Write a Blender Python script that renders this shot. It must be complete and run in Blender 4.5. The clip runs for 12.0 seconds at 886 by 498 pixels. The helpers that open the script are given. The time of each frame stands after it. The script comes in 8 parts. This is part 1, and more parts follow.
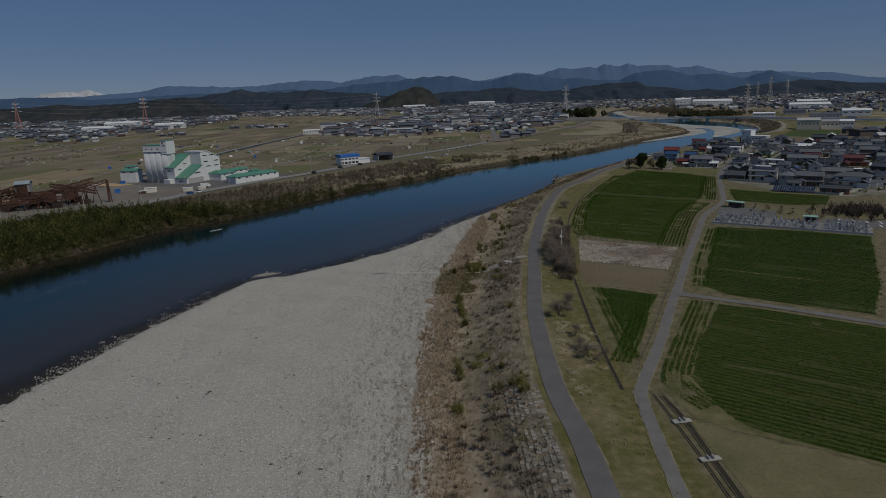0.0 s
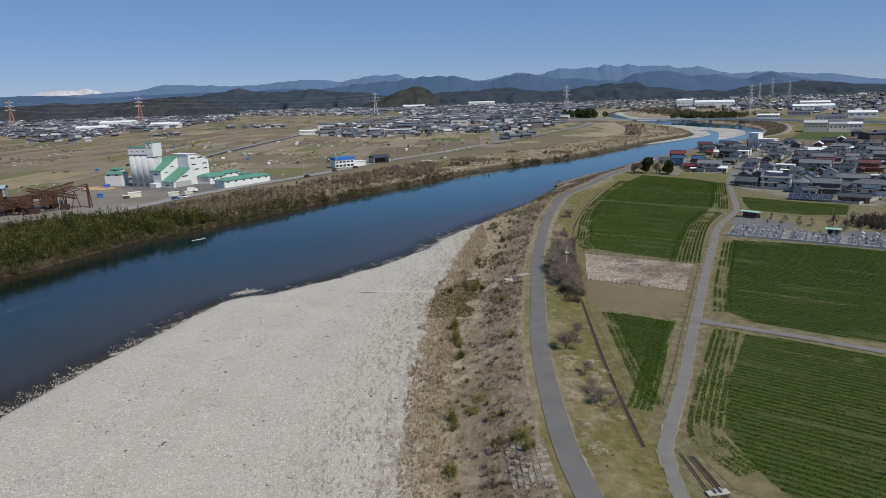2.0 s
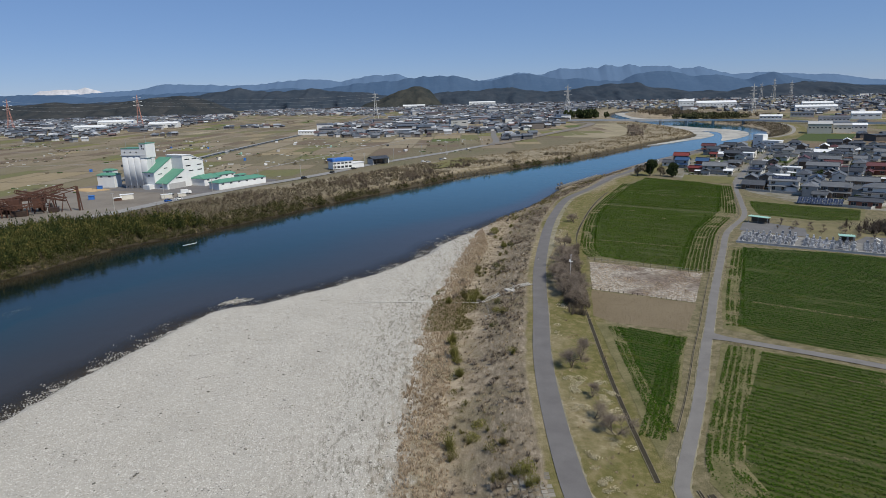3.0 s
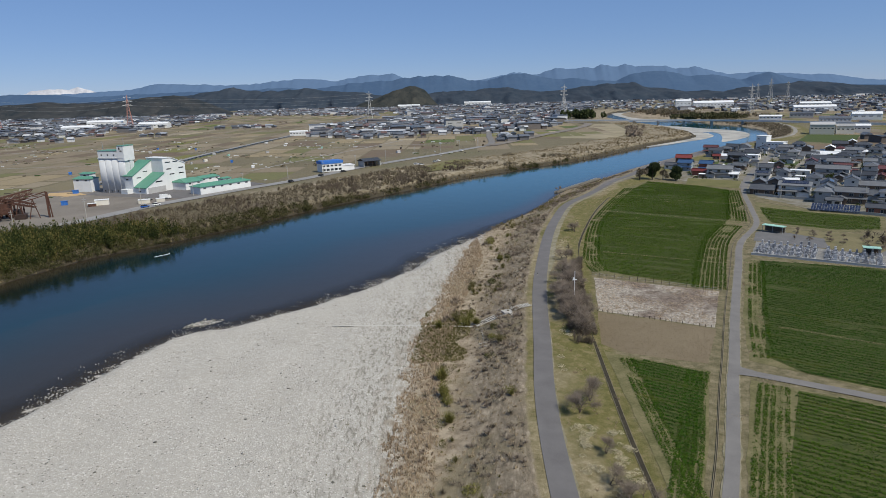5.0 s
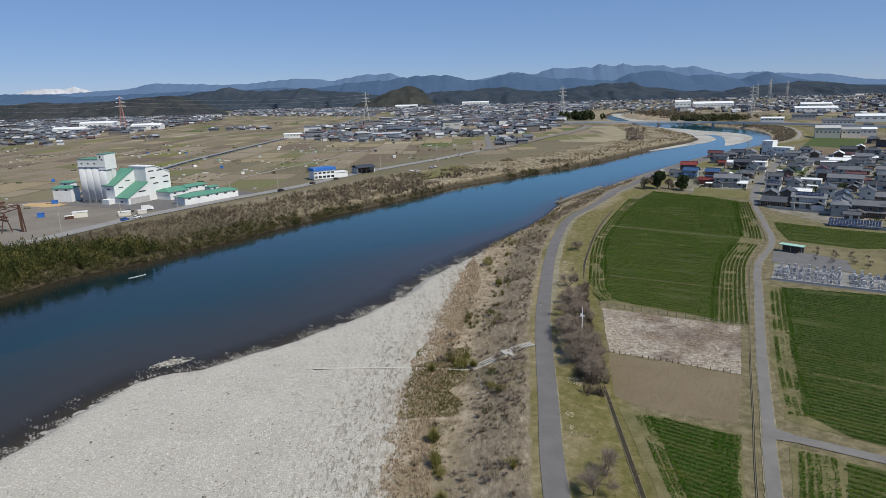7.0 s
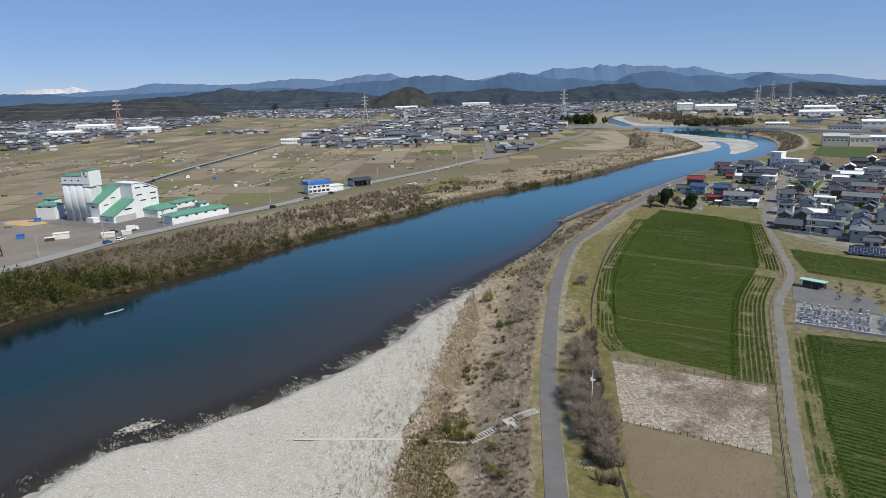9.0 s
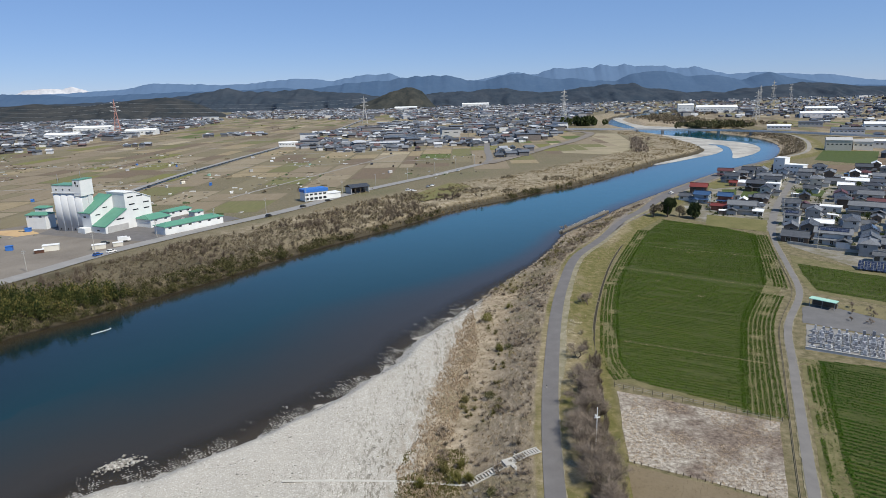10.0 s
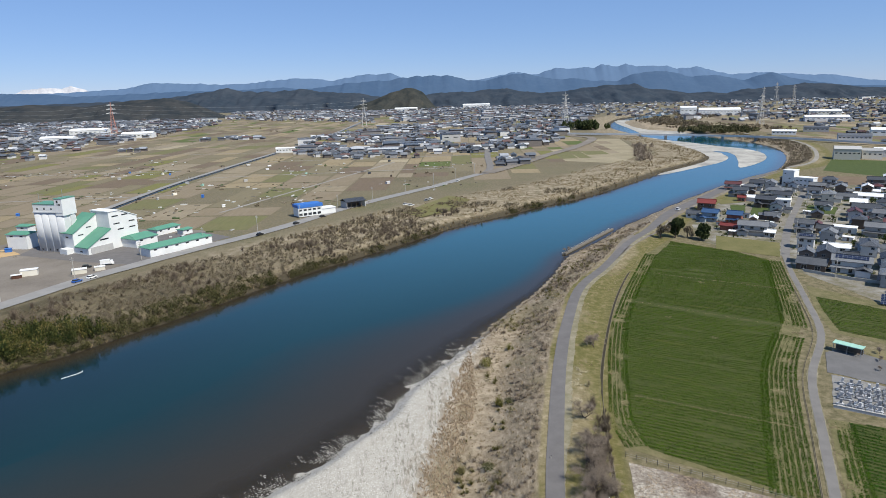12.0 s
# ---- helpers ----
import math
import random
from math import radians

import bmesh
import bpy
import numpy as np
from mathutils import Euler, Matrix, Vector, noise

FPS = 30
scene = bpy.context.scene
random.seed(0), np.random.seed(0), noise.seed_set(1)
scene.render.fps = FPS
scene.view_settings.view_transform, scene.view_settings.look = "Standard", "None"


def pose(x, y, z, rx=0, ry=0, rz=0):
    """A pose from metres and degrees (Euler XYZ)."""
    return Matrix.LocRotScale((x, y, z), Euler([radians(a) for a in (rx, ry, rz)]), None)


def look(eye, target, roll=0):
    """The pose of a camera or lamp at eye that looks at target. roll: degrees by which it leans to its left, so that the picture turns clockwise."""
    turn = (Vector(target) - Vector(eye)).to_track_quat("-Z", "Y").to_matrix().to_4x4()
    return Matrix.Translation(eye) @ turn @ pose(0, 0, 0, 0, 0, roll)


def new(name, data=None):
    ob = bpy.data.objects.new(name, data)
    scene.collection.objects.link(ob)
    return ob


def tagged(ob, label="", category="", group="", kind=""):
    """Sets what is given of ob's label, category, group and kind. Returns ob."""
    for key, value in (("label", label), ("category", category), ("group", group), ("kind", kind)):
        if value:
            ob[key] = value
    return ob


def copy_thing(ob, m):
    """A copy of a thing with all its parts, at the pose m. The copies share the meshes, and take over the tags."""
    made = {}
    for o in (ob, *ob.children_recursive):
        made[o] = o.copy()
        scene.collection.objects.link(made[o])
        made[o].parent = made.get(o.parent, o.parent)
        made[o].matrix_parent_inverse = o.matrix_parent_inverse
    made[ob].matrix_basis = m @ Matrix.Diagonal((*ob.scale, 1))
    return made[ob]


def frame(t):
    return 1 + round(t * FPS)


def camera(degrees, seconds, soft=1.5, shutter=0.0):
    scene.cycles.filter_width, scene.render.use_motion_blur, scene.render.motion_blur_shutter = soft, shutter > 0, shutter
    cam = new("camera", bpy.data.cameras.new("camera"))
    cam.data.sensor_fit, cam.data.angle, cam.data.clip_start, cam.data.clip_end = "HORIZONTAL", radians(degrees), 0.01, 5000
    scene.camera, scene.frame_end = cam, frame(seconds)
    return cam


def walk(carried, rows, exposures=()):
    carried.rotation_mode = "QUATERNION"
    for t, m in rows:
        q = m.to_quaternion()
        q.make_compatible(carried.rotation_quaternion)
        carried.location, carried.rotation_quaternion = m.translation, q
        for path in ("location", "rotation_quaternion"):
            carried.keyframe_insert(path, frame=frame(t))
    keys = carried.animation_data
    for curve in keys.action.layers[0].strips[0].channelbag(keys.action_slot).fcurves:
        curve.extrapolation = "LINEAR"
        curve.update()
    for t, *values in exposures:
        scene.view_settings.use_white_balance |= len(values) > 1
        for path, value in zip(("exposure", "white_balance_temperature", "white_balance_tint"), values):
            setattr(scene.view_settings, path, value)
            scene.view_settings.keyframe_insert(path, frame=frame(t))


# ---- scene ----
# The flight: seconds, place, yaw, pitch and roll of the camera.
cam = camera(69.98, 12.0, soft=0.6)
FLIGHT = [
    (0.0, 0.00, 0.00, 54.42, 0.000, -13.721, -1.804),
    (0.5, 0.29, 4.69, 54.70, -0.080, -13.721, -1.713),
    (1.0, 0.72, 9.16, 54.86, -0.083, -13.711, -1.658),
    (1.5, 0.99, 13.49, 55.25, -0.082, -13.760, -1.626),
    (2.0, 1.50, 18.11, 55.33, -0.053, -13.752, -1.600),
    (2.5, 1.75, 22.74, 55.62, -0.044, -13.770, -1.532),
    (3.0, 2.17, 27.17, 55.65, -0.033, -13.766, -1.485),
    (5.0, 3.90, 46.30, 55.59, -0.427, -13.787, -1.458),
    (5.5, 4.28, 50.95, 55.70, -0.500, -13.801, -1.451),
    (6.0, 4.58, 55.62, 56.07, -0.598, -13.809, -1.426),
    (6.5, 5.01, 60.10, 57.64, -0.651, -13.886, -1.503),
    (7.0, 5.38, 64.40, 59.39, -0.616, -13.867, -1.446),
    (9.0, 7.00, 81.80, 67.73, -0.586, -13.952, -1.395),
    (9.5, 7.51, 85.92, 69.92, -0.602, -13.980, -1.414),
    (10.0, 7.97, 90.17, 72.04, -0.595, -14.000, -1.409),
    (10.5, 8.42, 94.53, 74.17, -0.584, -14.024, -1.400),
    (11.0, 9.08, 99.06, 76.13, -0.553, -14.028, -1.349),
    (11.5, 9.44, 103.49, 78.39, -0.561, -14.065, -1.317),
    (12.0, 9.98, 107.63, 80.69, -0.533, -14.115, -1.332),
]


def aim(t, x, y, z, yaw, pitch, roll):
    a, b = radians(yaw), radians(pitch)
    ahead = Vector((-math.sin(a) * math.cos(b), math.cos(a) * math.cos(b), math.sin(b)))
    return t, look((x, y, z), Vector((x, y, z)) + ahead * 100, roll)


walk(cam, [aim(*row) for row in FLIGHT],
     [(0.0, -1.38), (0.5, -1.03), (1.0, -0.64), (1.5, -0.31), (2.0, -0.10), (7.0, 0.05), (9.5, 0.22), (12.0, 0.38)])

# Daylight: a clear spring sky and one high sun.
SUN_DIR = Vector((0.47, -0.40, 0.79)).normalized()
world = bpy.data.worlds.new("sky")
scene.world = world
world.use_nodes = True
wn = world.node_tree
sky = wn.nodes.new("ShaderNodeTexSky")
sky.sky_type, sky.sun_disc = "NISHITA", False
sky.sun_elevation = math.asin(SUN_DIR.z)
sky.sun_rotation = math.atan2(SUN_DIR.x, SUN_DIR.y)
sky.altitude, sky.air_density, sky.dust_density, sky.ozone_density = 2500, 1.0, 0.0, 2.0
tint = wn.nodes.new("ShaderNodeMix")
tint.data_type, tint.blend_type = "RGBA", "MULTIPLY"
tint.inputs[0].default_value, tint.inputs[7].default_value = 1.0, (0.92, 0.95, 1.2, 1)
wn.links.new(sky.outputs[0], tint.inputs[6])
even = wn.nodes.new("ShaderNodeMix")
even.data_type = "RGBA"
even.inputs[0].default_value, even.inputs[7].default_value = 0.5, (2.3, 4.5, 8.3, 1)
wn.links.new(tint.outputs[2], even.inputs[6])
wn.links.new(even.outputs[2], wn.nodes["Background"].inputs[0])
wn.nodes["Background"].inputs[1].default_value = 0.071
sun = new("sun", bpy.data.lights.new("sun", "SUN"))
sun.data.energy, sun.data.angle, sun.data.color = 4.5, radians(0.53), (1.0, 0.95, 0.825)
sun.matrix_world = look(SUN_DIR * 100, (0, 0, 0))

# ---- materials ----
class Nodes:
    """A small writer for node materials."""

    def __init__(self, name):
        self.mat = bpy.data.materials.new(name)
        self.mat.use_nodes = True
        self.tree = self.mat.node_tree
        self.bsdf = self.tree.nodes["Principled BSDF"]
        self.bsdf.inputs["Specular IOR Level"].default_value = 0.3
        self.coords = self.add("ShaderNodeTexCoord").outputs["Object"]

    def add(self, kind):
        return self.tree.nodes.new(kind)

    def put(self, socket, value):
        if isinstance(value, bpy.types.NodeSocket):
            self.tree.links.new(value, socket)
        elif isinstance(value, (tuple, list)) and len(value) == 3 and socket.type == "RGBA":
            socket.default_value = (*value, 1)
        else:
            socket.default_value = value

    def noise(self, scale, detail=4, rough=0.6, coords=None, stretch=None, spin=0.0):
        n = self.add("ShaderNodeTexNoise")
        at = coords or self.coords
        if stretch or spin:
            m = self.add("ShaderNodeMapping")
            self.put(m.inputs[0], at)
            m.inputs["Rotation"].default_value[2] = spin
            m.inputs["Scale"].default_value = stretch or (1, 1, 1)
            at = m.outputs[0]
        self.put(n.inputs["Vector"], at)
        n.inputs["Scale"].default_value, n.inputs["Detail"].default_value = scale, detail
        n.inputs["Roughness"].default_value = rough
        return n.outputs["Fac"]

    def drawn(self, scale, angle, long, detail=4, rough=0.6):
        """Noise drawn out along a direction of the plan."""
        m = self.add("ShaderNodeMapping")
        m.vector_type = "TEXTURE"
        self.put(m.inputs[0], self.coords)
        m.inputs["Rotation"].default_value[2] = angle
        m.inputs["Scale"].default_value = (long, 1, 1)
        return self.noise(scale, detail, rough, coords=m.outputs[0])

    def cells(self, scale, out="Color", stretch=None, spin=0.0):
        n = self.add("ShaderNodeTexVoronoi")
        at = self.coords
        if stretch or spin:
            m = self.add("ShaderNodeMapping")
            self.put(m.inputs[0], at)
            m.inputs["Rotation"].default_value[2] = spin
            m.inputs["Scale"].default_value = stretch or (1, 1, 1)
            at = m.outputs[0]
        self.put(n.inputs["Vector"], at)
        n.inputs["Scale"].default_value = scale
        return n.outputs[out]

    def ramp(self, fac, stops):
        n = self.add("ShaderNodeValToRGB")
        self.put(n.inputs[0], fac)
        e = n.color_ramp.elements
        while len(e) < len(stops):
            e.new(0.5)
        for el, (at, c) in zip(e, stops):
            el.position = at
            el.color = (*c, 1) if isinstance(c, tuple) else (c, c, c, 1)
        return n.outputs[0]

    def mix(self, fac, a, b, blend="MIX"):
        n = self.add("ShaderNodeMix")
        n.data_type, n.blend_type = "RGBA", blend
        self.put(n.inputs[0], fac)
        self.put(n.inputs[6], a)
        self.put(n.inputs[7], b)
        return n.outputs[2]

    def math(self, op, a, b=0.0, clamp=False):
        n = self.add("ShaderNodeMath")
        n.operation, n.use_clamp = op, clamp
        self.put(n.inputs[0], a)
        self.put(n.inputs[1], b)
        return n.outputs[0]

    def step(self, value, low, high):
        n = self.add("ShaderNodeMapRange")
        n.interpolation_type = "SMOOTHSTEP"
        self.put(n.inputs[0], value)
        n.inputs[1].default_value, n.inputs[2].default_value = low, high
        return n.outputs[0]

    def attr(self, name):
        n = self.add("ShaderNodeAttribute")
        n.attribute_name = name
        return n.outputs["Fac"]

    def island(self):
        return self.add("ShaderNodeNewGeometry").outputs["Random Per Island"]

    def chance(self):
        return self.add("ShaderNodeObjectInfo").outputs["Random"]

    def done(self, color, rough=0.8, bump=None, strength=0.4, distance=0.05, metal=0.0):
        self.put(self.bsdf.inputs["Base Color"], color)
        self.put(self.bsdf.inputs["Roughness"], rough)
        self.put(self.bsdf.inputs["Metallic"], metal)
        if bump is not None:
            b = self.add("ShaderNodeBump")
            b.inputs["Strength"].default_value, b.inputs["Distance"].default_value = strength, distance
            self.put(b.inputs["Height"], bump)
            self.put(self.bsdf.inputs["Normal"], b.outputs[0])
        return self.mat


def plain(name, a, b, scale=1.0, rough=0.8, bump=0.3, metal=0.0, fine=12.0, by=None):
    """A worn surface that wanders between two colours at two scales; by: 'island' or 'object' adds piece-to-piece change."""
    n = Nodes(name)
    f = n.math("ADD", n.math("MULTIPLY", n.noise(scale), 0.65), n.math("MULTIPLY", n.noise(scale * fine), 0.35))
    if by:
        r = n.island() if by == "island" else n.chance()
        f = n.math("ADD", n.math("MULTIPLY", f, 0.5), n.math("MULTIPLY", r, 0.5))
    return n.done(n.ramp(f, [(0.3, a), (0.7, b)]), rough, n.noise(scale * fine), bump, 0.03, metal)


def varied(name, colours, rough=0.8, by="island", grain=0.5, metal=0.0):
    """Piece by piece one of several colours, with grain over it."""
    n = Nodes(name)
    r = n.island() if by == "island" else n.chance()
    c = n.ramp(r, [(i / len(colours), c) for i, c in enumerate(colours)])
    c.node.color_ramp.interpolation = "CONSTANT"
    c = n.mix(0.35, c, n.ramp(n.noise(grain), [(0.3, 0.35), (0.7, 1.0)]), "MULTIPLY")
    return n.done(c, rough, n.noise(grain * 6), 0.2, 0.03, metal)


M = {}
WATER_Z = -5.0


def ground_material():
    """Dry plain, gravel bar, scrub ground and grassy levee, told apart by the distances kept on the sheet."""
    n = Nodes("ground")
    wob = n.math("SUBTRACT", n.noise(0.25, 5, 0.65), 0.5)
    wob2 = n.math("SUBTRACT", n.noise(0.03, 4), 0.5)
    bend = n.math("ADD", n.math("MULTIPLY", wob, 7.0), n.math("MULTIPLY", wob2, 5.0))
    bar = n.math("ADD", n.attr("bar"), bend)
    river = n.math("ADD", n.attr("river"), n.math("MULTIPLY", wob, 2.0))
    levee = n.math("ADD", n.attr("levee"), n.math("MULTIPLY", wob, 2.2))
    # dry fallow plain
    plain_c = n.ramp(n.noise(0.012, 5, 0.6), [(0.3, (0.105, 0.090, 0.052)), (0.5, (0.135, 0.115, 0.072)), (0.72, (0.100, 0.098, 0.048))])
    plain_c = n.mix(n.step(n.noise(0.6, 6, 0.7), 0.46, 0.66), plain_c, (0.19, 0.158, 0.10))
    # scrub and reed ground beside the bar
    scrub = n.ramp(n.noise(0.35, 7, 0.75), [(0.32, (0.11, 0.082, 0.054)), (0.46, (0.245, 0.195, 0.135)), (0.62, (0.36, 0.300, 0.220))])
    heath = n.ramp(n.drawn(0.9, 1.5, 2.5, 7, 0.78), [(0.34, (0.080, 0.064, 0.044)), (0.48, (0.160, 0.130, 0.092)), (0.58, (0.250, 0.205, 0.150)), (0.68, (0.38, 0.325, 0.25))])
    scrub = n.mix(n.math("MULTIPLY", n.step(n.math("ADD", levee, n.math("MULTIPLY", wob2, 26.0)), -19, -11), 0.85), scrub, heath)
    scrub = n.mix(n.math("MULTIPLY", n.step(n.noise(0.06, 3), 0.50, 0.62), 0.4), scrub, (0.115, 0.10, 0.045))
    # pale pebbles
    peb = n.cells(4.6)
    peb_v = n.add("ShaderNodeSeparateColor")
    n.put(peb_v.inputs[0], peb)
    grey = n.ramp(peb_v.outputs[0], [(0.0, (0.19, 0.18, 0.16)), (0.10, (0.34, 0.32, 0.285)), (0.84, (0.42, 0.392, 0.35)), (0.95, (0.70, 0.67, 0.62))])
    grey = n.mix(0.5, grey, n.ramp(n.noise(0.9, 6, 0.75), [(0.3, (0.33, 0.31, 0.27)), (0.7, (0.45, 0.418, 0.37))]))
    grey = n.mix(n.math("MULTIPLY", n.step(n.noise(0.05, 4, 0.6), 0.5, 0.62), 0.10), grey, (0.24, 0.22, 0.18))
    rows = n.drawn(1.5, 1.63, 3.2, 5, 0.72)
    tuft = n.math("MULTIPLY", n.step(bar, -30, -1), n.math('MULTIPLY', n.step(rows, 0.50, 0.60), n.step(n.drawn(0.16, 1.63, 5.0, 3), 0.40, 0.52)))
    grey = n.mix(n.math("MULTIPLY", tuft, 0.9), grey, (0.155, 0.140, 0.108))
    grey = n.mix(n.math("MULTIPLY", n.step(bar, -9, 2), n.step(n.drawn(0.7, 1.6, 3.0, 6, 0.75), 0.45, 0.58)), grey, (0.24, 0.20, 0.15))
    place = n.add("ShaderNodeSeparateXYZ")
    n.put(place.inputs[0], n.coords)
    height = n.math("ADD", place.outputs[2], n.math("MULTIPLY", n.math("SUBTRACT", n.noise(2.6, 4, 0.7), 0.5), 0.16))
    bed = n.mix(n.step(height, WATER_Z + 0.06, WATER_Z - 0.05), grey, (0.042, 0.034, 0.026))
    # grass of the levee
    moss = n.ramp(n.noise(0.45, 6, 0.7), [(0.34, (0.078, 0.080, 0.018)), (0.5, (0.122, 0.108, 0.036)), (0.66, (0.190, 0.156, 0.078))])
    dry = n.ramp(n.noise(0.5, 6, 0.72), [(0.34, (0.125, 0.105, 0.050)), (0.5, (0.200, 0.165, 0.092)), (0.66, (0.300, 0.250, 0.165))])
    moss = n.mix(n.math("MULTIPLY", n.step(n.math("ADD", levee, n.math("MULTIPLY", wob2, 16.0)), 9.0, 5.0), n.step(n.noise(0.022, 3), 0.40, 0.56)), moss, dry)
    ragged = n.math('ADD', bar, n.math('MULTIPLY', n.math('SUBTRACT', n.noise(1.1, 5, 0.7), 0.5), 9.0))
    c = n.mix(n.step(ragged, -1.0, 3.0), bed, scrub)
    c = n.mix(n.step(levee, -3.9, -3.1), c, moss)
    verge = n.ramp(n.noise(0.4, 6, 0.7), [(0.34, (0.085, 0.078, 0.036)), (0.5, (0.142, 0.120, 0.066)), (0.66, (0.215, 0.180, 0.112))])
    c = n.mix(n.step(levee, 14.0, 17.0), c, verge)
    # Earth below the far bank's woods is dark: their shade is in its colour.
    c = n.mix(n.step(n.attr("left"), 0.4, 0.6), c, n.mix(n.step(river, 50, 70), n.mix(n.step(place.outputs[1], 340, 470), n.mix(n.step(n.noise(0.05, 6, 0.7), 0.42, 0.6), (0.062, 0.052, 0.028), n.mix(n.noise(0.7, 6, 0.75), (0.085, 0.070, 0.040), (0.19, 0.155, 0.10))), n.ramp(n.noise(0.16, 8, 0.76), [(0.36, (0.105, 0.088, 0.048)), (0.48, (0.200, 0.165, 0.108)), (0.58, (0.275, 0.230, 0.165)), (0.68, (0.36, 0.305, 0.235))])), plain_c))
    c = n.mix(n.math('MULTIPLY', n.step(n.attr('left'), 0.4, 0.6), n.step(river, 7.0, 3.0)), c, (0.055, 0.045, 0.028))
    c = n.mix(n.step(height, WATER_Z + 0.06, WATER_Z - 0.05), c, (0.042, 0.034, 0.026))
    h = n.math("ADD", n.math("MULTIPLY", n.cells(4.6, "Distance"), 0.5), n.noise(1.9, 6, 0.72))
    return n.done(c, 0.92, h, 0.65, 0.22)


def water_material():
    """Clear teal river water; the bed shows through where it is shallow. Reflections of bank and sky are partly put
    into the body colour.
    """
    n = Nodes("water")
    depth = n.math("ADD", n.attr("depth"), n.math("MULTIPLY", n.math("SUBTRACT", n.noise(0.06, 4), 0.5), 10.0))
    # Body colour carries dark tree reflections near the left bank, sky sheen far off.
    body = n.mix(n.step(depth, 8.0, 68.0), (0.030, 0.024, 0.016), n.mix(n.attr("sky_sheen"), n.mix(n.attr("bank_reflection"), (0.004, 0.021, 0.023), (0.003, 0.007, 0.008)), (0.014, 0.086, 0.126)))
    ripple = n.math("ADD", n.noise(0.9, 4, 0.6, stretch=(1, 0.55, 1), spin=0.6), n.math("MULTIPLY", n.noise(0.12, 3), 1.5))
    n.bsdf.inputs["IOR"].default_value = 1.33
    n.bsdf.inputs["Specular IOR Level"].default_value = 0.5
    n.put(n.bsdf.inputs["Alpha"], n.step(depth, -3.0, 14.0))
    return n.done(body, 0.06, ripple, 0.22, 0.12)


M["ground"] = ground_material()
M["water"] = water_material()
M["asphalt"] = plain("asphalt", (0.105, 0.098, 0.098), (0.15, 0.142, 0.14), 0.25, 0.9, 0.2, fine=30)
M["old_asphalt"] = plain("old_asphalt", (0.13, 0.122, 0.118), (0.195, 0.185, 0.175), 0.2, 0.9, 0.2, fine=30)
M["pale_asphalt"] = plain("pale_asphalt", (0.19, 0.185, 0.18), (0.27, 0.262, 0.255), 0.15, 0.9, 0.2, fine=30)
M["concrete"] = plain("concrete", (0.30, 0.285, 0.26), (0.44, 0.425, 0.39), 0.5, 0.85)
M["pebble_path"] = plain("pebble_path", (0.36, 0.34, 0.30), (0.52, 0.50, 0.46), 0.8, 0.95)
M["soil"] = plain("soil", (0.115, 0.082, 0.052), (0.185, 0.138, 0.092), 0.12, 0.95, 0.8, fine=18)
M["dirt_yard"] = plain("dirt_yard", (0.19, 0.175, 0.155), (0.29, 0.272, 0.245), 0.05, 0.95, 0.5, fine=25)
M["works_dirt"] = plain("works_dirt", (0.125, 0.108, 0.092), (0.225, 0.200, 0.172), 0.04, 0.95, 0.5, fine=25)
M["sand"] = plain("sand", (0.33, 0.30, 0.25), (0.45, 0.41, 0.35), 0.03, 0.95, 0.4, fine=25)

# ---- plan ----
RIVER_L = [(-330, -150), (-250, 40), (-200, 140), (-164, 230), (-152, 252), (-137, 293), (-120, 310), (-109, 326), (-87, 356), (-71, 382), (-51, 411), (-22, 447), (-4, 470),
           (20, 504), (61, 542), (85, 568), (112, 590), (139, 617), (170, 655), (217, 713), (236, 738), (278, 782), (312, 820), (338, 866), (350, 925), (358, 1020), (362, 1107), (362, 1230), (385, 1475), (486, 1765), (700, 2100)]
RIVER_R = [(-150, -150), (-110, 40), (-92, 112), (-89, 125), (-85, 140), (-81, 157), (-75, 174), (-68, 196), (-60, 205), (-52, 207), (-45, 214), (-36, 221), (-28, 230), (-19, 240),
           (-13, 250), (-5, 262), (0, 277), (9, 292), (17, 305), (24, 317), (33, 334), (56, 373), (69, 402), (80, 427), (102, 455), (131, 498), (154, 524), (185, 563), (230, 614), (273, 658),
           (314, 695), (346, 725), (395, 797), (437, 874), (467, 948), (482, 1037), (475, 1144), (467, 1307), (430, 1401), (465, 1633), (530, 1742), (760, 2050)]
BAR_EDGE = [(-2, -150), (-4, 60), (-5, 112), (-4, 150), (-2, 184), (2, 208), (7, 237), (11, 256), (18, 289), (25, 314)]
LEVEE = [(24, -150), (22, 40), (21, 75), (21, 90), (20, 107), (21, 132), (23, 154), (26.5, 178), (32, 216), (38, 247), (46, 283), (55, 316), (68, 354),
         (87, 386), (110, 428), (132, 460), (162, 507), (208, 562), (254, 617), (334, 700), (382, 736), (423, 790), (471, 878), (500, 953), (513, 1018), (515, 1150)]
LEFT_ROAD = [(-260, 60), (-210, 250), (-168, 348), (-152, 388), (-140, 409), (-127, 431), (-112, 454), (-96, 477), (-79, 507), (-58, 550), (-30, 594), (10, 652), (34, 693), (54, 725)]


def along(points, step=3.0):
    """Points on a smooth line through the given ones, at even steps."""
    p = np.array([points[0]] + list(points) + [points[-1]], float)
    out = []
    for i in range(1, len(p) - 2):
        a, b, c, d = p[i - 1:i + 3]
        for t in np.linspace(0, 1, max(2, int(np.linalg.norm(c - b) / step) + 1), endpoint=False):
            out.append(0.5 * (2 * b + (c - a) * t + (2 * a - 5 * b + 4 * c - d) * t * t + (3 * b - a - 3 * c + d) * t ** 3))
    out.append(p[-1])
    return np.array(out)


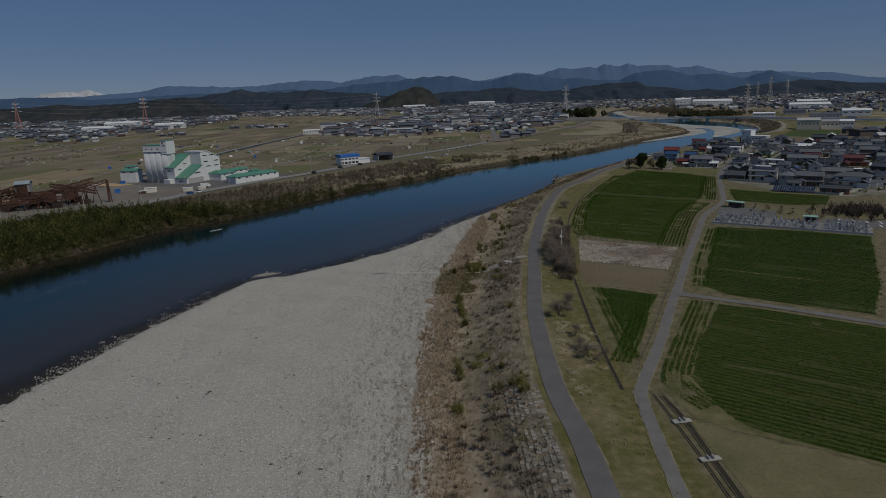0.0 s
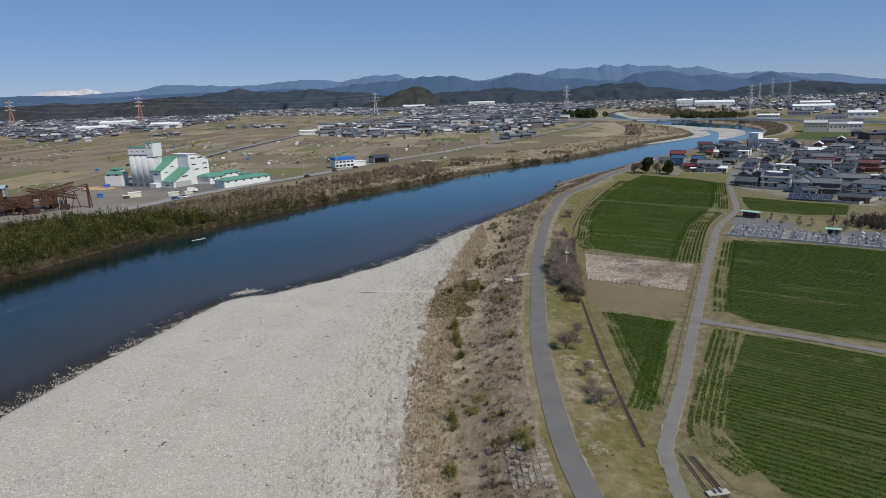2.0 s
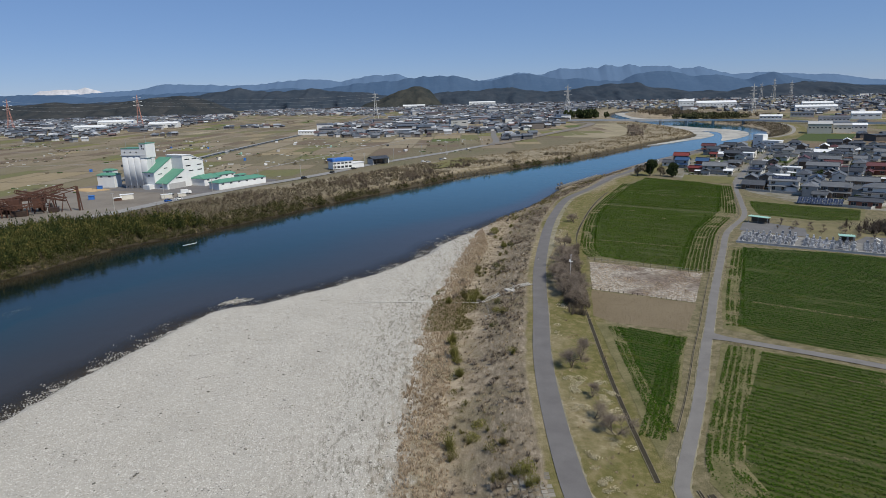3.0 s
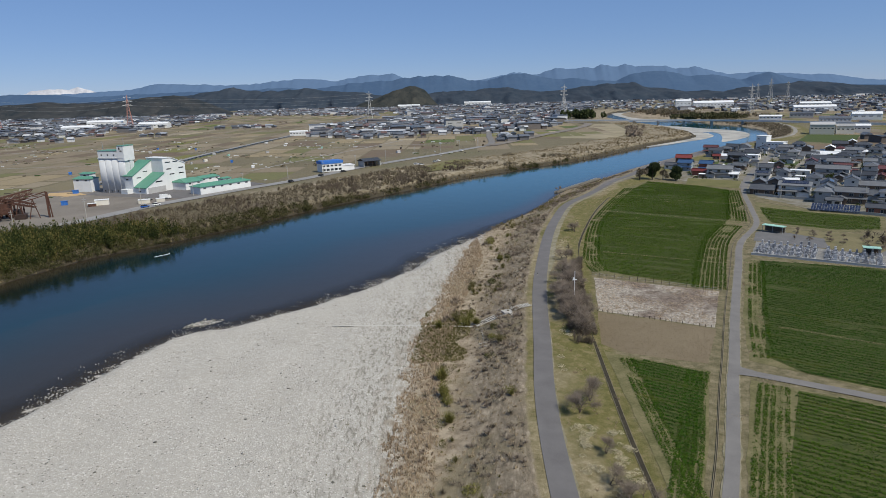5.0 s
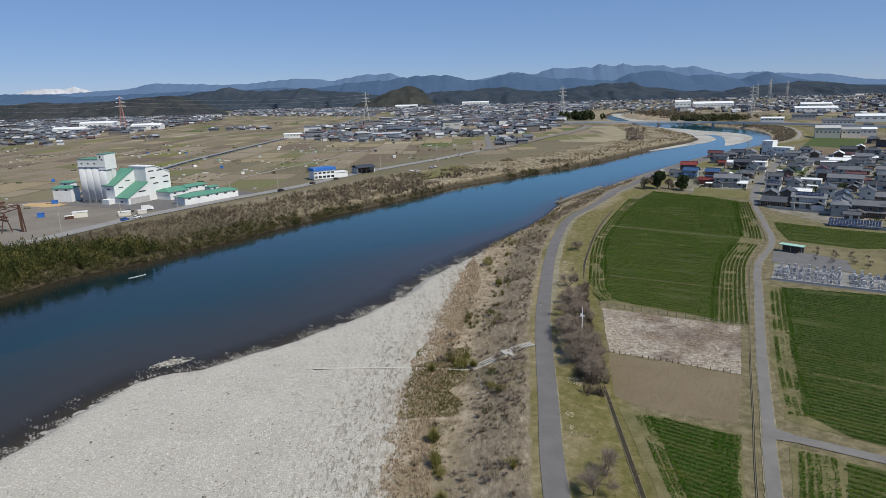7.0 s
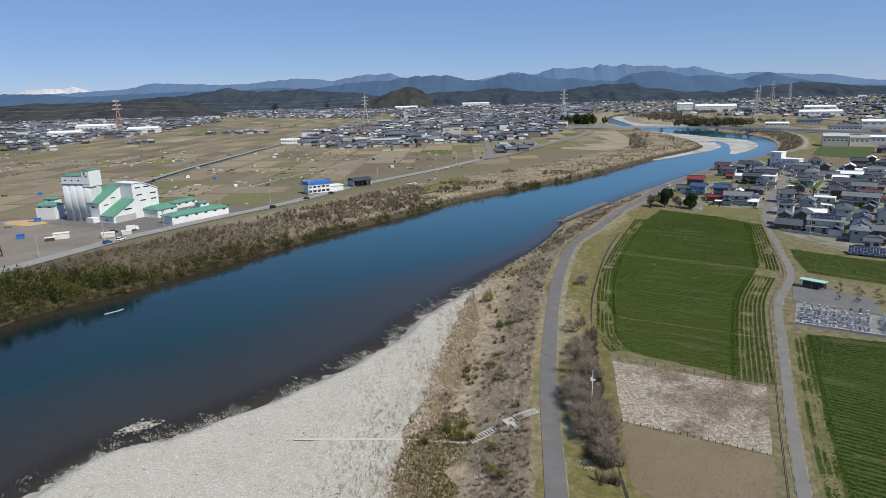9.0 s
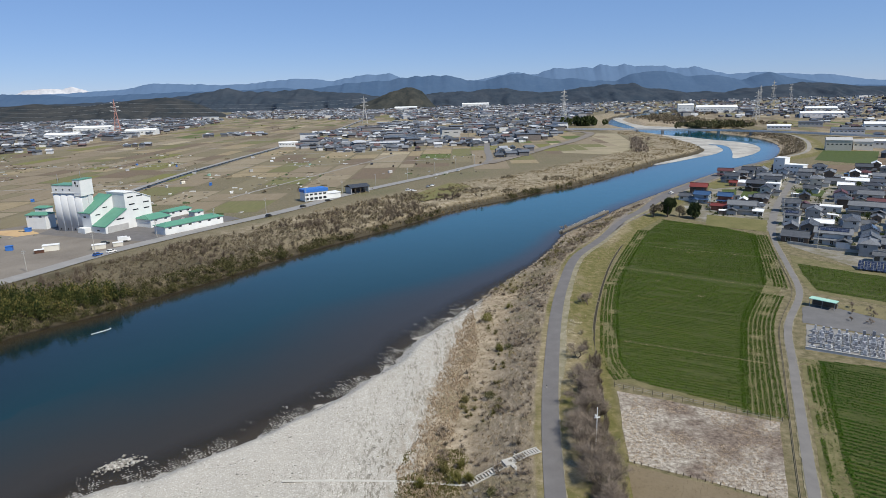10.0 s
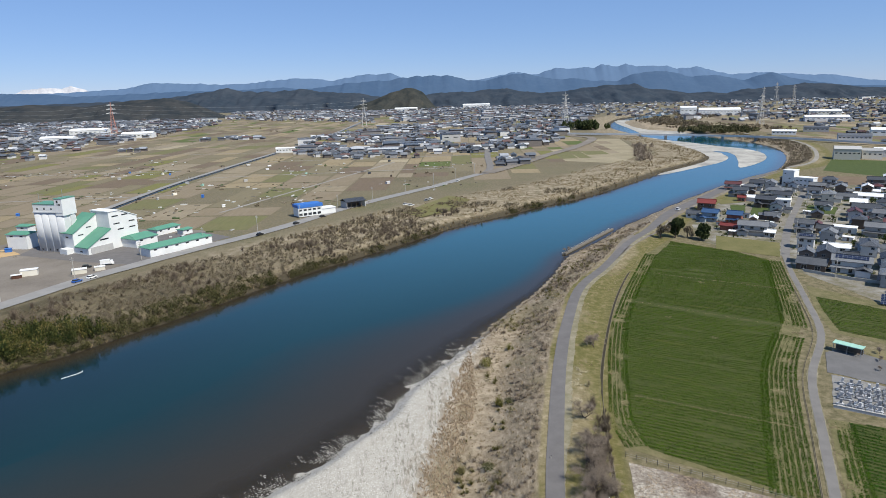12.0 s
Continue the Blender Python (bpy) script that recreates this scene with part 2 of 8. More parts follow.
def offset(line, dist):
    """The line moved sideways to its right, point by point."""
    t = np.gradient(line, axis=0)
    t /= np.linalg.norm(t, axis=1)[:, None]
    return line + np.stack([t[:, 1], -t[:, 0]], 1) * np.asarray(dist).reshape(-1, 1)


def signed(px, py, line):
    """Distance of points from a line, positive on its right hand."""
    best = np.full(px.shape, 1e9)
    sign = np.ones(px.shape)
    for (ax, ay), (bx, by) in zip(line[:-1], line[1:]):
        dx, dy = bx - ax, by - ay
        t = np.clip(((px - ax) * dx + (py - ay) * dy) / (dx * dx + dy * dy), 0, 1)
        ex, ey = px - ax - t * dx, py - ay - t * dy
        d = np.hypot(ex, ey)
        near = d < best
        best = np.where(near, d, best)
        sign = np.where(near, np.where(dx * ey - dy * ex < 0, 1.0, -1.0), sign)
    return best * sign


def smooth(v, a, b):
    t = np.clip((v - a) / (b - a), 0, 1)
    return t * t * (3 - 2 * t)


L_LINE, R_LINE = along(RIVER_L, 25), along(RIVER_R, 20)
BAR_LINE, LEVEE_LINE = along(BAR_EDGE, 25), along(LEVEE, 16)


def lie(px, py):
    """Height of the land and its distances: from the water (negative in it), the bar's edge, the levee's road and the left bank."""
    px, py = np.asarray(px, float), np.asarray(py, float)
    dl, dr = signed(px, py, L_LINE), signed(px, py, R_LINE)
    inside = (dl > 0) & (dr < 0)
    left = (dl <= 0) | (np.abs(dl) < np.abs(dr)) & inside
    river = np.where(inside, -np.minimum(np.abs(dl), np.abs(dr)), np.where(left, np.abs(dl), np.abs(dr)))
    bar = signed(px, py, BAR_LINE)
    bar = np.where(py > 316, 10.0, bar)
    levee = signed(px, py, LEVEE_LINE)
    far = smooth(py, 1300, 1500)
    # right bank: bar, scrub slope, levee, field
    wet = WATER_Z - 0.02 - 2.0 * smooth(-river, 2, 26) - 0.22 * smooth(-river, 0, 4)
    beach = WATER_Z + 0.02 + 0.24 * smooth(river, 0, 4) + 1.1 * smooth(river, 2, 55)
    bank = np.maximum(beach, -2.4 + 3.3 * smooth(levee, -19, -3.5))
    bank = np.where(levee > -3.5, 0.9 * (1 - smooth(levee, 3.5, 13.5)), bank)
    right_z = np.where(river < 0, wet, np.minimum(bank, np.maximum(beach, WATER_Z + 0.2 + river * 0.55)))
    left_z = np.where(river < 0, wet, WATER_Z + 0.2 + 3.9 * smooth(river, 0, 9) + 0.9 * smooth(river, 8, 50))
    z = np.where(left, left_z, right_z)
    z = z * (1 - far) + np.where(river < 0, wet, np.minimum(0, WATER_Z + river * 0.4)) * far
    return z, river, bar, levee, left


def rise(x, y):
    return float(lie(np.array([x]), np.array([y]))[0][0])


def mesh(name, verts, faces, mats, parent=None, index=None, shade=False):
    me = bpy.data.meshes.new(name)
    me.from_pydata([tuple(v) for v in verts], [], [tuple(f) for f in faces])
    for m in mats if isinstance(mats, (list, tuple)) else [mats]:
        me.materials.append(m)
    if index is not None:
        me.polygons.foreach_set("material_index", np.asarray(index, np.int32))
    if shade:
        me.polygons.foreach_set("use_smooth", np.ones(len(me.polygons), bool))
    ob = new(name, me)
    if parent:
        ob.parent = parent
    return ob


def mesh_np(name, v, tris, mat, smoothed=False):
    """A mesh from arrays of corners and triangles."""
    me = bpy.data.meshes.new(name)
    v, tris = np.asarray(v, np.float32), np.asarray(tris, np.int32)
    me.vertices.add(len(v))
    me.vertices.foreach_set("co", v.ravel())
    me.loops.add(tris.size)
    me.loops.foreach_set("vertex_index", tris.ravel())
    me.polygons.add(len(tris))
    me.polygons.foreach_set("loop_start", np.arange(len(tris), dtype=np.int32) * 3)
    me.materials.append(mat)
    me.update(calc_edges=True)
    return new(name, me)


def lines(*spans):
    """Grid lines: (from, to, step) spans in a row."""
    out = []
    for a, b, s in spans:
        out += list(np.arange(a, b, s))
    return np.array(out + [spans[-1][1]])


def sheet(name, gx, gy, zfun, mat, shade=True):
    X, Y = np.meshgrid(gx, gy)
    Z, extra = zfun(X.ravel(), Y.ravel())
    nx, ny = len(gx), len(gy)
    v = np.stack([X.ravel(), Y.ravel(), Z], 1)
    i = (np.arange(ny - 1)[:, None] * nx + np.arange(nx - 1)).ravel()
    f = np.stack([i, i + 1, i + nx + 1, i + nx], 1)
    ob = mesh(name, v.tolist(), f.tolist(), mat, shade=shade)
    for key, values in extra.items():
        a = ob.data.attributes.new(key, "FLOAT", "POINT")
        a.data.foreach_set("value", np.asarray(values, np.float32))
    return ob


def ground_z(x, y):
    z, river, bar, levee, left = lie(x, y)
    n = np.sin(x * 0.31 + y * 0.17) * np.sin(y * 0.23 - x * 0.11) * 0.12 * (levee < -4) * (river > 2) * ~left
    shore = (np.abs(river) < 7) & ~left & (y < 335) & (y > 60)
    tooth = np.zeros(len(x))
    tooth[shore] = [noise.fractal(Vector((a * 0.32 + 0.2 * b, b * 0.30, 3)), 0.9, 2.1, 4) for a, b in zip(x[shore], y[shore])]
    n = n + tooth * 0.42 * (1 - smooth(np.abs(river), 2.5, 7))
    return z + n, {"river": river, "bar": bar, "levee": levee, "left": left.astype(float)}


gx = lines((-4800, -1200, 300), (-1200, -300, 60), (-300, -180, 6), (-180, -96, 3), (-96, 36, 1.4), (36, 150, 2.5), (150, 500, 5), (500, 900, 40), (900, 4800, 300))
gy = lines((-600, 40, 40), (40, 110, 2.5), (110, 330, 1.6), (330, 520, 2.5), (520, 860, 5), (860, 1500, 16), (1500, 2300, 40), (2300, 4900, 200))
tagged(sheet("ground", gx, gy, ground_z, M["ground"]), "dry spring river plain with a pale gravel bar", "ground", kind="structure")


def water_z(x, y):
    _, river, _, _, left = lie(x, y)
    # Weights for painted sky sheen far off and dark reflection on the left.
    return np.full(len(x), WATER_Z), {"depth": -river * np.where(left, 4.0, 1.0 + 3.0 * smooth(y, 310, 420)), "sky_sheen": smooth(y - 0.35 * x, 280, 530),
                                        "bank_reflection": left * (1 - smooth(-river, 8, 62))}


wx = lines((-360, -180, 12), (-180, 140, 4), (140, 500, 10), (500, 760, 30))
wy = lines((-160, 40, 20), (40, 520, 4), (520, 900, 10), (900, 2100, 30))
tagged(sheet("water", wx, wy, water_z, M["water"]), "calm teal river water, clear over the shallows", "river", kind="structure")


def strip(name, line, half, mat, lift=0.06, z=None, cross=(-1, 0, 1)):
    """A ribbon along a line; half: its half width."""
    half = np.broadcast_to(half, len(line)).astype(float)
    cols = [offset(line, half * c) for c in cross]
    v = np.stack(cols, 1).reshape(-1, 2)
    h = (lie(v[:, 0], v[:, 1])[0] if z is None else np.full(len(v), float(z))) + lift
    v = np.column_stack([v, h]).tolist()
    w = len(cross)
    f = [(k * w + j, k * w + j + 1, (k + 1) * w + j + 1, (k + 1) * w + j) for k in range(len(line) - 1) for j in range(w - 1)]
    return mesh(name, v, f, mat)


levee_line = along(LEVEE, 4)
levee_line = levee_line[levee_line[:, 1] < 700]
tagged(strip("road_levee", levee_line, 1.95 + 1.8 * smooth(levee_line[:, 1], 430, 520), M["asphalt"], 0.10), "narrow grey asphalt road along the levee", "road", kind="structure")
apron = levee_line[levee_line[:, 1] > 395]
tagged(strip("road_apron", apron, 2.0 + 4.2 * smooth(apron[:, 1], 395, 460), M["works_dirt"], 0.07), "brown gravel apron beside the levee road", "verge", kind="structure")
M["shoulder"] = plain("shoulder", (0.10, 0.095, 0.042), (0.30, 0.265, 0.20), 0.3, 0.95, 0.4, fine=14)
FARM_ROAD = [(26, 30), (31.5, 76), (33, 89), (35, 104), (37, 110), (48, 132), (60.5, 159), (63.5, 165), (78.5, 197), (99.5, 240), (114.5, 270), (135.5, 301),
             (150, 335), (169, 382), (190, 423), (223, 478), (272, 553), (303, 602)]
farm_line = along(FARM_ROAD, 3)
def ragged(line, low, high, seed):
    """Half widths that wander along a line."""
    return np.array([low + (high - low) * (0.5 + 0.5 * noise.noise(Vector((x * 0.22, y * 0.22, seed))) + 0.7 * noise.noise(Vector((x * 1.3, y * 1.3, seed)))) for x, y in line]).clip(low * 0.9, high * 1.1)


farm_fine, levee_fine = along(FARM_ROAD, 0.8), along(LEVEE, 0.8)
levee_fine = levee_fine[(levee_fine[:, 1] < 460) & (levee_fine[:, 1] > 55)]
tagged(strip("road_shoulder", farm_fine, ragged(farm_fine, 1.05, 1.5, 1), M["shoulder"], 0.08), "pale dusty verge of the farm road", "verge", kind="structure")
tagged(strip("road_shoulder", offset(levee_fine, 1.35 + 1.0 * smooth(levee_fine[:, 1], 225, 250)), ragged(levee_fine, 0.5, 1.1, 2) + 0.7 * smooth(levee_fine[:, 1], 225, 250), M["shoulder"], 0.07), "pale dusty verge of the levee road", "verge", kind="structure")
tagged(strip("road_farm", farm_fine, ragged(farm_fine, 1.02, 1.12, 3) + 0.9 * smooth(farm_fine[:, 1], 375, 410), M["old_asphalt"], 0.12), "narrow worn farm road between fields", "road", kind="structure")
CROSS_ROAD = [(62, 164), (75, 155.5), (86, 148), (101, 136.5), (150, 100), (230, 40)]
tagged(strip("road_cross", along(CROSS_ROAD, 4), 1.3, M["old_asphalt"], 0.13), "pale farm lane crossing the green fields", "road", kind="structure")
tagged(strip("road_left", along(LEFT_ROAD, 6), 4.6, M["pale_asphalt"], 0.35), "two-lane road behind the wooded bank", "road", kind="structure")

v_ = [(59.9, 160.0), (64.6, 166.6), (64.9, 164.6), (67.6, 161.7), (66.2, 159.8), (63.0, 161.2)]
tagged(mesh("road_mouth", [(x, y, 0.135) for x, y in v_], [tuple(range(6))], M["old_asphalt"]), "worn flared mouth of the crossing lane", "road", kind="structure")
tagged(strip("bar_path", along([(-24, 201.5), (-12, 201), (1, 200), (12.5, 198)], 1.0), 0.34, M["pebble_path"], 0.13), "faint pale path across the gravel bar", "path", kind="structure")

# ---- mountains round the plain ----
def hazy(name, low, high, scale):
    """Wooded slopes seen from far off, with haze put into the given colours."""
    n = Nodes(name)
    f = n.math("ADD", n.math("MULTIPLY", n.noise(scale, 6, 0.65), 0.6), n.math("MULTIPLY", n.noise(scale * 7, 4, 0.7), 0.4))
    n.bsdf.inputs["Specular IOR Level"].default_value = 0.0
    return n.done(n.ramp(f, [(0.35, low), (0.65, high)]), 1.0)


def ridge(name, depth_at, crest, thick, mat, spurs, label, relief=1.0, jag=0.05):
    """A mountain range along x whose skyline follows crest (x, height), with spurs and gullies down its near side."""
    cx, cz = np.array(crest, float).T
    xs = np.arange(cx[0], cx[-1], 11.0)
    top = np.interp(xs, cx, cz)
    rows = np.linspace(0, 1, 16)
    v, nx = [], len(xs)
    for r in rows:
        for x, z in zip(xs, top):
            f = relief * noise.fractal(Vector((x * spurs, r * 1.3, depth_at * 0.01)), 0.8, 2.0, 5)
            u = x * spurs * 2.2 + 1.2 * noise.noise(Vector((x * spurs * 0.8, 5, r)))
            g = relief * noise.fractal(Vector((u, r * 2.4, 7)), 0.7, 2.0, 4)
            t = relief * noise.noise(Vector((x * spurs * 9, r * 9, 3)))
            h = (z + 12) * ((1 - r) ** (1.05 + 0.4 * f) * (1 + jag * noise.fractal(Vector((x * 0.012, 2, depth_at)), 0.7, 2.0, 4) * (1 - r)) + (0.17 * g + 0.05 * t) * r * (1 - r) * 2.4) - 12
            v.append((x, depth_at - thick * (r + 0.16 * g * r), h))
    f = [(k * nx + j, k * nx + j + 1, (k + 1) * nx + j + 1, (k + 1) * nx + j) for k in range(len(rows) - 1) for j in range(nx - 1)]
    return tagged(mesh(name, v, f, mat, shade=True), label, "mountain", kind="structure")


CREST_FAR = [(-4700, 110), (-3598, 130), (-3010, 118), (-2700, 116), (-2421, 124), (-2107, 139), (-2025, 164), (-1906, 172), (-1672, 160), (-1437, 150), (-1279, 155), (-1040, 176),
             (-863, 180), (-687, 160), (-487, 194), (-290, 201), (-173, 160), (143, 123), (342, 145), (580, 189), (739, 171), (877, 213), (976, 204), (1174, 218),
             (1333, 222), (1492, 211), (1651, 208), (1732, 191), (1871, 199), (1972, 170), (2094, 144), (2374, 150), (2657, 128), (2817, 128), (3104, 83), (3348, 70), (4700, 60)]
CREST_MID = [(-4600, 90), (-3287, 105), (-2747, 118), (-2535, 112), (-2324, 90), (-2036, 98), (-1675, 107), (-1243, 108), (-1025, 120), (-810, 105), (-664, 123), (-446, 142),
             (-229, 155), (-84, 173), (115, 172), (241, 138), (349, 132), (422, 148), (548, 176), (675, 159), (803, 132), (930, 136), (1076, 115), (1222, 112), (1329, 155),
             (1437, 167), (1546, 168), (1695, 130), (1877, 136), (2063, 97), (2134, 120), (2241, 146), (2392, 104), (2692, 55), (3624, 20), (4600, 30)]
CREST_NEAR = [(-2600, 40), (-1460, 63), (-1316, 77), (-1187, 93), (-1072, 112), (-946, 93), (-805, 90), (-676, 104), (-578, 85), (-408, 75), (-238, 52), (19, 63), (276, 74),
              (390, 80), (562, 53), (677, 59), (820, 75), (905, 87), (1077, 86), (1136, 63), (1252, 52), (1339, 36), (1454, 39), (1542, 29), (1627, 49), (1827, 61), (1956, 72),
              (2115, 66), (2233, 49), (2411, 40), (2851, 30), (3900, 40)]
CREST_FRONT = [(-3900, 50), (-2600, 55), (-1883, 47), (-1574, 54), (-1450, 61), (-1267, 49), (-1162, 60), (-1078, 69), (-975, 74), (-894, 60), (-835, 39), (-755, 6), (-700, -8)]
CREST_HILL = [(-380, -6), (-336, 19), (-259, 42), (-182, 72), (-119, 90), (-82, 92), (-37, 74), (-3, 31), (21, 6), (40, -8)]
CREST_SNOW = [(-2960, 120), (-2920, 130), (-2859, 146), (-2741, 156), (-2626, 150), (-2547, 163), (-2454, 138), (-2398, 119)]
# Far and middle ranges: the blue of distance haze is their base colour.
ridge("mountain_far", 4700, CREST_FAR, 250, hazy("range_far", (0.088, 0.142, 0.235), (0.100, 0.156, 0.252), 0.004), 0.004, "mountain range on the horizon painted pale haze blue", 0.05)
ridge("mountain_middle", 4400, CREST_MID, 350, hazy("range_middle", (0.050, 0.088, 0.155), (0.066, 0.106, 0.174), 0.006), 0.004, "wooded mountains behind the plain painted haze blue", 0.07)
# Foothills and front hills: a little haze blue is mixed into the forest colour.
ridge("mountain_near", 3500, CREST_NEAR, 420, hazy("range_near", (0.024, 0.037, 0.055), (0.054, 0.064, 0.080), 0.012), 0.006, "dark wooded foothills behind the town with a haze-blue tint", 1.0, 0.08)
ridge("hill_front", 2500, CREST_FRONT, 330, hazy("hill_front", (0.018, 0.026, 0.034), (0.062, 0.062, 0.062), 0.016), 0.008, "dark wooded hills at the edge of the plain with a haze-blue tint")
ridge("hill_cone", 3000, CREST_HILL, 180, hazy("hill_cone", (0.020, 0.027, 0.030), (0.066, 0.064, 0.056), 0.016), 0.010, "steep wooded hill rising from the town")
ridge("mountain_snow", 4760, CREST_SNOW, 60, hazy("snow", (0.40, 0.42, 0.47), (0.75, 0.74, 0.76), 0.006), 0.006, "far snow-covered mountain crest")

# ---- fields beside the farm road ----
def inside(poly, x, y):
    hit = np.zeros(np.shape(x), bool)
    for (ax, ay), (bx, by) in zip(poly, poly[1:] + poly[:1]):
        cut = (ay > y) != (by > y)
        hit ^= cut & (x < (bx - ax) * (y - ay) / ((by - ay) or 1e-9) + ax)
    return hit


def patch(name, poly, mat, z, label, category="field", step=4.0):
    """A flat piece of land with the given outline, slightly uneven along its edge."""
    rnd = random.Random(name)
    line = []
    for (ax, ay), (bx, by) in zip(poly, poly[1:] + poly[:1]):
        k = max(1, int(math.hypot(bx - ax, by - ay) / step))
        for i in range(k):
            t = i / k
            j = 0.0 if i == 0 else 0.25
            line.append((ax + (bx - ax) * t + rnd.uniform(-j, j), ay + (by - ay) * t + rnd.uniform(-j, j)))
    bm = bmesh.new()
    face = bm.faces.new([bm.verts.new((x, y, z)) for x, y in line])
    if face.normal.z < 0:
        face.normal_flip()
    bmesh.ops.triangulate(bm, faces=bm.faces[:])
    me = bpy.data.meshes.new(name)
    bm.to_mesh(me)
    bm.free()
    me.materials.append(mat)
    return tagged(new(name, me), label, category, kind="structure")


def leaves(name, x, y, z0, size, mat, label, seed, tall=0.20):
    """Small leaf blades at the given spots, lying and leaning every way."""
    rnd = np.random.default_rng(seed)
    k = len(x)
    c = np.column_stack([x, y, z0 + tall * rnd.random(k) ** 1.5])
    a = rnd.standard_normal((k, 3)) * np.array([1, 1, 0.45])
    a /= np.linalg.norm(a, axis=1)[:, None]
    b = np.cross(a, np.column_stack([rnd.normal(0, 0.5, k), rnd.normal(0, 0.5, k), np.ones(k)]))
    b /= np.linalg.norm(b, axis=1)[:, None]
    s = size * (0.6 + 0.8 * rnd.random((k, 1)))
    v = np.stack([c - a * s, c + a * s * 0.8 + b * s * 0.45, c + a * s * 0.3 - b * s * 0.6], 1)
    v[:, :, 2] = np.maximum(v[:, :, 2], z0 - 0.02)
    return tagged(mesh_np(name, v.reshape(-1, 3), np.arange(3 * k).reshape(-1, 3), mat), label, "crop", kind="stuff")


def thin_spots(x, y):
    """How bare the crop is round its known dry spots and tracks, 0 to 1."""
    d = np.full(np.shape(x), 9.0)
    for px, py, r in DRY_SPOTS:
        d = np.minimum(d, np.hypot(x - px, y - py) / r)
    for (ax, ay), (bx, by), w in DRY_TRACKS:
        t = np.clip(((x - ax) * (bx - ax) + (y - ay) * (by - ay)) / ((bx - ax) ** 2 + (by - ay) ** 2), 0, 1)
        d = np.minimum(d, np.hypot(x - ax - t * (bx - ax), y - ay - t * (by - ay)) / w)
    return 1 - smooth(d, 0.5, 1.3)


DRY_SPOTS = [(46.8, 111.6, 2.2), (67.5, 158.5, 2.2), (86.3, 138, 1.6), (80.5, 190, 2.6), (83, 193, 1.5), (66, 287, 2.8), (60, 276, 2.0), (128, 302, 3.0), (101, 262, 2.2), (113, 281, 2.4), (58, 258, 1.8),
             (95, 250, 1.8), (150, 352, 2.0), (76, 322, 2.0), (44, 106, 1.8), (71, 172, 1.8), (100, 300, 1.4), (92, 320, 1.2), (120, 360, 1.6), (75, 178, 2.4), (88, 209, 2.8), (93, 220, 2.4), (98.5, 232, 2.4), (104, 243, 2.0), (46, 122, 1.6), (55, 145, 1.6)]
DRY_TRACKS = [((84.5, 338.5), (134.5, 303.5), 2.6), ((55.8, 117.5), (92, 94.0), 0.9), ((96, 380), (150, 347), 0.6), ((84, 186), (106, 170), 0.5), ((62, 262), (96, 243), 0.5), ((70, 146), (92, 130), 0.5)]


def crop_rows(name, poly, angle, gap, width, per, mat, label, seed=1, bed=True):
    """Sown rows over a field, each a band of small leaves with thin and bare stretches."""
    rnd = np.random.default_rng(seed)
    ca, sa = math.cos(angle), math.sin(angle)
    P = np.array(poly, float)
    U, V = P[:, 0] * ca + P[:, 1] * sa, -P[:, 0] * sa + P[:, 1] * ca
    ring = list(zip(U, V)) + [(U[0], V[0])]
    us, vs = [], []
    for b in np.arange(V.min() + gap / 2, V.max(), gap):
        cuts = sorted(u0 + (b - v0) / (v1 - v0) * (u1 - u0) for (u0, v0), (u1, v1) in zip(ring[:-1], ring[1:]) if (v0 > b) != (v1 > b))
        for p, q in zip(cuts[::2], cuts[1::2]):
            p, q = p + rnd.normal(0, 0.35), q + rnd.normal(0, 0.35)
            if q - p < 1.0:
                continue
            a = p + (q - p) * rnd.random(int((q - p) * per))
            grid = np.linspace(p, q, max(2, int((q - p) / 1.5)))
            bare = np.interp(a, grid, [noise.noise(Vector((g * 0.05, b * 0.30, seed))) for g in grid])
            a = a[rnd.random(len(a)) > smooth(bare, 0.12, 0.60) * 0.8]
            us.append(a)
            vs.append(b + 0.05 * np.sin(a * 0.3 + b) + (rnd.random(len(a)) + rnd.random(len(a)) - 1) * width * 0.62)
    u, v = np.concatenate(us), np.concatenate(vs)
    x, y = u * ca - v * sa, u * sa + v * ca
    ok = rnd.random(len(x)) > thin_spots(x, y) * 0.9
    ob = leaves(name, x[ok], y[ok], 0.075, 0.165, mat, label, seed)
    if bed:
        patch("row_soil", poly, M["row_soil"], 0.062, "dark olive soil between crop rows", "soil", 9.0)
    return ob


def crop_material(name, dark, light, dry, angle):
    n = Nodes(name)
    c = n.ramp(n.math("ADD", n.math("MULTIPLY", n.noise(0.035, 4), 0.6), n.math("MULTIPLY", n.island(), 0.4)), [(0.3, dark), (0.7, light)])
    c = n.mix(n.math("MULTIPLY", n.step(n.drawn(0.35, angle, 9.0, 5, 0.65), 0.54, 0.70), 0.7), c, dry)
    n.bsdf.inputs["Specular IOR Level"].default_value = 0.15
    return n.done(c, 0.85)


ROWS = math.atan2(-0.6, 0.8)
M["row_soil"] = plain("row_soil", (0.026, 0.040, 0.006), (0.076, 0.080, 0.022), 0.5, 0.95, 0.4, fine=8)
M["wheat"] = crop_material("wheat", (0.030, 0.060, 0.003), (0.062, 0.108, 0.007), (0.125, 0.130, 0.028), -0.50)
M["wheat_thin"] = crop_material("wheat_thin", (0.022, 0.050, 0.002), (0.046, 0.092, 0.004), (0.100, 0.106, 0.016), ROWS)
M["wheat_deep"] = crop_material("wheat_deep", (0.014, 0.044, 0.002), (0.033, 0.084, 0.004), (0.085, 0.100, 0.014), ROWS)
M["field_edge"] = plain("field_edge", (0.060, 0.064, 0.018), (0.195, 0.165, 0.088), 0.25, 0.95, 0.6, fine=9)
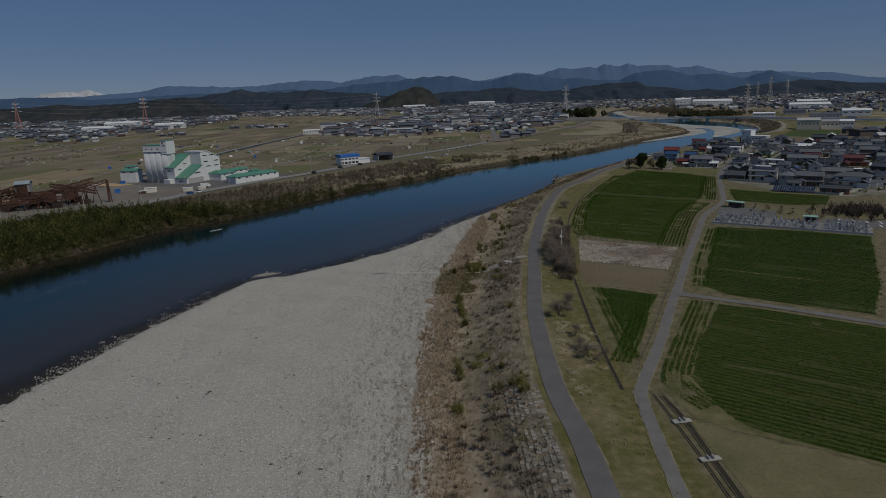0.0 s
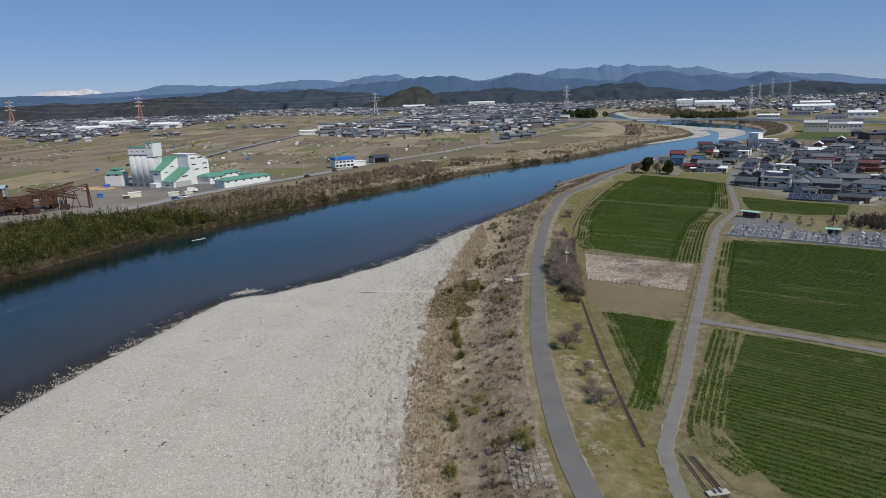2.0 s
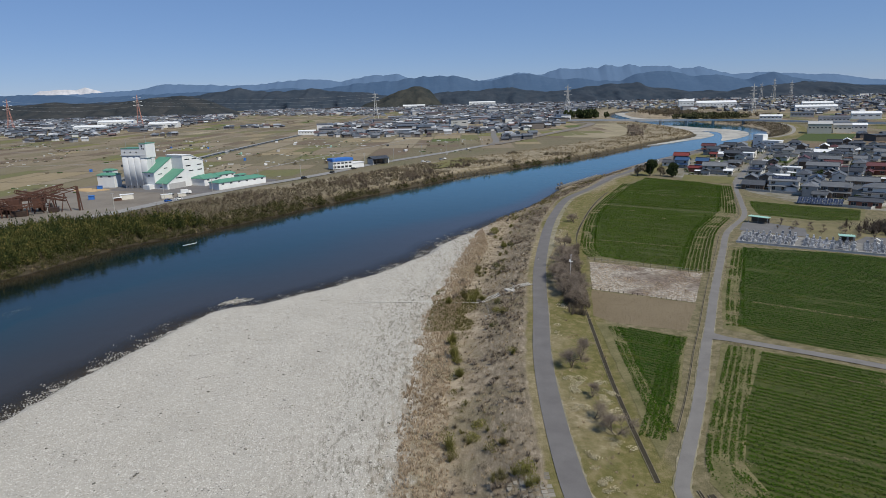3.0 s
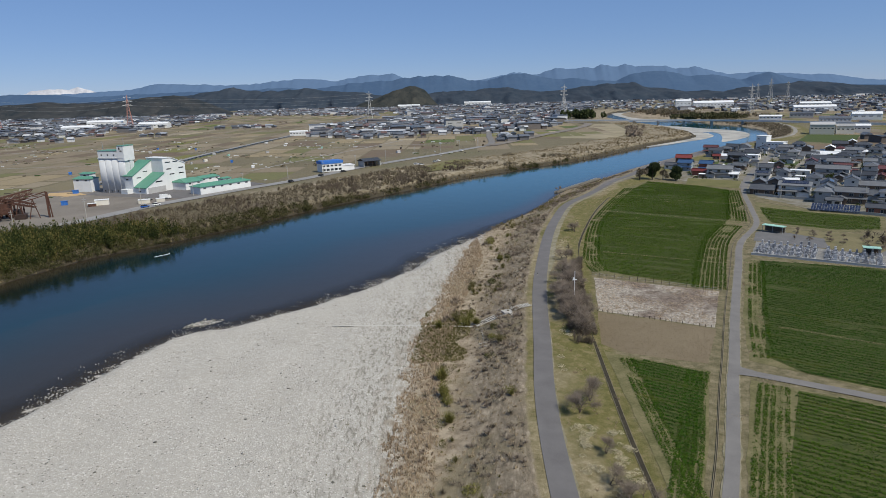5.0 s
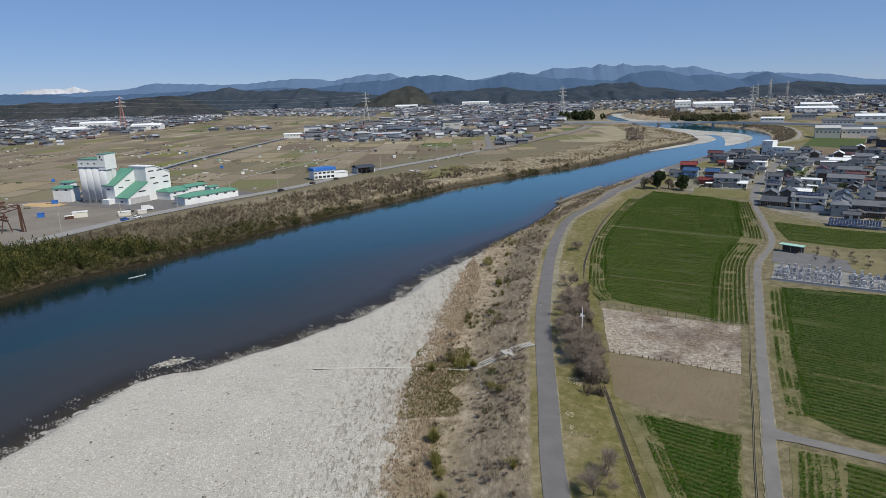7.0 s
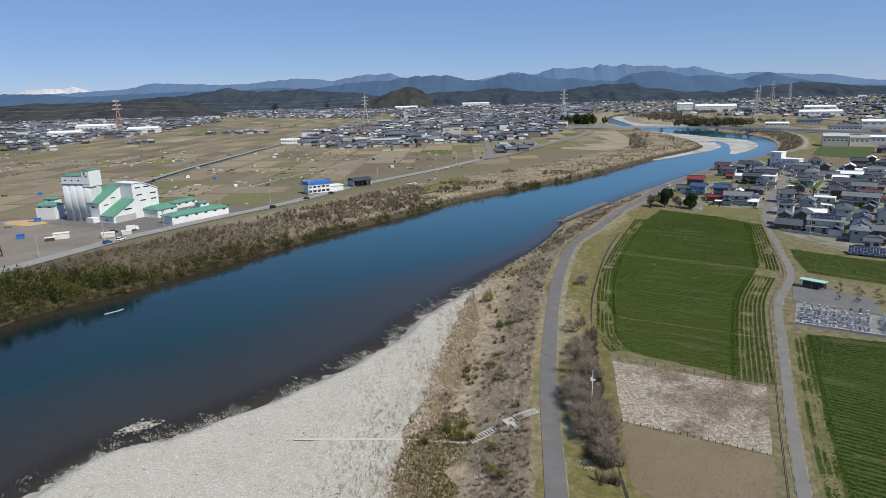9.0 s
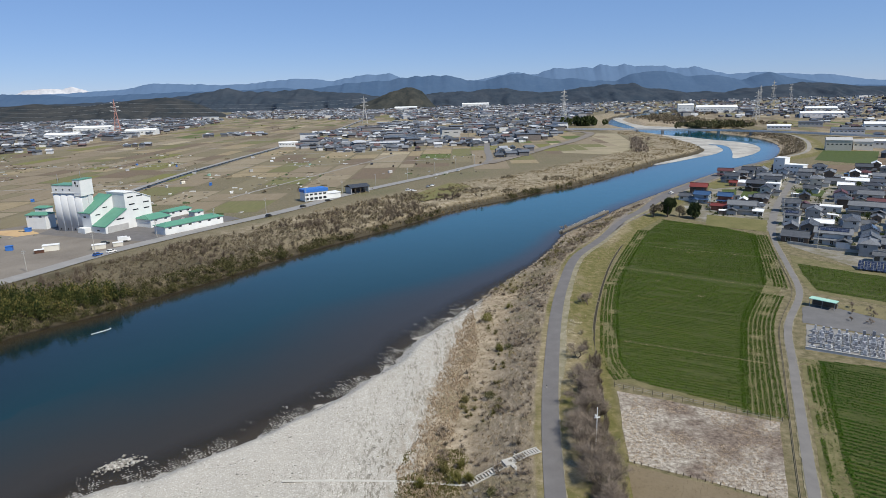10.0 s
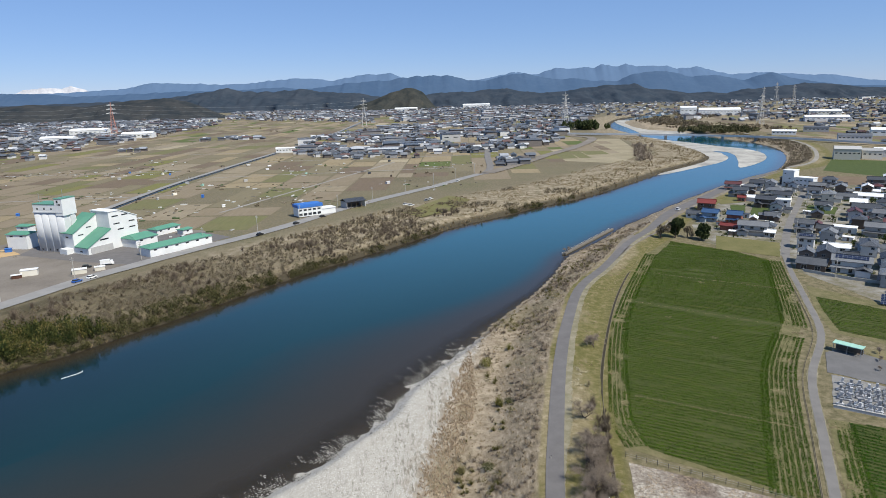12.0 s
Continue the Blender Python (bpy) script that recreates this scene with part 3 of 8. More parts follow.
M["bare_soil"] = plain("bare_soil", (0.145, 0.112, 0.070), (0.190, 0.152, 0.100), 0.08, 0.95, 0.5, fine=20)
def fallow_material():
    """Flattened straw over grey earth, with mauve weeds taking over to one side."""
    n = Nodes("fallow")
    straw = n.ramp(n.noise(1.1, 7, 0.78), [(0.36, (0.13, 0.105, 0.085)), (0.48, (0.27, 0.235, 0.195)), (0.62, (0.48, 0.44, 0.38))])
    weeds = n.ramp(n.noise(0.8, 7, 0.75), [(0.36, (0.075, 0.055, 0.042)), (0.5, (0.155, 0.120, 0.096)), (0.66, (0.26, 0.215, 0.175))])
    return n.done(n.mix(n.step(n.noise(0.07, 4, 0.6), 0.44, 0.58), straw, weeds), 0.95, n.noise(1.6, 6, 0.75), 0.9, 0.3)


M["fallow"] = fallow_material()
M["stake"] = plain("stake", (0.10, 0.085, 0.07), (0.24, 0.21, 0.175), 2.0, 0.95)
M["stubble"] = plain("stubble", (0.100, 0.092, 0.040), (0.205, 0.172, 0.095), 0.10, 0.95, 0.8, fine=16)
M["gravel"] = plain("gravel", (0.10, 0.098, 0.10), (0.155, 0.15, 0.15), 0.2, 0.95, 0.5, fine=30)

FIELD_A = [(53, 236), (53, 249), (57, 266), (64, 292), (72, 317), (88, 355), (113, 408), (134, 434), (157, 409), (168, 391), (154, 357), (136, 313), (127, 299), (110, 275), (97, 249), (82, 216)]
FIELD_B = [(51, 231), (82, 214), (69, 187), (45, 201)]
FIELD_C = [(44.5, 200), (69, 186), (59, 167), (43.5, 174), (40, 179)]
FIELD_D = [(39.5, 175), (43, 172.5), (58, 163.5), (52, 150), (46, 136), (38, 119), (35, 114)]
FIELD_E = [(105, 247), (137, 233), (155, 221), (118, 163), (103, 142), (84, 154), (68, 168), (80, 196)]
FIELD_F = [(64, 159), (75, 152), (90, 142), (104, 131), (150, 95), (120, 48), (76, 73), (63, 81.5), (53, 88.3), (46, 92.5), (41.5, 97), (40, 108), (50, 132)]
FIELD_G = [(160, 352), (176, 326), (196, 312), (178, 284), (158, 282), (140, 302), (148, 326)]
patch("field_a", FIELD_A, M["field_edge"], 0.04, "broad field of young wheat beside the levee")
patch("field_b", FIELD_B, M["fallow"], 0.05, "fallow field of dead grey weeds")
patch("field_c", FIELD_C, M["bare_soil"], 0.04, "bare ploughed brown field")
patch("field_d", FIELD_D, M["field_edge"], 0.05, "narrow wedge of green crop rows")
patch("field_e", FIELD_E, M["field_edge"], 0.04, "green wheat field beside the cemetery")
patch("field_f", FIELD_F, M["field_edge"], 0.05, "green wheat field beside the farm road")
FIELD_S = [(40.6, 96), (46, 91.4), (53, 87.2), (63, 80.4), (76, 71.5), (120, 46), (150, 20), (150, -20), (41, -20), (41.2, 40)]
patch("field_s", FIELD_S, M["stubble"], 0.045, "dry stubble field with thin weeds")
patch("field_g", FIELD_G, M["field_edge"], 0.04, "small green field behind the cemetery")


crop_rows("wheat", [(57.5, 236), (57, 249), (61, 268), (67.5, 292), (76, 319), (92, 355), (115, 402), (134, 432), (157, 408), (165, 391), (150, 358), (131, 315), (120, 299), (105, 276), (92, 250), (78, 220)],
          -0.50, 1.5, 1.0, 40, M["wheat"], "even rows of young green wheat", seed=1)
crop_rows("wheat", [(72.5, 169.5), (84, 194), (109, 245), (137, 233), (154, 221), (118, 163), (103, 143), (84, 155), (76, 161)], ROWS, 1.5, 1.0, 40, M["wheat_deep"], "even rows of young green wheat", seed=2)
crop_rows("wheat", [(70.5, 154), (90, 141), (104, 130), (150, 94), (120, 50), (76, 74), (63, 82.5), (54, 89), (49, 93.5), (47.5, 98), (47, 112), (57, 132)], ROWS, 1.5, 1.0, 40, M["wheat_thin"], "even rows of young green wheat", seed=3)
crop_rows("leaf_crop", [(44, 171), (57, 163), (50, 148), (43, 133), (40, 128)], ROWS, 1.3, 0.95, 42, M["wheat_deep"], "short rows of leafy green crop", seed=4)
crop_rows("wheat", [(155.5, 338), (172, 321), (191, 307), (176, 285), (160, 287), (143, 303), (149, 322)], ROWS, 1.5, 1.0, 30, M["wheat"], "even rows of young green wheat", seed=5)
# headland rows that follow the road and the ditch: green beds with thin pale gaps between them
def edge_rows(line, first, count, gap, seed, per=40):
    line = along(line, 1.6)
    rnd = np.random.default_rng(seed)
    xs, ys = [], []
    for k in range(count):
        c = offset(line, first + k * gap)
        run = np.concatenate([[0], np.cumsum(np.linalg.norm(np.diff(c, axis=0), axis=1))])
        a = rnd.random(int(run[-1] * per)) * run[-1]
        x, y = np.interp(a, run, c[:, 0]), np.interp(a, run, c[:, 1])
        bare = lumpy(x, y, 0.07, seed + 0.3 * k)
        ok = rnd.random(len(a)) > smooth(bare, 0.15, 0.5) * 0.85
        xs.append(x[ok] + (rnd.random(ok.sum()) - 0.5) * 0.92)
        ys.append(y[ok] + (rnd.random(ok.sum()) - 0.5) * 0.5)
    x, y = np.concatenate(xs), np.concatenate(ys)
    ok = rnd.random(len(x)) > thin_spots(x, y) * 0.9
    leaves("headland_rows", x[ok], y[ok], 0.07, 0.155, M["wheat_thin"], "green crop rows along the field's edge with pale gaps", seed + 70)


def lumpy(x, y, scale, seed):
    return np.array([noise.noise(Vector((a * scale, b * scale, seed))) for a, b in zip(x, y)])


edge_rows([(53, 237), (53, 249), (57, 266), (64, 292), (72, 317)], -0.6, 5, 1.2, 1)
edge_rows([(73, 320), (88, 355), (113, 408)], -0.3, 5, 1.2, 2)
edge_rows([(82, 216), (97, 249), (110, 275), (126, 299)], -6.2, 8, 1.2, 3)
edge_rows([(131, 305), (136, 315), (154, 357), (167, 389)], -5.6, 7, 1.2, 4)
edge_rows([(69, 170), (80, 195), (105, 246)], 1.2, 4, 1.2, 5)
edge_rows([(43, 99), (40.5, 106), (41, 114), (50, 132), (64, 158)], 1.2, 5, 1.15, 6)
edge_rows([(38, 119), (46, 136), (52, 150), (58, 162.5)], -4.4, 4, 1.15, 7)
edge_rows([(37, 122), (38.5, 140), (41.5, 171)], 0.6, 3, 1.15, 8)
# clods on the ploughed field
cx_, cy_ = np.random.default_rng(3).uniform((40, 166), (70, 202), (9000, 2)).T
ok_ = inside(FIELD_C, cx_, cy_)
leaves("clods", cx_[ok_], cy_[ok_], 0.05, 0.13, M["bare_soil"], "small clods of bare brown soil", 31, 0.06)

# ---- the plain across the river ----
CANAL = [(-233, 470), (-235, 560), (-236, 692), (-230, 780), (-224, 863), (-210, 1031), (-197, 1213), (-190, 1500), (-188, 1900)]


def parcels(name, right, seed):
    """Paddies and dry fields in a grid along the canal, one island each."""
    rnd = random.Random(seed)
    v, f = [], []
    ca, sa = math.cos(0.045), math.sin(0.045)
    x = 430.0 if right else -1500.0
    cells = []
    while x < (1900 if right else 420):
        w = rnd.choice((14, 18, 22, 28, 34))
        y = 560.0 if right else 330.0
        while y < 2300:
            d = rnd.choice((30, 45, 60, 80, 95))
            cells.append((x, y, w, d))
            y += d + (4.0 if rnd.random() < 0.3 else 2.0)
        x += w + (4.0 if rnd.random() < 0.25 else 1.4)
    px = np.array([(a + w / 2) * ca + (b + d / 2 - 500) * sa - 20 for a, b, w, d in cells])
    py = np.array([(b + d / 2 - 500) * ca + 500 - (a + w / 2) * sa * 0.3 for a, b, w, d in cells])
    river, left = lie(px, py)[1], lie(px, py)[4]
    road = signed(px, py, along(LEFT_ROAD, 20))
    for (a, b, w, d), cx, cy, r, lf, rd in zip(cells, px, py, river, left, road):
        if right and (lf or rd < 0 or cx < 400 + 0.1 * (cy - 600) or r < 75):
            continue
        if not right and (not lf or r < 78 + max(w, d) * 0.4 or rnd.random() < 0.05 or (cy < 730 and rd > -10 - max(w, d) * 0.5)):
            continue
        k = len(v)
        for ox, oy in ((-w / 2, -d / 2), (w / 2, -d / 2), (w / 2, d / 2), (-w / 2, d / 2)):
            v.append((cx + ox * ca + oy * sa, cy - ox * sa * 0.3 + oy * ca, 0.06))
        f.append((k, k + 1, k + 2, k + 3))
    n = Nodes(name)
    c = n.ramp(n.island(), [(0.0, (0.150, 0.112, 0.078)), (0.14, (0.225, 0.182, 0.125)), (0.34, (0.185, 0.158, 0.098)), (0.52, (0.260, 0.216, 0.150)), (0.66, (0.145, 0.142, 0.060)),
                            (0.76, (0.275, 0.220, 0.135)), (0.87, (0.160, 0.155, 0.050)), (0.93, (0.36, 0.305, 0.21)), (0.97, (0.085, 0.115, 0.028))])
    c.node.color_ramp.interpolation = "CONSTANT"
    c = n.mix(n.math("MULTIPLY", n.step(n.noise(0.05, 6, 0.7), 0.4, 0.65), 0.25), c, (0.175, 0.138, 0.080))
    c = n.mix(0.4, c, n.ramp(n.noise(0.45, 5, 0.75, stretch=(1, 0.12, 1)), [(0.3, 0.45), (0.7, 1.0)]), "MULTIPLY")
    tagged(mesh(name, v, f, n.done(c, 0.95, n.noise(0.8, 5), 0.6, 0.2)), "patchwork of fallow spring paddies and dry fields", "farmland", kind="stuff")


parcels("paddy_parcels", False, 7)
parcels("far_parcels", True, 8)
tagged(strip("canal_bank", along(CANAL, 20), 3.0, M["pale_asphalt"], 0.7), "straight concrete canal bank and lane across the plain", "canal", kind="structure")
# Dark strip beside the raised bank stands for its shadow side.
tagged(strip("canal_channel", offset(along(CANAL, 20), 4.6), 1.3, plain("shade_dark", (0.02, 0.024, 0.02), (0.035, 0.038, 0.03), 0.2, 0.3), 0.33), "dark strip painted as the shadow side of the canal bank", "canal", kind="structure")
patch("lawn_left", [(-14, 533), (20, 600), (36, 580), (22, 540), (0, 515)], plain("lawn", (0.105, 0.105, 0.030), (0.17, 0.15, 0.070), 0.06, 0.95), 0.06, "mown grass flat beside the bank road", "grass")
patch("yard", [(-240, 330), (-195, 300), (-152, 392), (-128, 430), (-112, 468), (-135, 492), (-180, 500), (-232, 474), (-262, 430)], M["works_dirt"], 0.07, "bare dirt works yard beside the bank road", "yard")
patch("yard_paved", [(-214, 438), (-170, 420), (-140, 412), (-122, 452), (-110, 470), (-132, 486), (-175, 480), (-216, 462)], M["asphalt"], 0.12, "worn paved yard round the grain silo", "yard")
for k, (cx, cy, dx, dy) in enumerate([(-360, 620, 1, 0.1), (-420, 800, 1, 0.06), (-120, 760, 1, 0.15), (-60, 900, 1, 0.10), (-330, 1010, 1, 0.05), (-520, 520, 0.15, 1), (-640, 900, 0.08, 1), (-90, 700, 0.35, 1), (-400, 1150, 1, 0.02)]):
    c = np.array([(cx - dx * 150, cy - dy * 150), (cx, cy), (cx + dx * 150, cy + dy * 150)])
    tagged(strip("farm_track", along(c, 30), 1.5, M["dirt_yard"], 0.12, z=0.0), "pale farm track between paddies", "track", kind="structure")

# ---- growth ----
def leaf_cloud(rnd, count, size, flat=1.0, hollow=0.35, tall=1.0):
    """Leafy triangles spread through a unit crown (radius 1, from 0 to 1 high), denser to the outside, with lobes and gaps."""
    d = rnd.standard_normal((count, 3))
    d /= np.linalg.norm(d, axis=1)[:, None]
    lobes = rnd.standard_normal((7, 3))
    lobes /= np.linalg.norm(lobes, axis=1)[:, None]
    lump = 0.62 + 0.38 * np.max(d @ lobes.T, axis=1) ** 2
    r = (hollow + (1 - hollow) * rnd.random(count) ** 0.45) * lump
    c = d * r[:, None]
    c[:, 2] = (c[:, 2] * 0.5 + 0.52) * flat
    a = rnd.standard_normal((count, 3))
    a /= np.linalg.norm(a, axis=1)[:, None]
    b = np.cross(a, rnd.standard_normal((count, 3)))
    b /= np.linalg.norm(b, axis=1)[:, None]
    s = size * (0.6 + 0.8 * rnd.random((count, 1)))
    a[:, 2] /= tall
    b[:, 2] /= tall
    v = np.stack([c - a * s, c + a * s * 0.7 + b * s * 0.5, c + a * s * 0.2 - b * s * 0.9], 1).reshape(-1, 3)
    return v, np.arange(count * 3).reshape(-1, 3)


def twig_fan(rnd, count, width, droop=0.25, spread=0.9):
    """Thin bare twigs rising and spreading from a foot, a unit high."""
    az = rnd.random(count) * 2 * np.pi
    out = spread * rnd.random(count) ** 0.7
    h = (0.45 + 0.55 * rnd.random(count)) * (1 - 0.35 * out)
    t0 = rnd.random(count) * 0.55
    tip = np.stack([np.cos(az) * out, np.sin(az) * out, h], 1)
    foot = tip * t0[:, None] * np.array([0.7, 0.7, 1.0])
    side = np.stack([-np.sin(az + rnd.normal(0, 1, count)), np.cos(az + rnd.normal(0, 1, count)), rnd.normal(0, 0.3, count)], 1) * width
    v = np.stack([foot - side, foot + side, tip], 1).reshape(-1, 3)
    return v, np.arange(count * 3).reshape(-1, 3)


def blade_tuft(rnd, count, width):
    az = rnd.random(count) * 2 * np.pi
    lean = rnd.random(count) * 0.6
    foot = np.stack([rnd.normal(0, 0.25, count), rnd.normal(0, 0.25, count), np.zeros(count)], 1)
    tip = foot + np.stack([np.cos(az) * lean, np.sin(az) * lean, 0.5 + 0.5 * rnd.random(count)], 1)
    side = np.stack([-np.sin(az), np.cos(az), np.zeros(count)], 1) * width
    return np.stack([foot - side, foot + side, tip], 1).reshape(-1, 3), np.arange(count * 3).reshape(-1, 3)


def scatter(name, spots, makers, mat, label, category, seed):
    """One mesh of many plants: spots are rows of x, y, z, radius, height."""
    rnd = np.random.default_rng(seed)
    kinds = [m(rnd) for m in makers for _ in range(5)]
    vs, fs, base = [], [], 0
    for x, y, z, r, h in spots:
        v, f = kinds[rnd.integers(len(kinds))]
        a = rnd.random() * 6.283
        ca, sa = math.cos(a), math.sin(a)
        w = np.column_stack([(v[:, 0] * ca - v[:, 1] * sa) * r + x, (v[:, 0] * sa + v[:, 1] * ca) * r + y, v[:, 2] * h + z - 0.05])
        vs.append(w)
        fs.append(f + base)
        base += len(v)
    return tagged(mesh_np(name, np.concatenate(vs), np.concatenate(fs), mat), label, category, kind="stuff")


def growth(name, colours, rough=0.85, patch_size=0.06):
    n = Nodes(name)
    k = len(colours) - 1
    f = n.math("ADD", n.math("MULTIPLY", n.noise(patch_size, 3), 0.7), n.math("MULTIPLY", n.island(), 0.35))
    c = n.ramp(f, [(0.28 + 0.5 * i / k, c) for i, c in enumerate(colours)])
    n.bsdf.inputs["Specular IOR Level"].default_value = 0.1
    return n.done(c, rough)


M["twigs"] = growth("twigs", [(0.160, 0.125, 0.098), (0.240, 0.195, 0.152), (0.320, 0.268, 0.210)])
M["mauve_twigs"] = growth("mauve_twigs", [(0.095, 0.074, 0.056), (0.150, 0.120, 0.092), (0.215, 0.176, 0.136)], patch_size=0.15)
M["straw"] = growth("straw", [(0.21, 0.158, 0.098), (0.32, 0.252, 0.165), (0.43, 0.360, 0.250)])
M["reed"] = growth("reed", [(0.145, 0.110, 0.060), (0.230, 0.180, 0.108), (0.310, 0.252, 0.160)])
M["pink_reed"] = growth("pink_reed", [(0.27, 0.200, 0.135), (0.39, 0.300, 0.210), (0.50, 0.405, 0.300)])
M["cream"] = growth("cream", [(0.36, 0.31, 0.20), (0.47, 0.42, 0.29), (0.56, 0.51, 0.37)])
M["olive"] = growth("olive", [(0.085, 0.080, 0.026), (0.135, 0.120, 0.045), (0.19, 0.160, 0.075)])
M["willow"] = growth("willow", [(0.105, 0.100, 0.030), (0.165, 0.155, 0.045), (0.20, 0.185, 0.06)])
M["bank_wood"] = growth("bank_wood", [(0.078, 0.070, 0.034), (0.135, 0.110, 0.076), (0.205, 0.170, 0.130), (0.150, 0.128, 0.068)], patch_size=0.12)
M["bamboo"] = growth("bamboo", [(0.012, 0.022, 0.008), (0.028, 0.040, 0.012), (0.082, 0.084, 0.024), (0.19, 0.150, 0.055)], patch_size=0.16)
M["evergreen"] = growth("evergreen", [(0.024, 0.034, 0.014), (0.042, 0.056, 0.022), (0.068, 0.078, 0.030)])
M["waterside"] = growth("waterside", [(0.032, 0.034, 0.014), (0.066, 0.064, 0.025), (0.115, 0.100, 0.050)], patch_size=0.2)
M["grove"] = growth("grove", [(0.040, 0.046, 0.022), (0.075, 0.076, 0.036), (0.120, 0.106, 0.060)])
M["bark"] = plain("bark", (0.055, 0.042, 0.034), (0.115, 0.09, 0.072), 1.5, 0.95)


def spots_in(rnd, count, box, test, size):
    """Random spots in a box that pass the test; test gets x, y, river, bar, levee, left."""
    x, y = rnd.uniform(box[0], box[1], count), rnd.uniform(box[2], box[3], count)
    z, river, bar, levee, left = lie(x, y)
    ok = test(x, y, river, bar, levee, left)
    x, y, z = x[ok], y[ok], z[ok]
    r = size[0] + (size[1] - size[0]) * rnd.random(len(x)) ** 1.6
    h = r * (size[2] + (size[3] - size[2]) * rnd.random(len(x)))
    return np.column_stack([x, y, z, r, h])


rg = np.random.default_rng(11)
left_road_line = along(LEFT_ROAD, 20)
# dry reeds, tufts and bare scrub between the bar and the levee
strip_zone = lambda x, y, river, bar, levee, left: (~left) & (bar > 0.5) & (levee < -4.2) & (river > 1.5)
scatter("dry_grass", spots_in(rg, 75000, (-8, 140, 70, 480), lambda x, y, river, bar, levee, left: strip_zone(x, y, river, bar, levee, left) & (rg.random(len(x)) < 0.55), (0.3, 0.75, 0.7, 1.3)),
        [lambda r: blade_tuft(r, 9, 0.10)], M["straw"], "dry straw-coloured reeds and tufts on the bank", "grass", 3)
scatter("bare_scrub", spots_in(rg, 15000, (-8, 140, 60, 480), lambda x, y, river, bar, levee, left: strip_zone(x, y, river, bar, levee, left) & (lumpy(x, y, 0.07, 2) > 0.08) & (bar > 3.5), (0.7, 1.8, 0.8, 1.3)),
        [lambda r: twig_fan(r, 70, 0.030)], M["twigs"], "grey-brown bare scrub on the river bank", "shrub", 4)
# dense grey-brown brush between the reeds and the levee road
scatter("levee_brush", spots_in(rg, 40000, (-2, 125, 70, 450), lambda x, y, river, bar, levee, left: strip_zone(x, y, river, bar, levee, left) & (levee > -17) & (lumpy(x, y, 0.10, 61) + 0.02 * (levee + 12) > -0.05) & (rg.random(len(x)) < 0.7), (0.4, 1.25, 0.8, 1.5)),
        [lambda r: twig_fan(r, 36, 0.030), lambda r: twig_fan(r, 44, 0.024, spread=1.2)], M["mauve_twigs"], "dense grey-brown bare brush below the levee road", "brush", 62)
# wooded far bank
scatter("bank_reeds", spots_in(rg, 36000, (-235, 340, 200, 1000), lambda x, y, river, bar, levee, left: left & (river > -0.8) & (river < 5 + 30 * smooth(y, 560, 680)) & (rg.random(len(x)) < np.where(river < 5, 1.0, 0.5)), (0.8, 1.7, 0.9, 1.7)),
        [lambda r: blade_tuft(r, 22, 0.09), lambda r: twig_fan(r, 30, 0.05)], M["reed"], "dry straw-brown reeds along the far bank", "reeds", 21)
scatter("bank_woods", spots_in(rg, 66000, (-235, 250, 200, 660), lambda x, y, river, bar, levee, left: left & (river > 0.2) & (river < 54 + 10 * lumpy(x, y, 0.02, 5)) & (signed(x, y, left_road_line) > 5.8) & (lumpy(x, y, 0.035, 9) + 0.2 * (river < 10) + 0.25 * (y < 500) > -0.02 + 0.28 * smooth(y, 470, 600)), (0.9, 2.5, 0.9, 1.5)),
        [lambda r: leaf_cloud(r, 60, 0.10, hollow=0.1), lambda r: twig_fan(r, 70, 0.022), lambda r: twig_fan(r, 70, 0.020, spread=0.7)], M["bank_wood"], "tangled brown willow and scrub along the far bank", "bush", 5)
scatter("bamboo_grove", spots_in(rg, 12000, (-225, -95, 205, 332), lambda x, y, river, bar, levee, left: left & (river > 2.5) & (river < 48) & (y + river * 0.35 < 326 + 10 * lumpy(x, y, 0.06, 71)), (0.9, 1.9, 3.2, 5.2)),
        [lambda r: leaf_cloud(r, 84, 0.17, tall=2.2, hollow=0.15), lambda r: leaf_cloud(r, 84, 0.15, tall=3.0, hollow=0.15)], M["bamboo"], "dense yellow-green bamboo grove on the far bank", "bamboo", 6)
# low straw-brown heath on the open stretch of the far bank
scatter("bank_heath", spots_in(rg, 80000, (-70, 375, 440, 1150), lambda x, y, river, bar, levee, left: left & (river > 2) & (river < 62) & (signed(x, y, left_road_line) > 6) & (lumpy(x, y, 0.05, 91) + 0.6 * lumpy(x, y, 0.2, 92) > 0.02), (0.7, 1.9, 0.45, 0.9)),
        [lambda r: twig_fan(r, 26, 0.05), lambda r: leaf_cloud(r, 24, 0.14, hollow=0.1)], M["reed"], "low straw-brown heath on the open far bank", "brush", 93)
# leafy olive bushes that overhang the water, and taller bare willows among them
scatter("waterside_bushes", spots_in(rg, 60000, (-215, 130, 210, 600), lambda x, y, river, bar, levee, left: left & (river > -1.2) & (river < 9 - 5.5 * smooth(y, 350, 450)) & (lumpy(x, y, 0.10, 73) > -0.40 + 0.55 * smooth(y, 340, 480)), (1.0, 2.5, 1.1, 1.9)),
        [lambda r: leaf_cloud(r, 64, 0.13, hollow=0.1), lambda r: leaf_cloud(r, 54, 0.11, hollow=0.2)], M["waterside"], "dark olive bushes overhanging the river", "bush", 74)
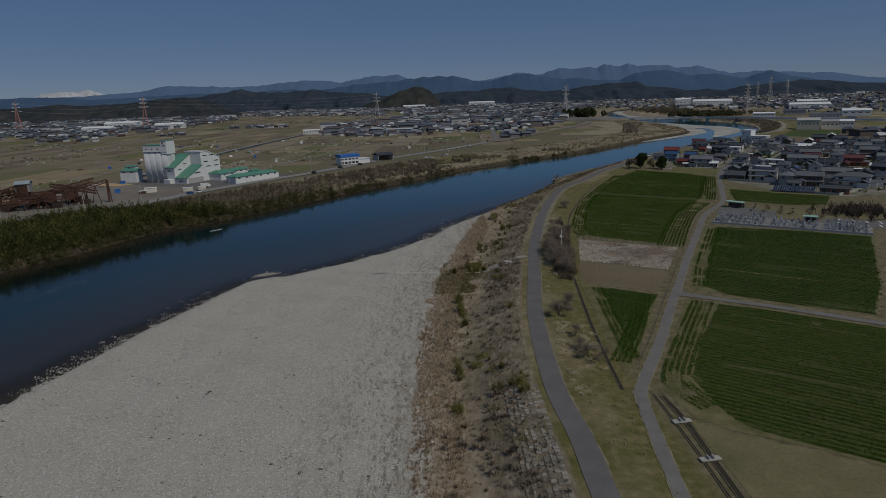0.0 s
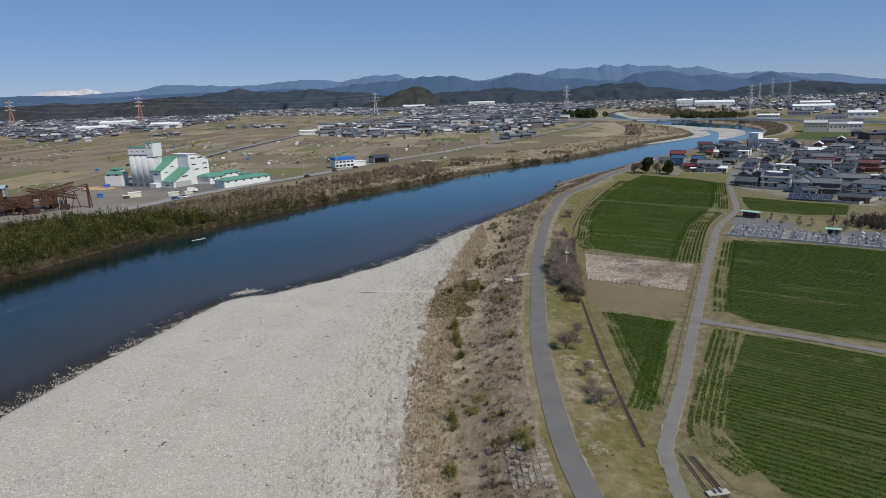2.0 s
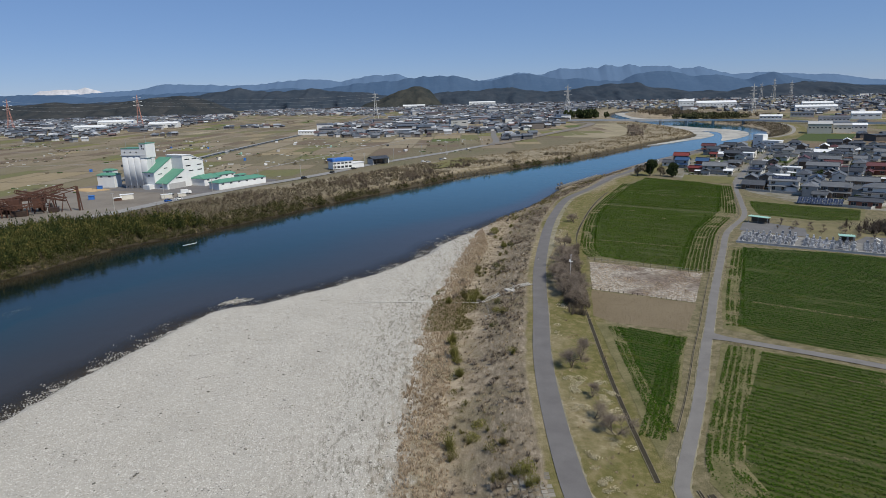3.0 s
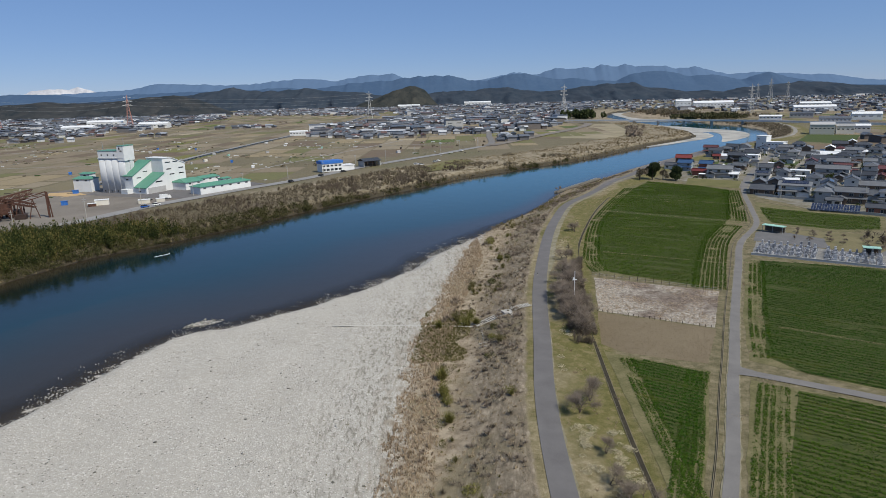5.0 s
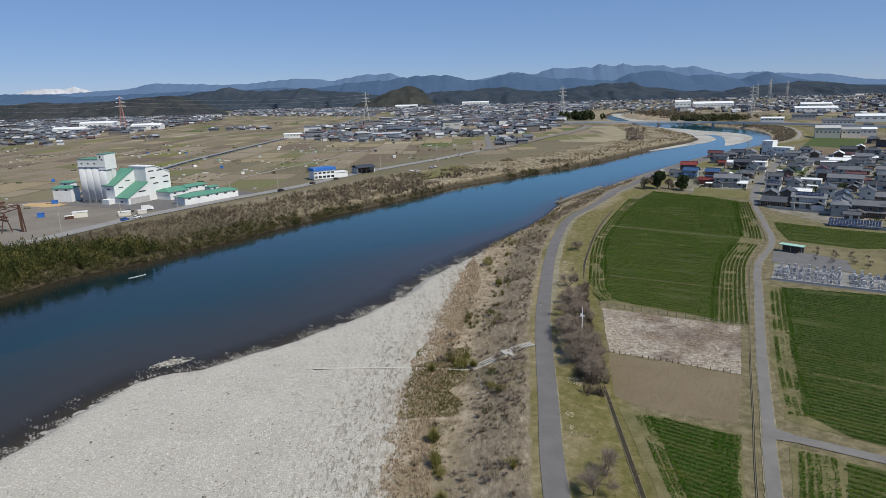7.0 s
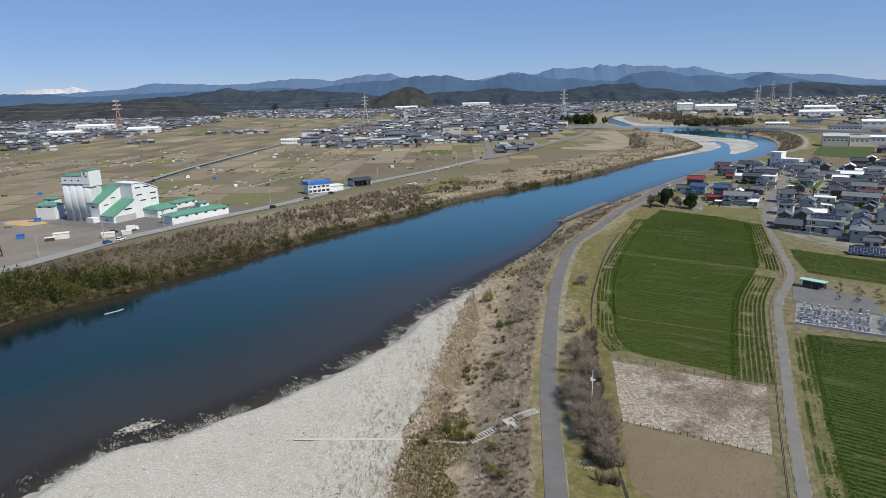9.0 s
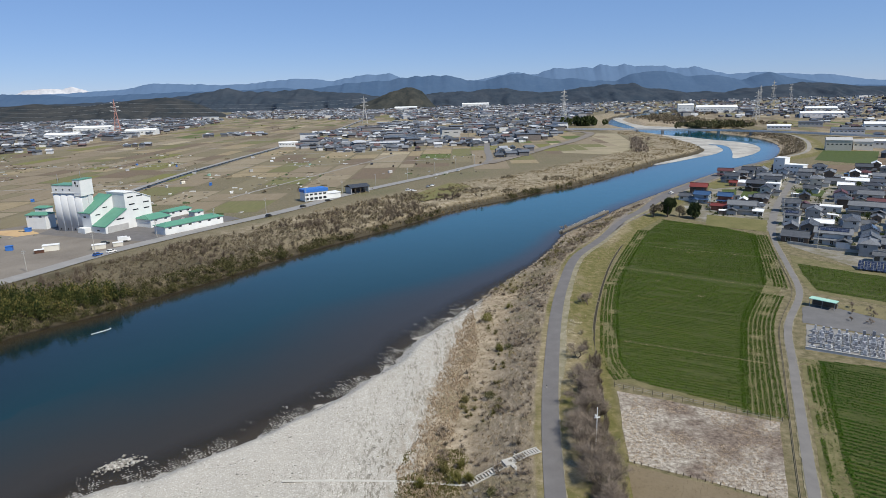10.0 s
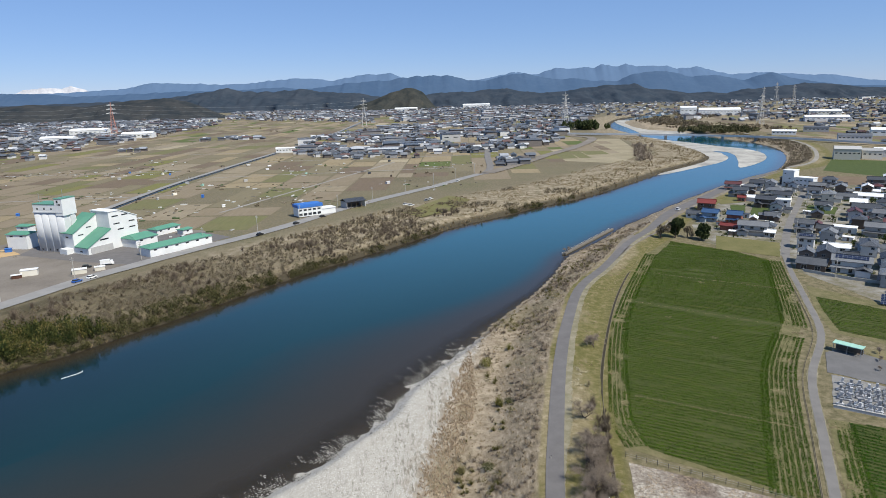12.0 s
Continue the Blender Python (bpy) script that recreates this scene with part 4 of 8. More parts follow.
scatter("bare_willows", spots_in(rg, 9000, (-215, 60, 205, 540), lambda x, y, river, bar, levee, left: left & (river > 4) & (river < 50) & (signed(x, y, left_road_line) > 9) & (lumpy(x, y, 0.03, 76) > 0.02) & (rg.random(len(x)) < 0.5), (1.8, 3.2, 1.3, 2.0)),
        [lambda r: twig_fan(r, 200, 0.011, spread=0.75), lambda r: twig_fan(r, 180, 0.012)], M["mauve_twigs"], "bare grey-brown willows along the far bank", "tree", 77)
# thicket of thin bare stems along the foot of the levee
scatter("levee_thicket", spots_in(rg, 2600, (34, 52, 178, 285), lambda x, y, river, bar, levee, left: (levee > 6.5 + 1.5 * smooth(y, 225, 260)) & (levee < 12.6) & (lumpy(x, y, 0.14, 81) > -0.25 + 0.5 * smooth(y, 232, 280)), (0.8, 1.7, 1.6, 2.7)),
        [lambda r: twig_fan(r, 110, 0.013, spread=0.8), lambda r: twig_fan(r, 110, 0.012)], M["mauve_twigs"], "thicket of thin bare stems along the levee foot", "thicket", 82)
# straw tufts on the levee's grass
scatter("levee_tufts", spots_in(rg, 16000, (15, 110, 60, 400), lambda x, y, river, bar, levee, left: (~left) & (levee > 3.2) & (levee < 13.5) & (lumpy(x, y, 0.12, 4) > 0.05) & (rg.random(len(x)) < 0.6), (0.3, 0.75, 0.7, 1.1)),
        [lambda r: blade_tuft(r, 14, 0.07)], M["straw"], "cream dry grass tufts on the levee slope", "grass", 7)
# rounder brown bushes between reeds and levee, and dead weeds on the fallow field
scatter("brown_bushes", spots_in(rg, 2400, (-4, 130, 64, 470), lambda x, y, river, bar, levee, left: strip_zone(x, y, river, bar, levee, left) & (bar > 4) & (levee < -6) & (lumpy(x, y, 0.09, 12) > 0.10), (0.7, 1.9, 0.7, 1.2)),
        [lambda r: leaf_cloud(r, 150, 0.075, hollow=0.1), lambda r: twig_fan(r, 200, 0.014)], M["bank_wood"], "low brown bushes and bramble on the bank", "bush", 9)
# pinkish reeds beside the bar, olive bushes in two lines along the bank, a dark grass patch and willows
scatter("pink_reeds", spots_in(rg, 22000, (-9, 20, 60, 300), lambda x, y, river, bar, levee, left: (~left) & (bar > -1.5 + 2.2 * lumpy(x, y, 0.15, 40)) & (bar < 7) & (levee < -8) & (river > 3), (0.3, 0.65, 1.2, 2.0)),
        [lambda r: blade_tuft(r, 12, 0.09)], M["pink_reed"], "pinkish dry reeds beside the gravel bar", "reeds", 22)
scatter("olive_bushes", spots_in(rg, 9000, (-6, 110, 64, 440), lambda x, y, river, bar, levee, left: strip_zone(x, y, river, bar, levee, left) & (levee < -6.5) & (((np.abs(bar - 8.5) < 2.0) & (lumpy(x, y, 0.06, 44) > 0.0)) | ((np.abs(bar - 15) < 2.2) & (lumpy(x, y, 0.06, 45) > 0.10))), (0.5, 1.5, 0.9, 1.7)),
        [lambda r: leaf_cloud(r, 120, 0.07, hollow=0.05), lambda r: twig_fan(r, 180, 0.016)], M["olive"], "olive-brown bushes in lines along the bank", "bush", 23)
scatter("dark_grass", spots_in(rg, 7000, (-3, 14, 174, 214), lambda x, y, river, bar, levee, left: (lumpy(x, y, 0.12, 46) > -0.25) & (np.abs(x - 5 - 0.09 * (y - 194)) < 6.5) & (np.abs(y - 194) < 17), (0.3, 0.6, 0.9, 1.4)),
        [lambda r: blade_tuft(r, 12, 0.08)], M["olive"], "patch of dark olive grass between bar and steps", "grass", 24)
wil_ = [(4.6, 160.6, 1.9, 4.6), (2.3, 122.5, 1.9, 3.8), (9.5, 110.5, 1.6, 3.0), (12.8, 109.8, 2.2, 3.8), (10.2, 199.7, 2.3, 4.2), (8, 203, 1.8, 3.4), (12, 204, 1.6, 3.2), (1.8, 105, 1.7, 3.2), (17.4, 182.4, 1.7, 3.0), (16.6, 155.1, 1.5, 2.6), (4.9, 157, 1.4, 2.8), (3, 119, 1.4, 2.6), (14, 106.8, 1.6, 2.8), (26, 262, 1.7, 3.2), (14, 232, 1.6, 3.0), (33, 300, 1.6, 2.8)]
for k, (x, y, r_, h_) in enumerate(wil_):
    sp_ = np.array([(x + rg.normal(0, 0.35 * r_), y + rg.normal(0, 0.35 * r_), rise(x, y), r_ * rg.uniform(0.5, 0.8), h_ * rg.uniform(0.6, 1.0)) for _ in range(7)])
    ob = scatter("willow_bush", sp_, [lambda r: leaf_cloud(r, 150, 0.06, hollow=0.1), lambda r: twig_fan(r, 220, 0.012)], M["willow" if k % 3 != 2 else "olive"], "budding yellow-green willow bush on the bank", "bush", 60 + k)
    tagged(ob, "budding yellow-green willow bush on the bank" if k % 3 != 2 else "dense olive bush on the bank", "bush", "willow bushes on the bank", kind="thing")
# sparse grey-green tufts on the gravel next to the reeds
scatter("bar_tufts", spots_in(rg, 9000, (-40, 10, 60, 300), lambda x, y, river, bar, levee, left: (~left) & (bar < -1) & (river > 4) & (rg.random(len(x)) < 0.55 * np.exp(bar / 9.0)), (0.12, 0.35, 0.6, 1.1)),
        [lambda r: blade_tuft(r, 9, 0.12)], M["olive"], "sparse grey-green tufts on the gravel bar", "grass", 27)
# cream tussocks on the levee slope
tus_ = []
for x, y in [(25.5, 136.6), (25.9, 130.7), (31.3, 132.7), (28.4, 122.3), (24.1, 112.8), (23.8, 108.9), (26, 159.7), (29.5, 127), (30.6, 129.5), (27.5, 140), (32, 137), (29, 118), (24.6, 106), (27, 164), (24.8, 141.5), (28, 171), (33, 184), (48, 268), (50, 276), (44, 258)]:
    tus_ += [(x + rg.normal(0, 0.9), y + rg.normal(0, 1.4), rise(x, y), rg.uniform(0.6, 1.1), rg.uniform(0.4, 0.7)) for _ in range(8)]
tus_ = np.array(tus_)
tus_ = tus_[signed(tus_[:, 0], tus_[:, 1], LEVEE_LINE) > 3.6]
scatter("tussocks", tus_, [lambda r: leaf_cloud(r, 110, 0.10, hollow=0.3)], M["cream"], "cream dry grass tussocks on the levee slope", "grass", 25)
# dry stalks along the bare spots of the crops
st_ = []
for x, y, r_ in DRY_SPOTS:
    st_ += [(x + rg.normal(0, 0.5 * r_), y + rg.normal(0, 0.4 * r_), 0.05, rg.uniform(0.25, 0.5), 0.25) for _ in range(int(16 * r_))]
for (ax, ay), (bx, by), w_ in DRY_TRACKS:
    st_ += [(ax + (bx - ax) * q + rg.normal(0, 0.25), ay + (by - ay) * q + rg.normal(0, 0.25), 0.05, rg.uniform(0.25, 0.45), 0.25) for q in rg.random(230)]
scatter("dry_stalks", np.array(st_), [lambda r: blade_tuft(r, 10, 0.07)], M["straw"], "pale dry stalks in bare spots of the crop", "weeds", 26)
wx_, wy_ = rg.uniform(40, 86, 7000), rg.uniform(180, 234, 7000)
ok_ = inside(FIELD_B, wx_, wy_) & (lumpy(wx_, wy_, 0.10, 15) > -0.12)
scatter("dead_weeds", np.column_stack([wx_, wy_, np.full(7000, 0.05), rg.uniform(0.3, 0.8, 7000), rg.uniform(0.12, 0.4, 7000)])[ok_], [lambda r: twig_fan(r, 26, 0.035), lambda r: blade_tuft(r, 14, 0.06)], M["pink_reed"], "dead pinkish weeds on the fallow field", "weeds", 10)

# ---- builders ----
def part(name, bm, material, parent, label=""):
    """Links a bmesh as one mesh object under a thing or a part."""
    me = bpy.data.meshes.new(name)
    bm.to_mesh(me)
    bm.free()
    for m in material if isinstance(material, (list, tuple)) else [material]:
        me.materials.append(m)
    ob = new(name, me)
    ob.parent = parent
    return tagged(ob, label) if label else ob


def share(name, me, parent, m):
    """A further part on a mesh that is already there."""
    ob = new(name, me)
    ob.parent = parent
    ob.matrix_basis = m
    return ob


def thing(name, x, y, z, turn, label, category, group=""):
    e = new(name)
    e.empty_display_size = 0.2
    e.matrix_basis = Matrix.Translation((x, y, z)) @ Matrix.Rotation(turn, 4, "Z")
    return tagged(e, label, category, group)


def box(bm, x0, x1, y0, y1, z0, z1):
    v = [bm.verts.new((x, y, z)) for z in (z0, z1) for y in (y0, y1) for x in (x0, x1)]
    for a in ((0, 2, 3, 1), (4, 5, 7, 6), (0, 1, 5, 4), (2, 6, 7, 3), (0, 4, 6, 2), (1, 3, 7, 5)):
        bm.faces.new([v[i] for i in a])
    return bm


def boxes(*rows):
    bm = bmesh.new()
    for r in rows:
        box(bm, *r)
    return bm


def bar(bm, a, b, w):
    """A square bar from a to b."""
    a, b = Vector(a), Vector(b)
    d = (b - a).normalized()
    s = d.cross(Vector((0, 0, 1)) if abs(d.z) < 0.9 else Vector((1, 0, 0))).normalized() * (w / 2)
    t = d.cross(s).normalized() * (w / 2)
    r = [[bm.verts.new(p + s * i + t * j) for i, j in ((-1, -1), (1, -1), (1, 1), (-1, 1))] for p in (a, b)]
    for k in range(4):
        bm.faces.new((r[0][k], r[0][(k + 1) % 4], r[1][(k + 1) % 4], r[1][k]))
    bm.faces.new(r[0][::-1])
    bm.faces.new(r[1])


def prism(profile, y0, y1):
    """A solid from an outline in x and z, drawn out along y."""
    bm = bmesh.new()
    a = [bm.verts.new((x, y0, z)) for x, z in profile]
    b = [bm.verts.new((x, y1, z)) for x, z in profile]
    n = len(profile)
    for k in range(n):
        bm.faces.new((a[k], a[(k + 1) % n], b[(k + 1) % n], b[k]))
    bm.faces.new(a[::-1])
    bm.faces.new(b)
    bmesh.ops.recalc_face_normals(bm, faces=bm.faces[:])
    return bm


def gable_roof(w, d, z, up, over=0.6, thick=0.22):
    """A pitched roof with its ridge along x, overhanging on all sides."""
    a, b = w / 2 + over, d / 2 + over
    drop = up * over / (d / 2)
    prof = [(-b, z - drop), (0, z + up), (b, z - drop), (b, z - drop + thick), (0, z + up + thick * 1.2), (-b, z - drop + thick)]
    bm = prism(prof, -a, a)
    bmesh.ops.rotate(bm, verts=bm.verts[:], matrix=Matrix.Rotation(math.pi / 2, 3, "Z"))
    return bm


def hip_roof(w, d, z, up, over=0.7, thick=0.2, ridge=0.45):
    """A hipped roof with its ridge along x."""
    bm = bmesh.new()
    a, b, r = w / 2 + over, d / 2 + over, max(0.3, w / 2 * ridge)
    low = [bm.verts.new((x, y, z - 0.25)) for x, y in ((-a, -b), (a, -b), (a, b), (-a, b))]
    mid = [bm.verts.new((x, y, z - 0.25 + thick)) for x, y in ((-a, -b), (a, -b), (a, b), (-a, b))]
    p, q = bm.verts.new((-r, 0, z + up)), bm.verts.new((r, 0, z + up))
    bm.faces.new(low[::-1])
    for k in range(4):
        bm.faces.new((low[k], low[(k + 1) % 4], mid[(k + 1) % 4], mid[k]))
    bm.faces.new((mid[0], mid[1], q, p))
    bm.faces.new((mid[1], mid[2], q))
    bm.faces.new((mid[2], mid[3], p, q))
    bm.faces.new((mid[3], mid[0], p))
    return bm


def tiles(name, a, b):
    """Rows of fired roof tiles: ribs down the slope, courses across."""
    n = Nodes(name)
    c = n.ramp(n.math("ADD", n.math("MULTIPLY", n.chance(), 0.5), n.math("MULTIPLY", n.noise(0.7, 5, 0.7), 0.5)), [(0.2, a), (0.8, b)])
    w = n.add("ShaderNodeTexWave")
    w.inputs["Scale"].default_value = 1.1
    n.put(w.inputs["Vector"], n.coords)
    c = n.mix(0.25, c, n.ramp(w.outputs["Fac"], [(0.0, 0.45), (1.0, 1.0)]), "MULTIPLY")
    n.bsdf.inputs["Specular IOR Level"].default_value = 0.4
    return n.done(c, 0.5, w.outputs["Fac"], 0.6, 0.06)


M["tile_grey"] = tiles("tile_grey", (0.050, 0.055, 0.066), (0.185, 0.192, 0.205))
M["tile_dark"] = tiles("tile_dark", (0.030, 0.034, 0.044), (0.070, 0.076, 0.090))
M["tile_blue"] = tiles("tile_blue", (0.020, 0.055, 0.135), (0.035, 0.085, 0.185))
M["tile_red"] = tiles("tile_red", (0.135, 0.022, 0.020), (0.195, 0.040, 0.032))
M["tile_maroon"] = tiles("tile_maroon", (0.085, 0.030, 0.032), (0.130, 0.048, 0.048))
M["roof_white"] = plain("roof_white", (0.60, 0.61, 0.62), (0.80, 0.80, 0.80), 0.6, 0.5)
M["roof_green"] = plain("roof_green", (0.075, 0.215, 0.150), (0.105, 0.265, 0.190), 0.2, 0.5, 0.15)
M["paint_white"] = plain("paint_white", (0.58, 0.595, 0.60), (0.72, 0.725, 0.72), 0.15, 0.6, 0.1)
M["silo_grey"] = plain("silo_grey", (0.50, 0.515, 0.53), (0.61, 0.62, 0.63), 0.12, 0.7, 0.1)
M["wall_cream"] = plain("wall_cream", (0.52, 0.49, 0.42), (0.68, 0.65, 0.58), 0.3, 0.85, 0.2, by="object")
M["wall_white"] = plain("wall_white", (0.50, 0.50, 0.49), (0.70, 0.69, 0.68), 0.3, 0.8, 0.2, by="object")
M["wall_brown"] = plain("wall_brown", (0.10, 0.075, 0.058), (0.19, 0.150, 0.120), 0.5, 0.85, 0.4, by="object")
M["wall_grey"] = plain("wall_grey", (0.28, 0.28, 0.28), (0.46, 0.455, 0.45), 0.4, 0.85, 0.3, by="object")
M["wall_brick"] = plain("wall_brick", (0.20, 0.075, 0.050), (0.29, 0.12, 0.085), 0.6, 0.85, 0.4)
M["wall_blue"] = plain("wall_blue", (0.20, 0.25, 0.29), (0.30, 0.35, 0.39), 0.4, 0.8, 0.3)
M["rust"] = plain("rust", (0.040, 0.021, 0.016), (0.125, 0.060, 0.042), 0.8, 0.9, 0.5)
M["dark_rust"] = plain("dark_rust", (0.022, 0.016, 0.014), (0.070, 0.045, 0.036), 0.6, 0.9, 0.5)
M["steel"] = plain("steel", (0.30, 0.31, 0.32), (0.42, 0.43, 0.44), 0.5, 0.5, 0.2, 0.4)
M["dark_gap"] = plain("dark_gap", (0.025, 0.026, 0.028), (0.045, 0.046, 0.05), 0.6, 0.8)
M["granite"] = plain("granite", (0.20, 0.205, 0.22), (0.46, 0.46, 0.47), 1.2, 0.45, 0.2, by="object")
M["white_line"] = plain("white_line", (0.58, 0.58, 0.56), (0.74, 0.74, 0.72), 0.8, 0.7)
M["tarp_blue"] = plain("tarp_blue", (0.03, 0.12, 0.40), (0.05, 0.18, 0.52), 0.8, 0.5)
M["rubber"] = plain("rubber", (0.02, 0.02, 0.02), (0.04, 0.04, 0.04), 2, 0.9)
n_ = Nodes("glass_dark")
n_.bsdf.inputs["Specular IOR Level"].default_value = 0.6
M["glass"] = n_.done(n_.ramp(n_.chance(), [(0.0, (0.018, 0.022, 0.028)), (1.0, (0.05, 0.058, 0.065))]), 0.08)
n_ = Nodes("solar_cells")
w_ = n_.add("ShaderNodeTexBrick")
w_.offset = 0.0
n_.put(w_.inputs["Vector"], n_.coords)
for key_, val_ in (("Color1", (0.012, 0.018, 0.042, 1)), ("Color2", (0.020, 0.028, 0.060, 1)), ("Mortar", (0.16, 0.17, 0.19, 1)), ("Scale", 1.0), ("Mortar Size", 0.05), ("Brick Width", 1.7), ("Row Height", 1.0)):
    w_.inputs[key_].default_value = val_
M["solar"] = n_.done(w_.outputs["Color"], 0.12)

PANE = bpy.data.meshes.new("window")
bm_ = boxes((-0.5, 0.5, -0.05, 0.05, -0.5, 0.5))
bm_.to_mesh(PANE)
bm_.free()
PANE.materials.append(M["glass"])
FRAME = bpy.data.meshes.new("frame")
bm_ = boxes((-0.56, -0.5, -0.07, 0.08, -0.56, 0.56), (0.5, 0.56, -0.07, 0.08, -0.56, 0.56), (-0.5, 0.5, -0.07, 0.08, 0.5, 0.56), (-0.5, 0.5, -0.07, 0.08, -0.56, -0.5), (-0.02, 0.02, -0.06, 0.07, -0.5, 0.5))
bm_.to_mesh(FRAME)
bm_.free()
FRAME.materials.append(M["steel"])


def window(parent, x, y, z, w, h, face, framed=False):
    """A window on a wall; face: 0 looks along -y, 1 along +x, 2 along +y, 3 along -x."""
    m = Matrix.Translation((x, y, z)) @ Matrix.Rotation(face * math.pi / 2, 4, "Z") @ Matrix.Diagonal((w, 1, h, 1))
    ob = share("window", PANE, parent, m)
    if framed:
        share("frame", FRAME, ob, Matrix())
    return ob


HOUSE_SEED = random.Random(5)


def house(x, y, w, d, turn=0.0, floors=2, roof="tile_grey", wall="wall_white", shape="gable", label="", solar=False, annex=True, near=True):
    """A village house: walls, tiled roof with ridge, a skirt roof over the ground floor, windows and a porch."""
    rnd = HOUSE_SEED
    w, d = w * 0.8, d * 0.82
    words = {"tile_grey": "grey-tiled", "tile_dark": "dark-tiled", "tile_blue": "blue-tiled", "tile_red": "red-roofed", "tile_maroon": "maroon-tiled", "roof_white": "white-roofed", "roof_green": "green-roofed"}[roof]
    sides = {"wall_white": "white", "wall_cream": "cream", "wall_brown": "dark brown timber", "wall_grey": "grey", "wall_brick": "red-brown", "wall_blue": "blue-grey", "paint_white": "white"}[wall]
    clear = w / 2 + 3.4
    gap = float(signed(np.array([x]), np.array([y]), farm_line)[0])
    if abs(gap) < clear:
        push = (clear - abs(gap)) * (1 if gap > 0 else -1)
        x, y = x + 0.84 * push, y - 0.54 * push
    turn += rnd.uniform(-0.07, 0.07)
    if not label and turn < 0.5 and rnd.random() < 0.3:
        turn += math.pi / 2
    e = thing("house", x, y, 0.0, VILLAGE + turn, label or f"{words} {'two-storey' if floors > 1 else 'low'} village house with {sides} walls", "house")
    h = 2.7 * floors + 0.2
    part("wall", boxes((-w / 2, w / 2, -d / 2, d / 2, 0, h)), M[wall], e)
    up = d / 2 * 0.48
    if shape == "gable":
        r = part("roof", gable_roof(w, d, h, up), M[roof], e)
        part("ridge", boxes((-w / 2 - 0.65, w / 2 + 0.65, -0.22, 0.22, h + up + 0.12, h + up + 0.52)), M[roof], r)
        part("gable_wall", prism([(-d / 2, h), (d / 2, h), (0, h + up)], -w / 2 + 0.002, w / 2 - 0.002), M[wall], e).matrix_basis = Matrix.Rotation(math.pi / 2, 4, "Z")
    elif shape == "hip":
        r = part("roof", hip_roof(w, d, h, up), M[roof], e)
        part("ridge", boxes((-w * 0.23, w * 0.23, -0.22, 0.22, h + up - 0.08, h + up + 0.3)), M[roof], r)
    else:
        part("roof", boxes((-w / 2 - 0.15, w / 2 + 0.15, -d / 2 - 0.15, d / 2 + 0.15, h, h + 0.35), (-w / 2 + 0.4, w / 2 - 0.4, -d / 2 + 0.4, d / 2 - 0.4, h + 0.353, h + 0.41)), M[roof], e)
    if solar and shape == "gable":
        s = part("solar_panel", boxes((-w * 0.42, w * 0.42, -d * 0.40, -0.5, 0, 0.09)), M["solar"], e, "dark blue solar panels")
        s.matrix_basis = Matrix.Translation((0, 0, h + up + 0.36)) @ Matrix.Rotation(math.atan2(up, d / 2), 4, "X")
    if floors > 1 and annex and shape != "flat":
        g = 2.6
        sk = bmesh.new()
        for sy in (-1, 1):
            y0, y1 = sy * (d / 2 + 0.01), sy * (d / 2 + 1.2)
            v = [sk.verts.new(p) for p in ((-w / 2 - 0.5, y0, g + 0.75), (w / 2 + 0.5, y0, g + 0.75), (w / 2 + 0.5, y1, g), (-w / 2 - 0.5, y1, g),
                                           (-w / 2 - 0.5, y0, g + 0.55), (w / 2 + 0.5, y0, g + 0.55), (w / 2 + 0.5, y1, g - 0.16), (-w / 2 - 0.5, y1, g - 0.16))]
            for q in ((0, 1, 2, 3), (7, 6, 5, 4), (0, 4, 5, 1), (1, 5, 6, 2), (2, 6, 7, 3), (3, 7, 4, 0)):
                sk.faces.new([v[i] for i in q])
        bmesh.ops.recalc_face_normals(sk, faces=sk.faces[:])
        part("skirt_roof", sk, M[roof], e)
    if annex and shape != "flat" and w > 7.5:
        side, ww_, dd_ = rnd.choice((-1, 1)), w * rnd.uniform(0.32, 0.45), rnd.uniform(3.0, 4.6)
        cx_ = side * (w / 2 - ww_ / 2 - 0.05)
        part("wing_wall", boxes((cx_ - ww_ / 2, cx_ + ww_ / 2, -d / 2 - dd_, -d / 2 - 0.003, 0, 2.75)), M[wall], e)
        wr_ = part("wing_roof", gable_roof(dd_ + 0.2, ww_, 2.75, ww_ * 0.22), M[roof], e)
        wr_.matrix_basis = Matrix.Translation((cx_, -d / 2 - dd_ / 2 - 0.05, 0)) @ Matrix.Rotation(math.pi / 2, 4, "Z")
    k = max(2, int(w / 4.2))
    for fl in range(floors):
        for i in range(k):
            px = -w / 2 + w * (i + 0.5) / k + rnd.uniform(-0.3, 0.3)
            ww = rnd.choice((1.2, 1.6, 1.9))
            if rnd.random() < 0.25:
                continue
            hh = 1.2 if fl or rnd.random() < 0.4 else 1.8
            window(e, px, -d / 2, fl * 2.7 + (1.65 if hh < 1.5 else 1.35), ww, hh, 0, near)
        if rnd.random() < 0.8:
            window(e, w / 2, rnd.uniform(-d / 4, d / 4), fl * 2.7 + 1.65, 1.2, 1.0, 1, near)
        if rnd.random() < 0.8:
            window(e, -w / 2, rnd.uniform(-d / 4, d / 4), fl * 2.7 + 1.65, 1.2, 1.0, 3, near)
    if annex and rnd.random() < 0.45:
        s = 1 if gap > 0 else -1
        aw, ad = rnd.uniform(2.5, 4), d * rnd.uniform(0.55, 0.8)
        a = part("annex", boxes((-aw / 2, aw / 2, -ad / 2, ad / 2, 0, 2.7)), M[wall], e)
        a.matrix_basis = Matrix.Translation((s * (w / 2 + aw / 2 + 0.003), rnd.uniform(-1, 1), 0))
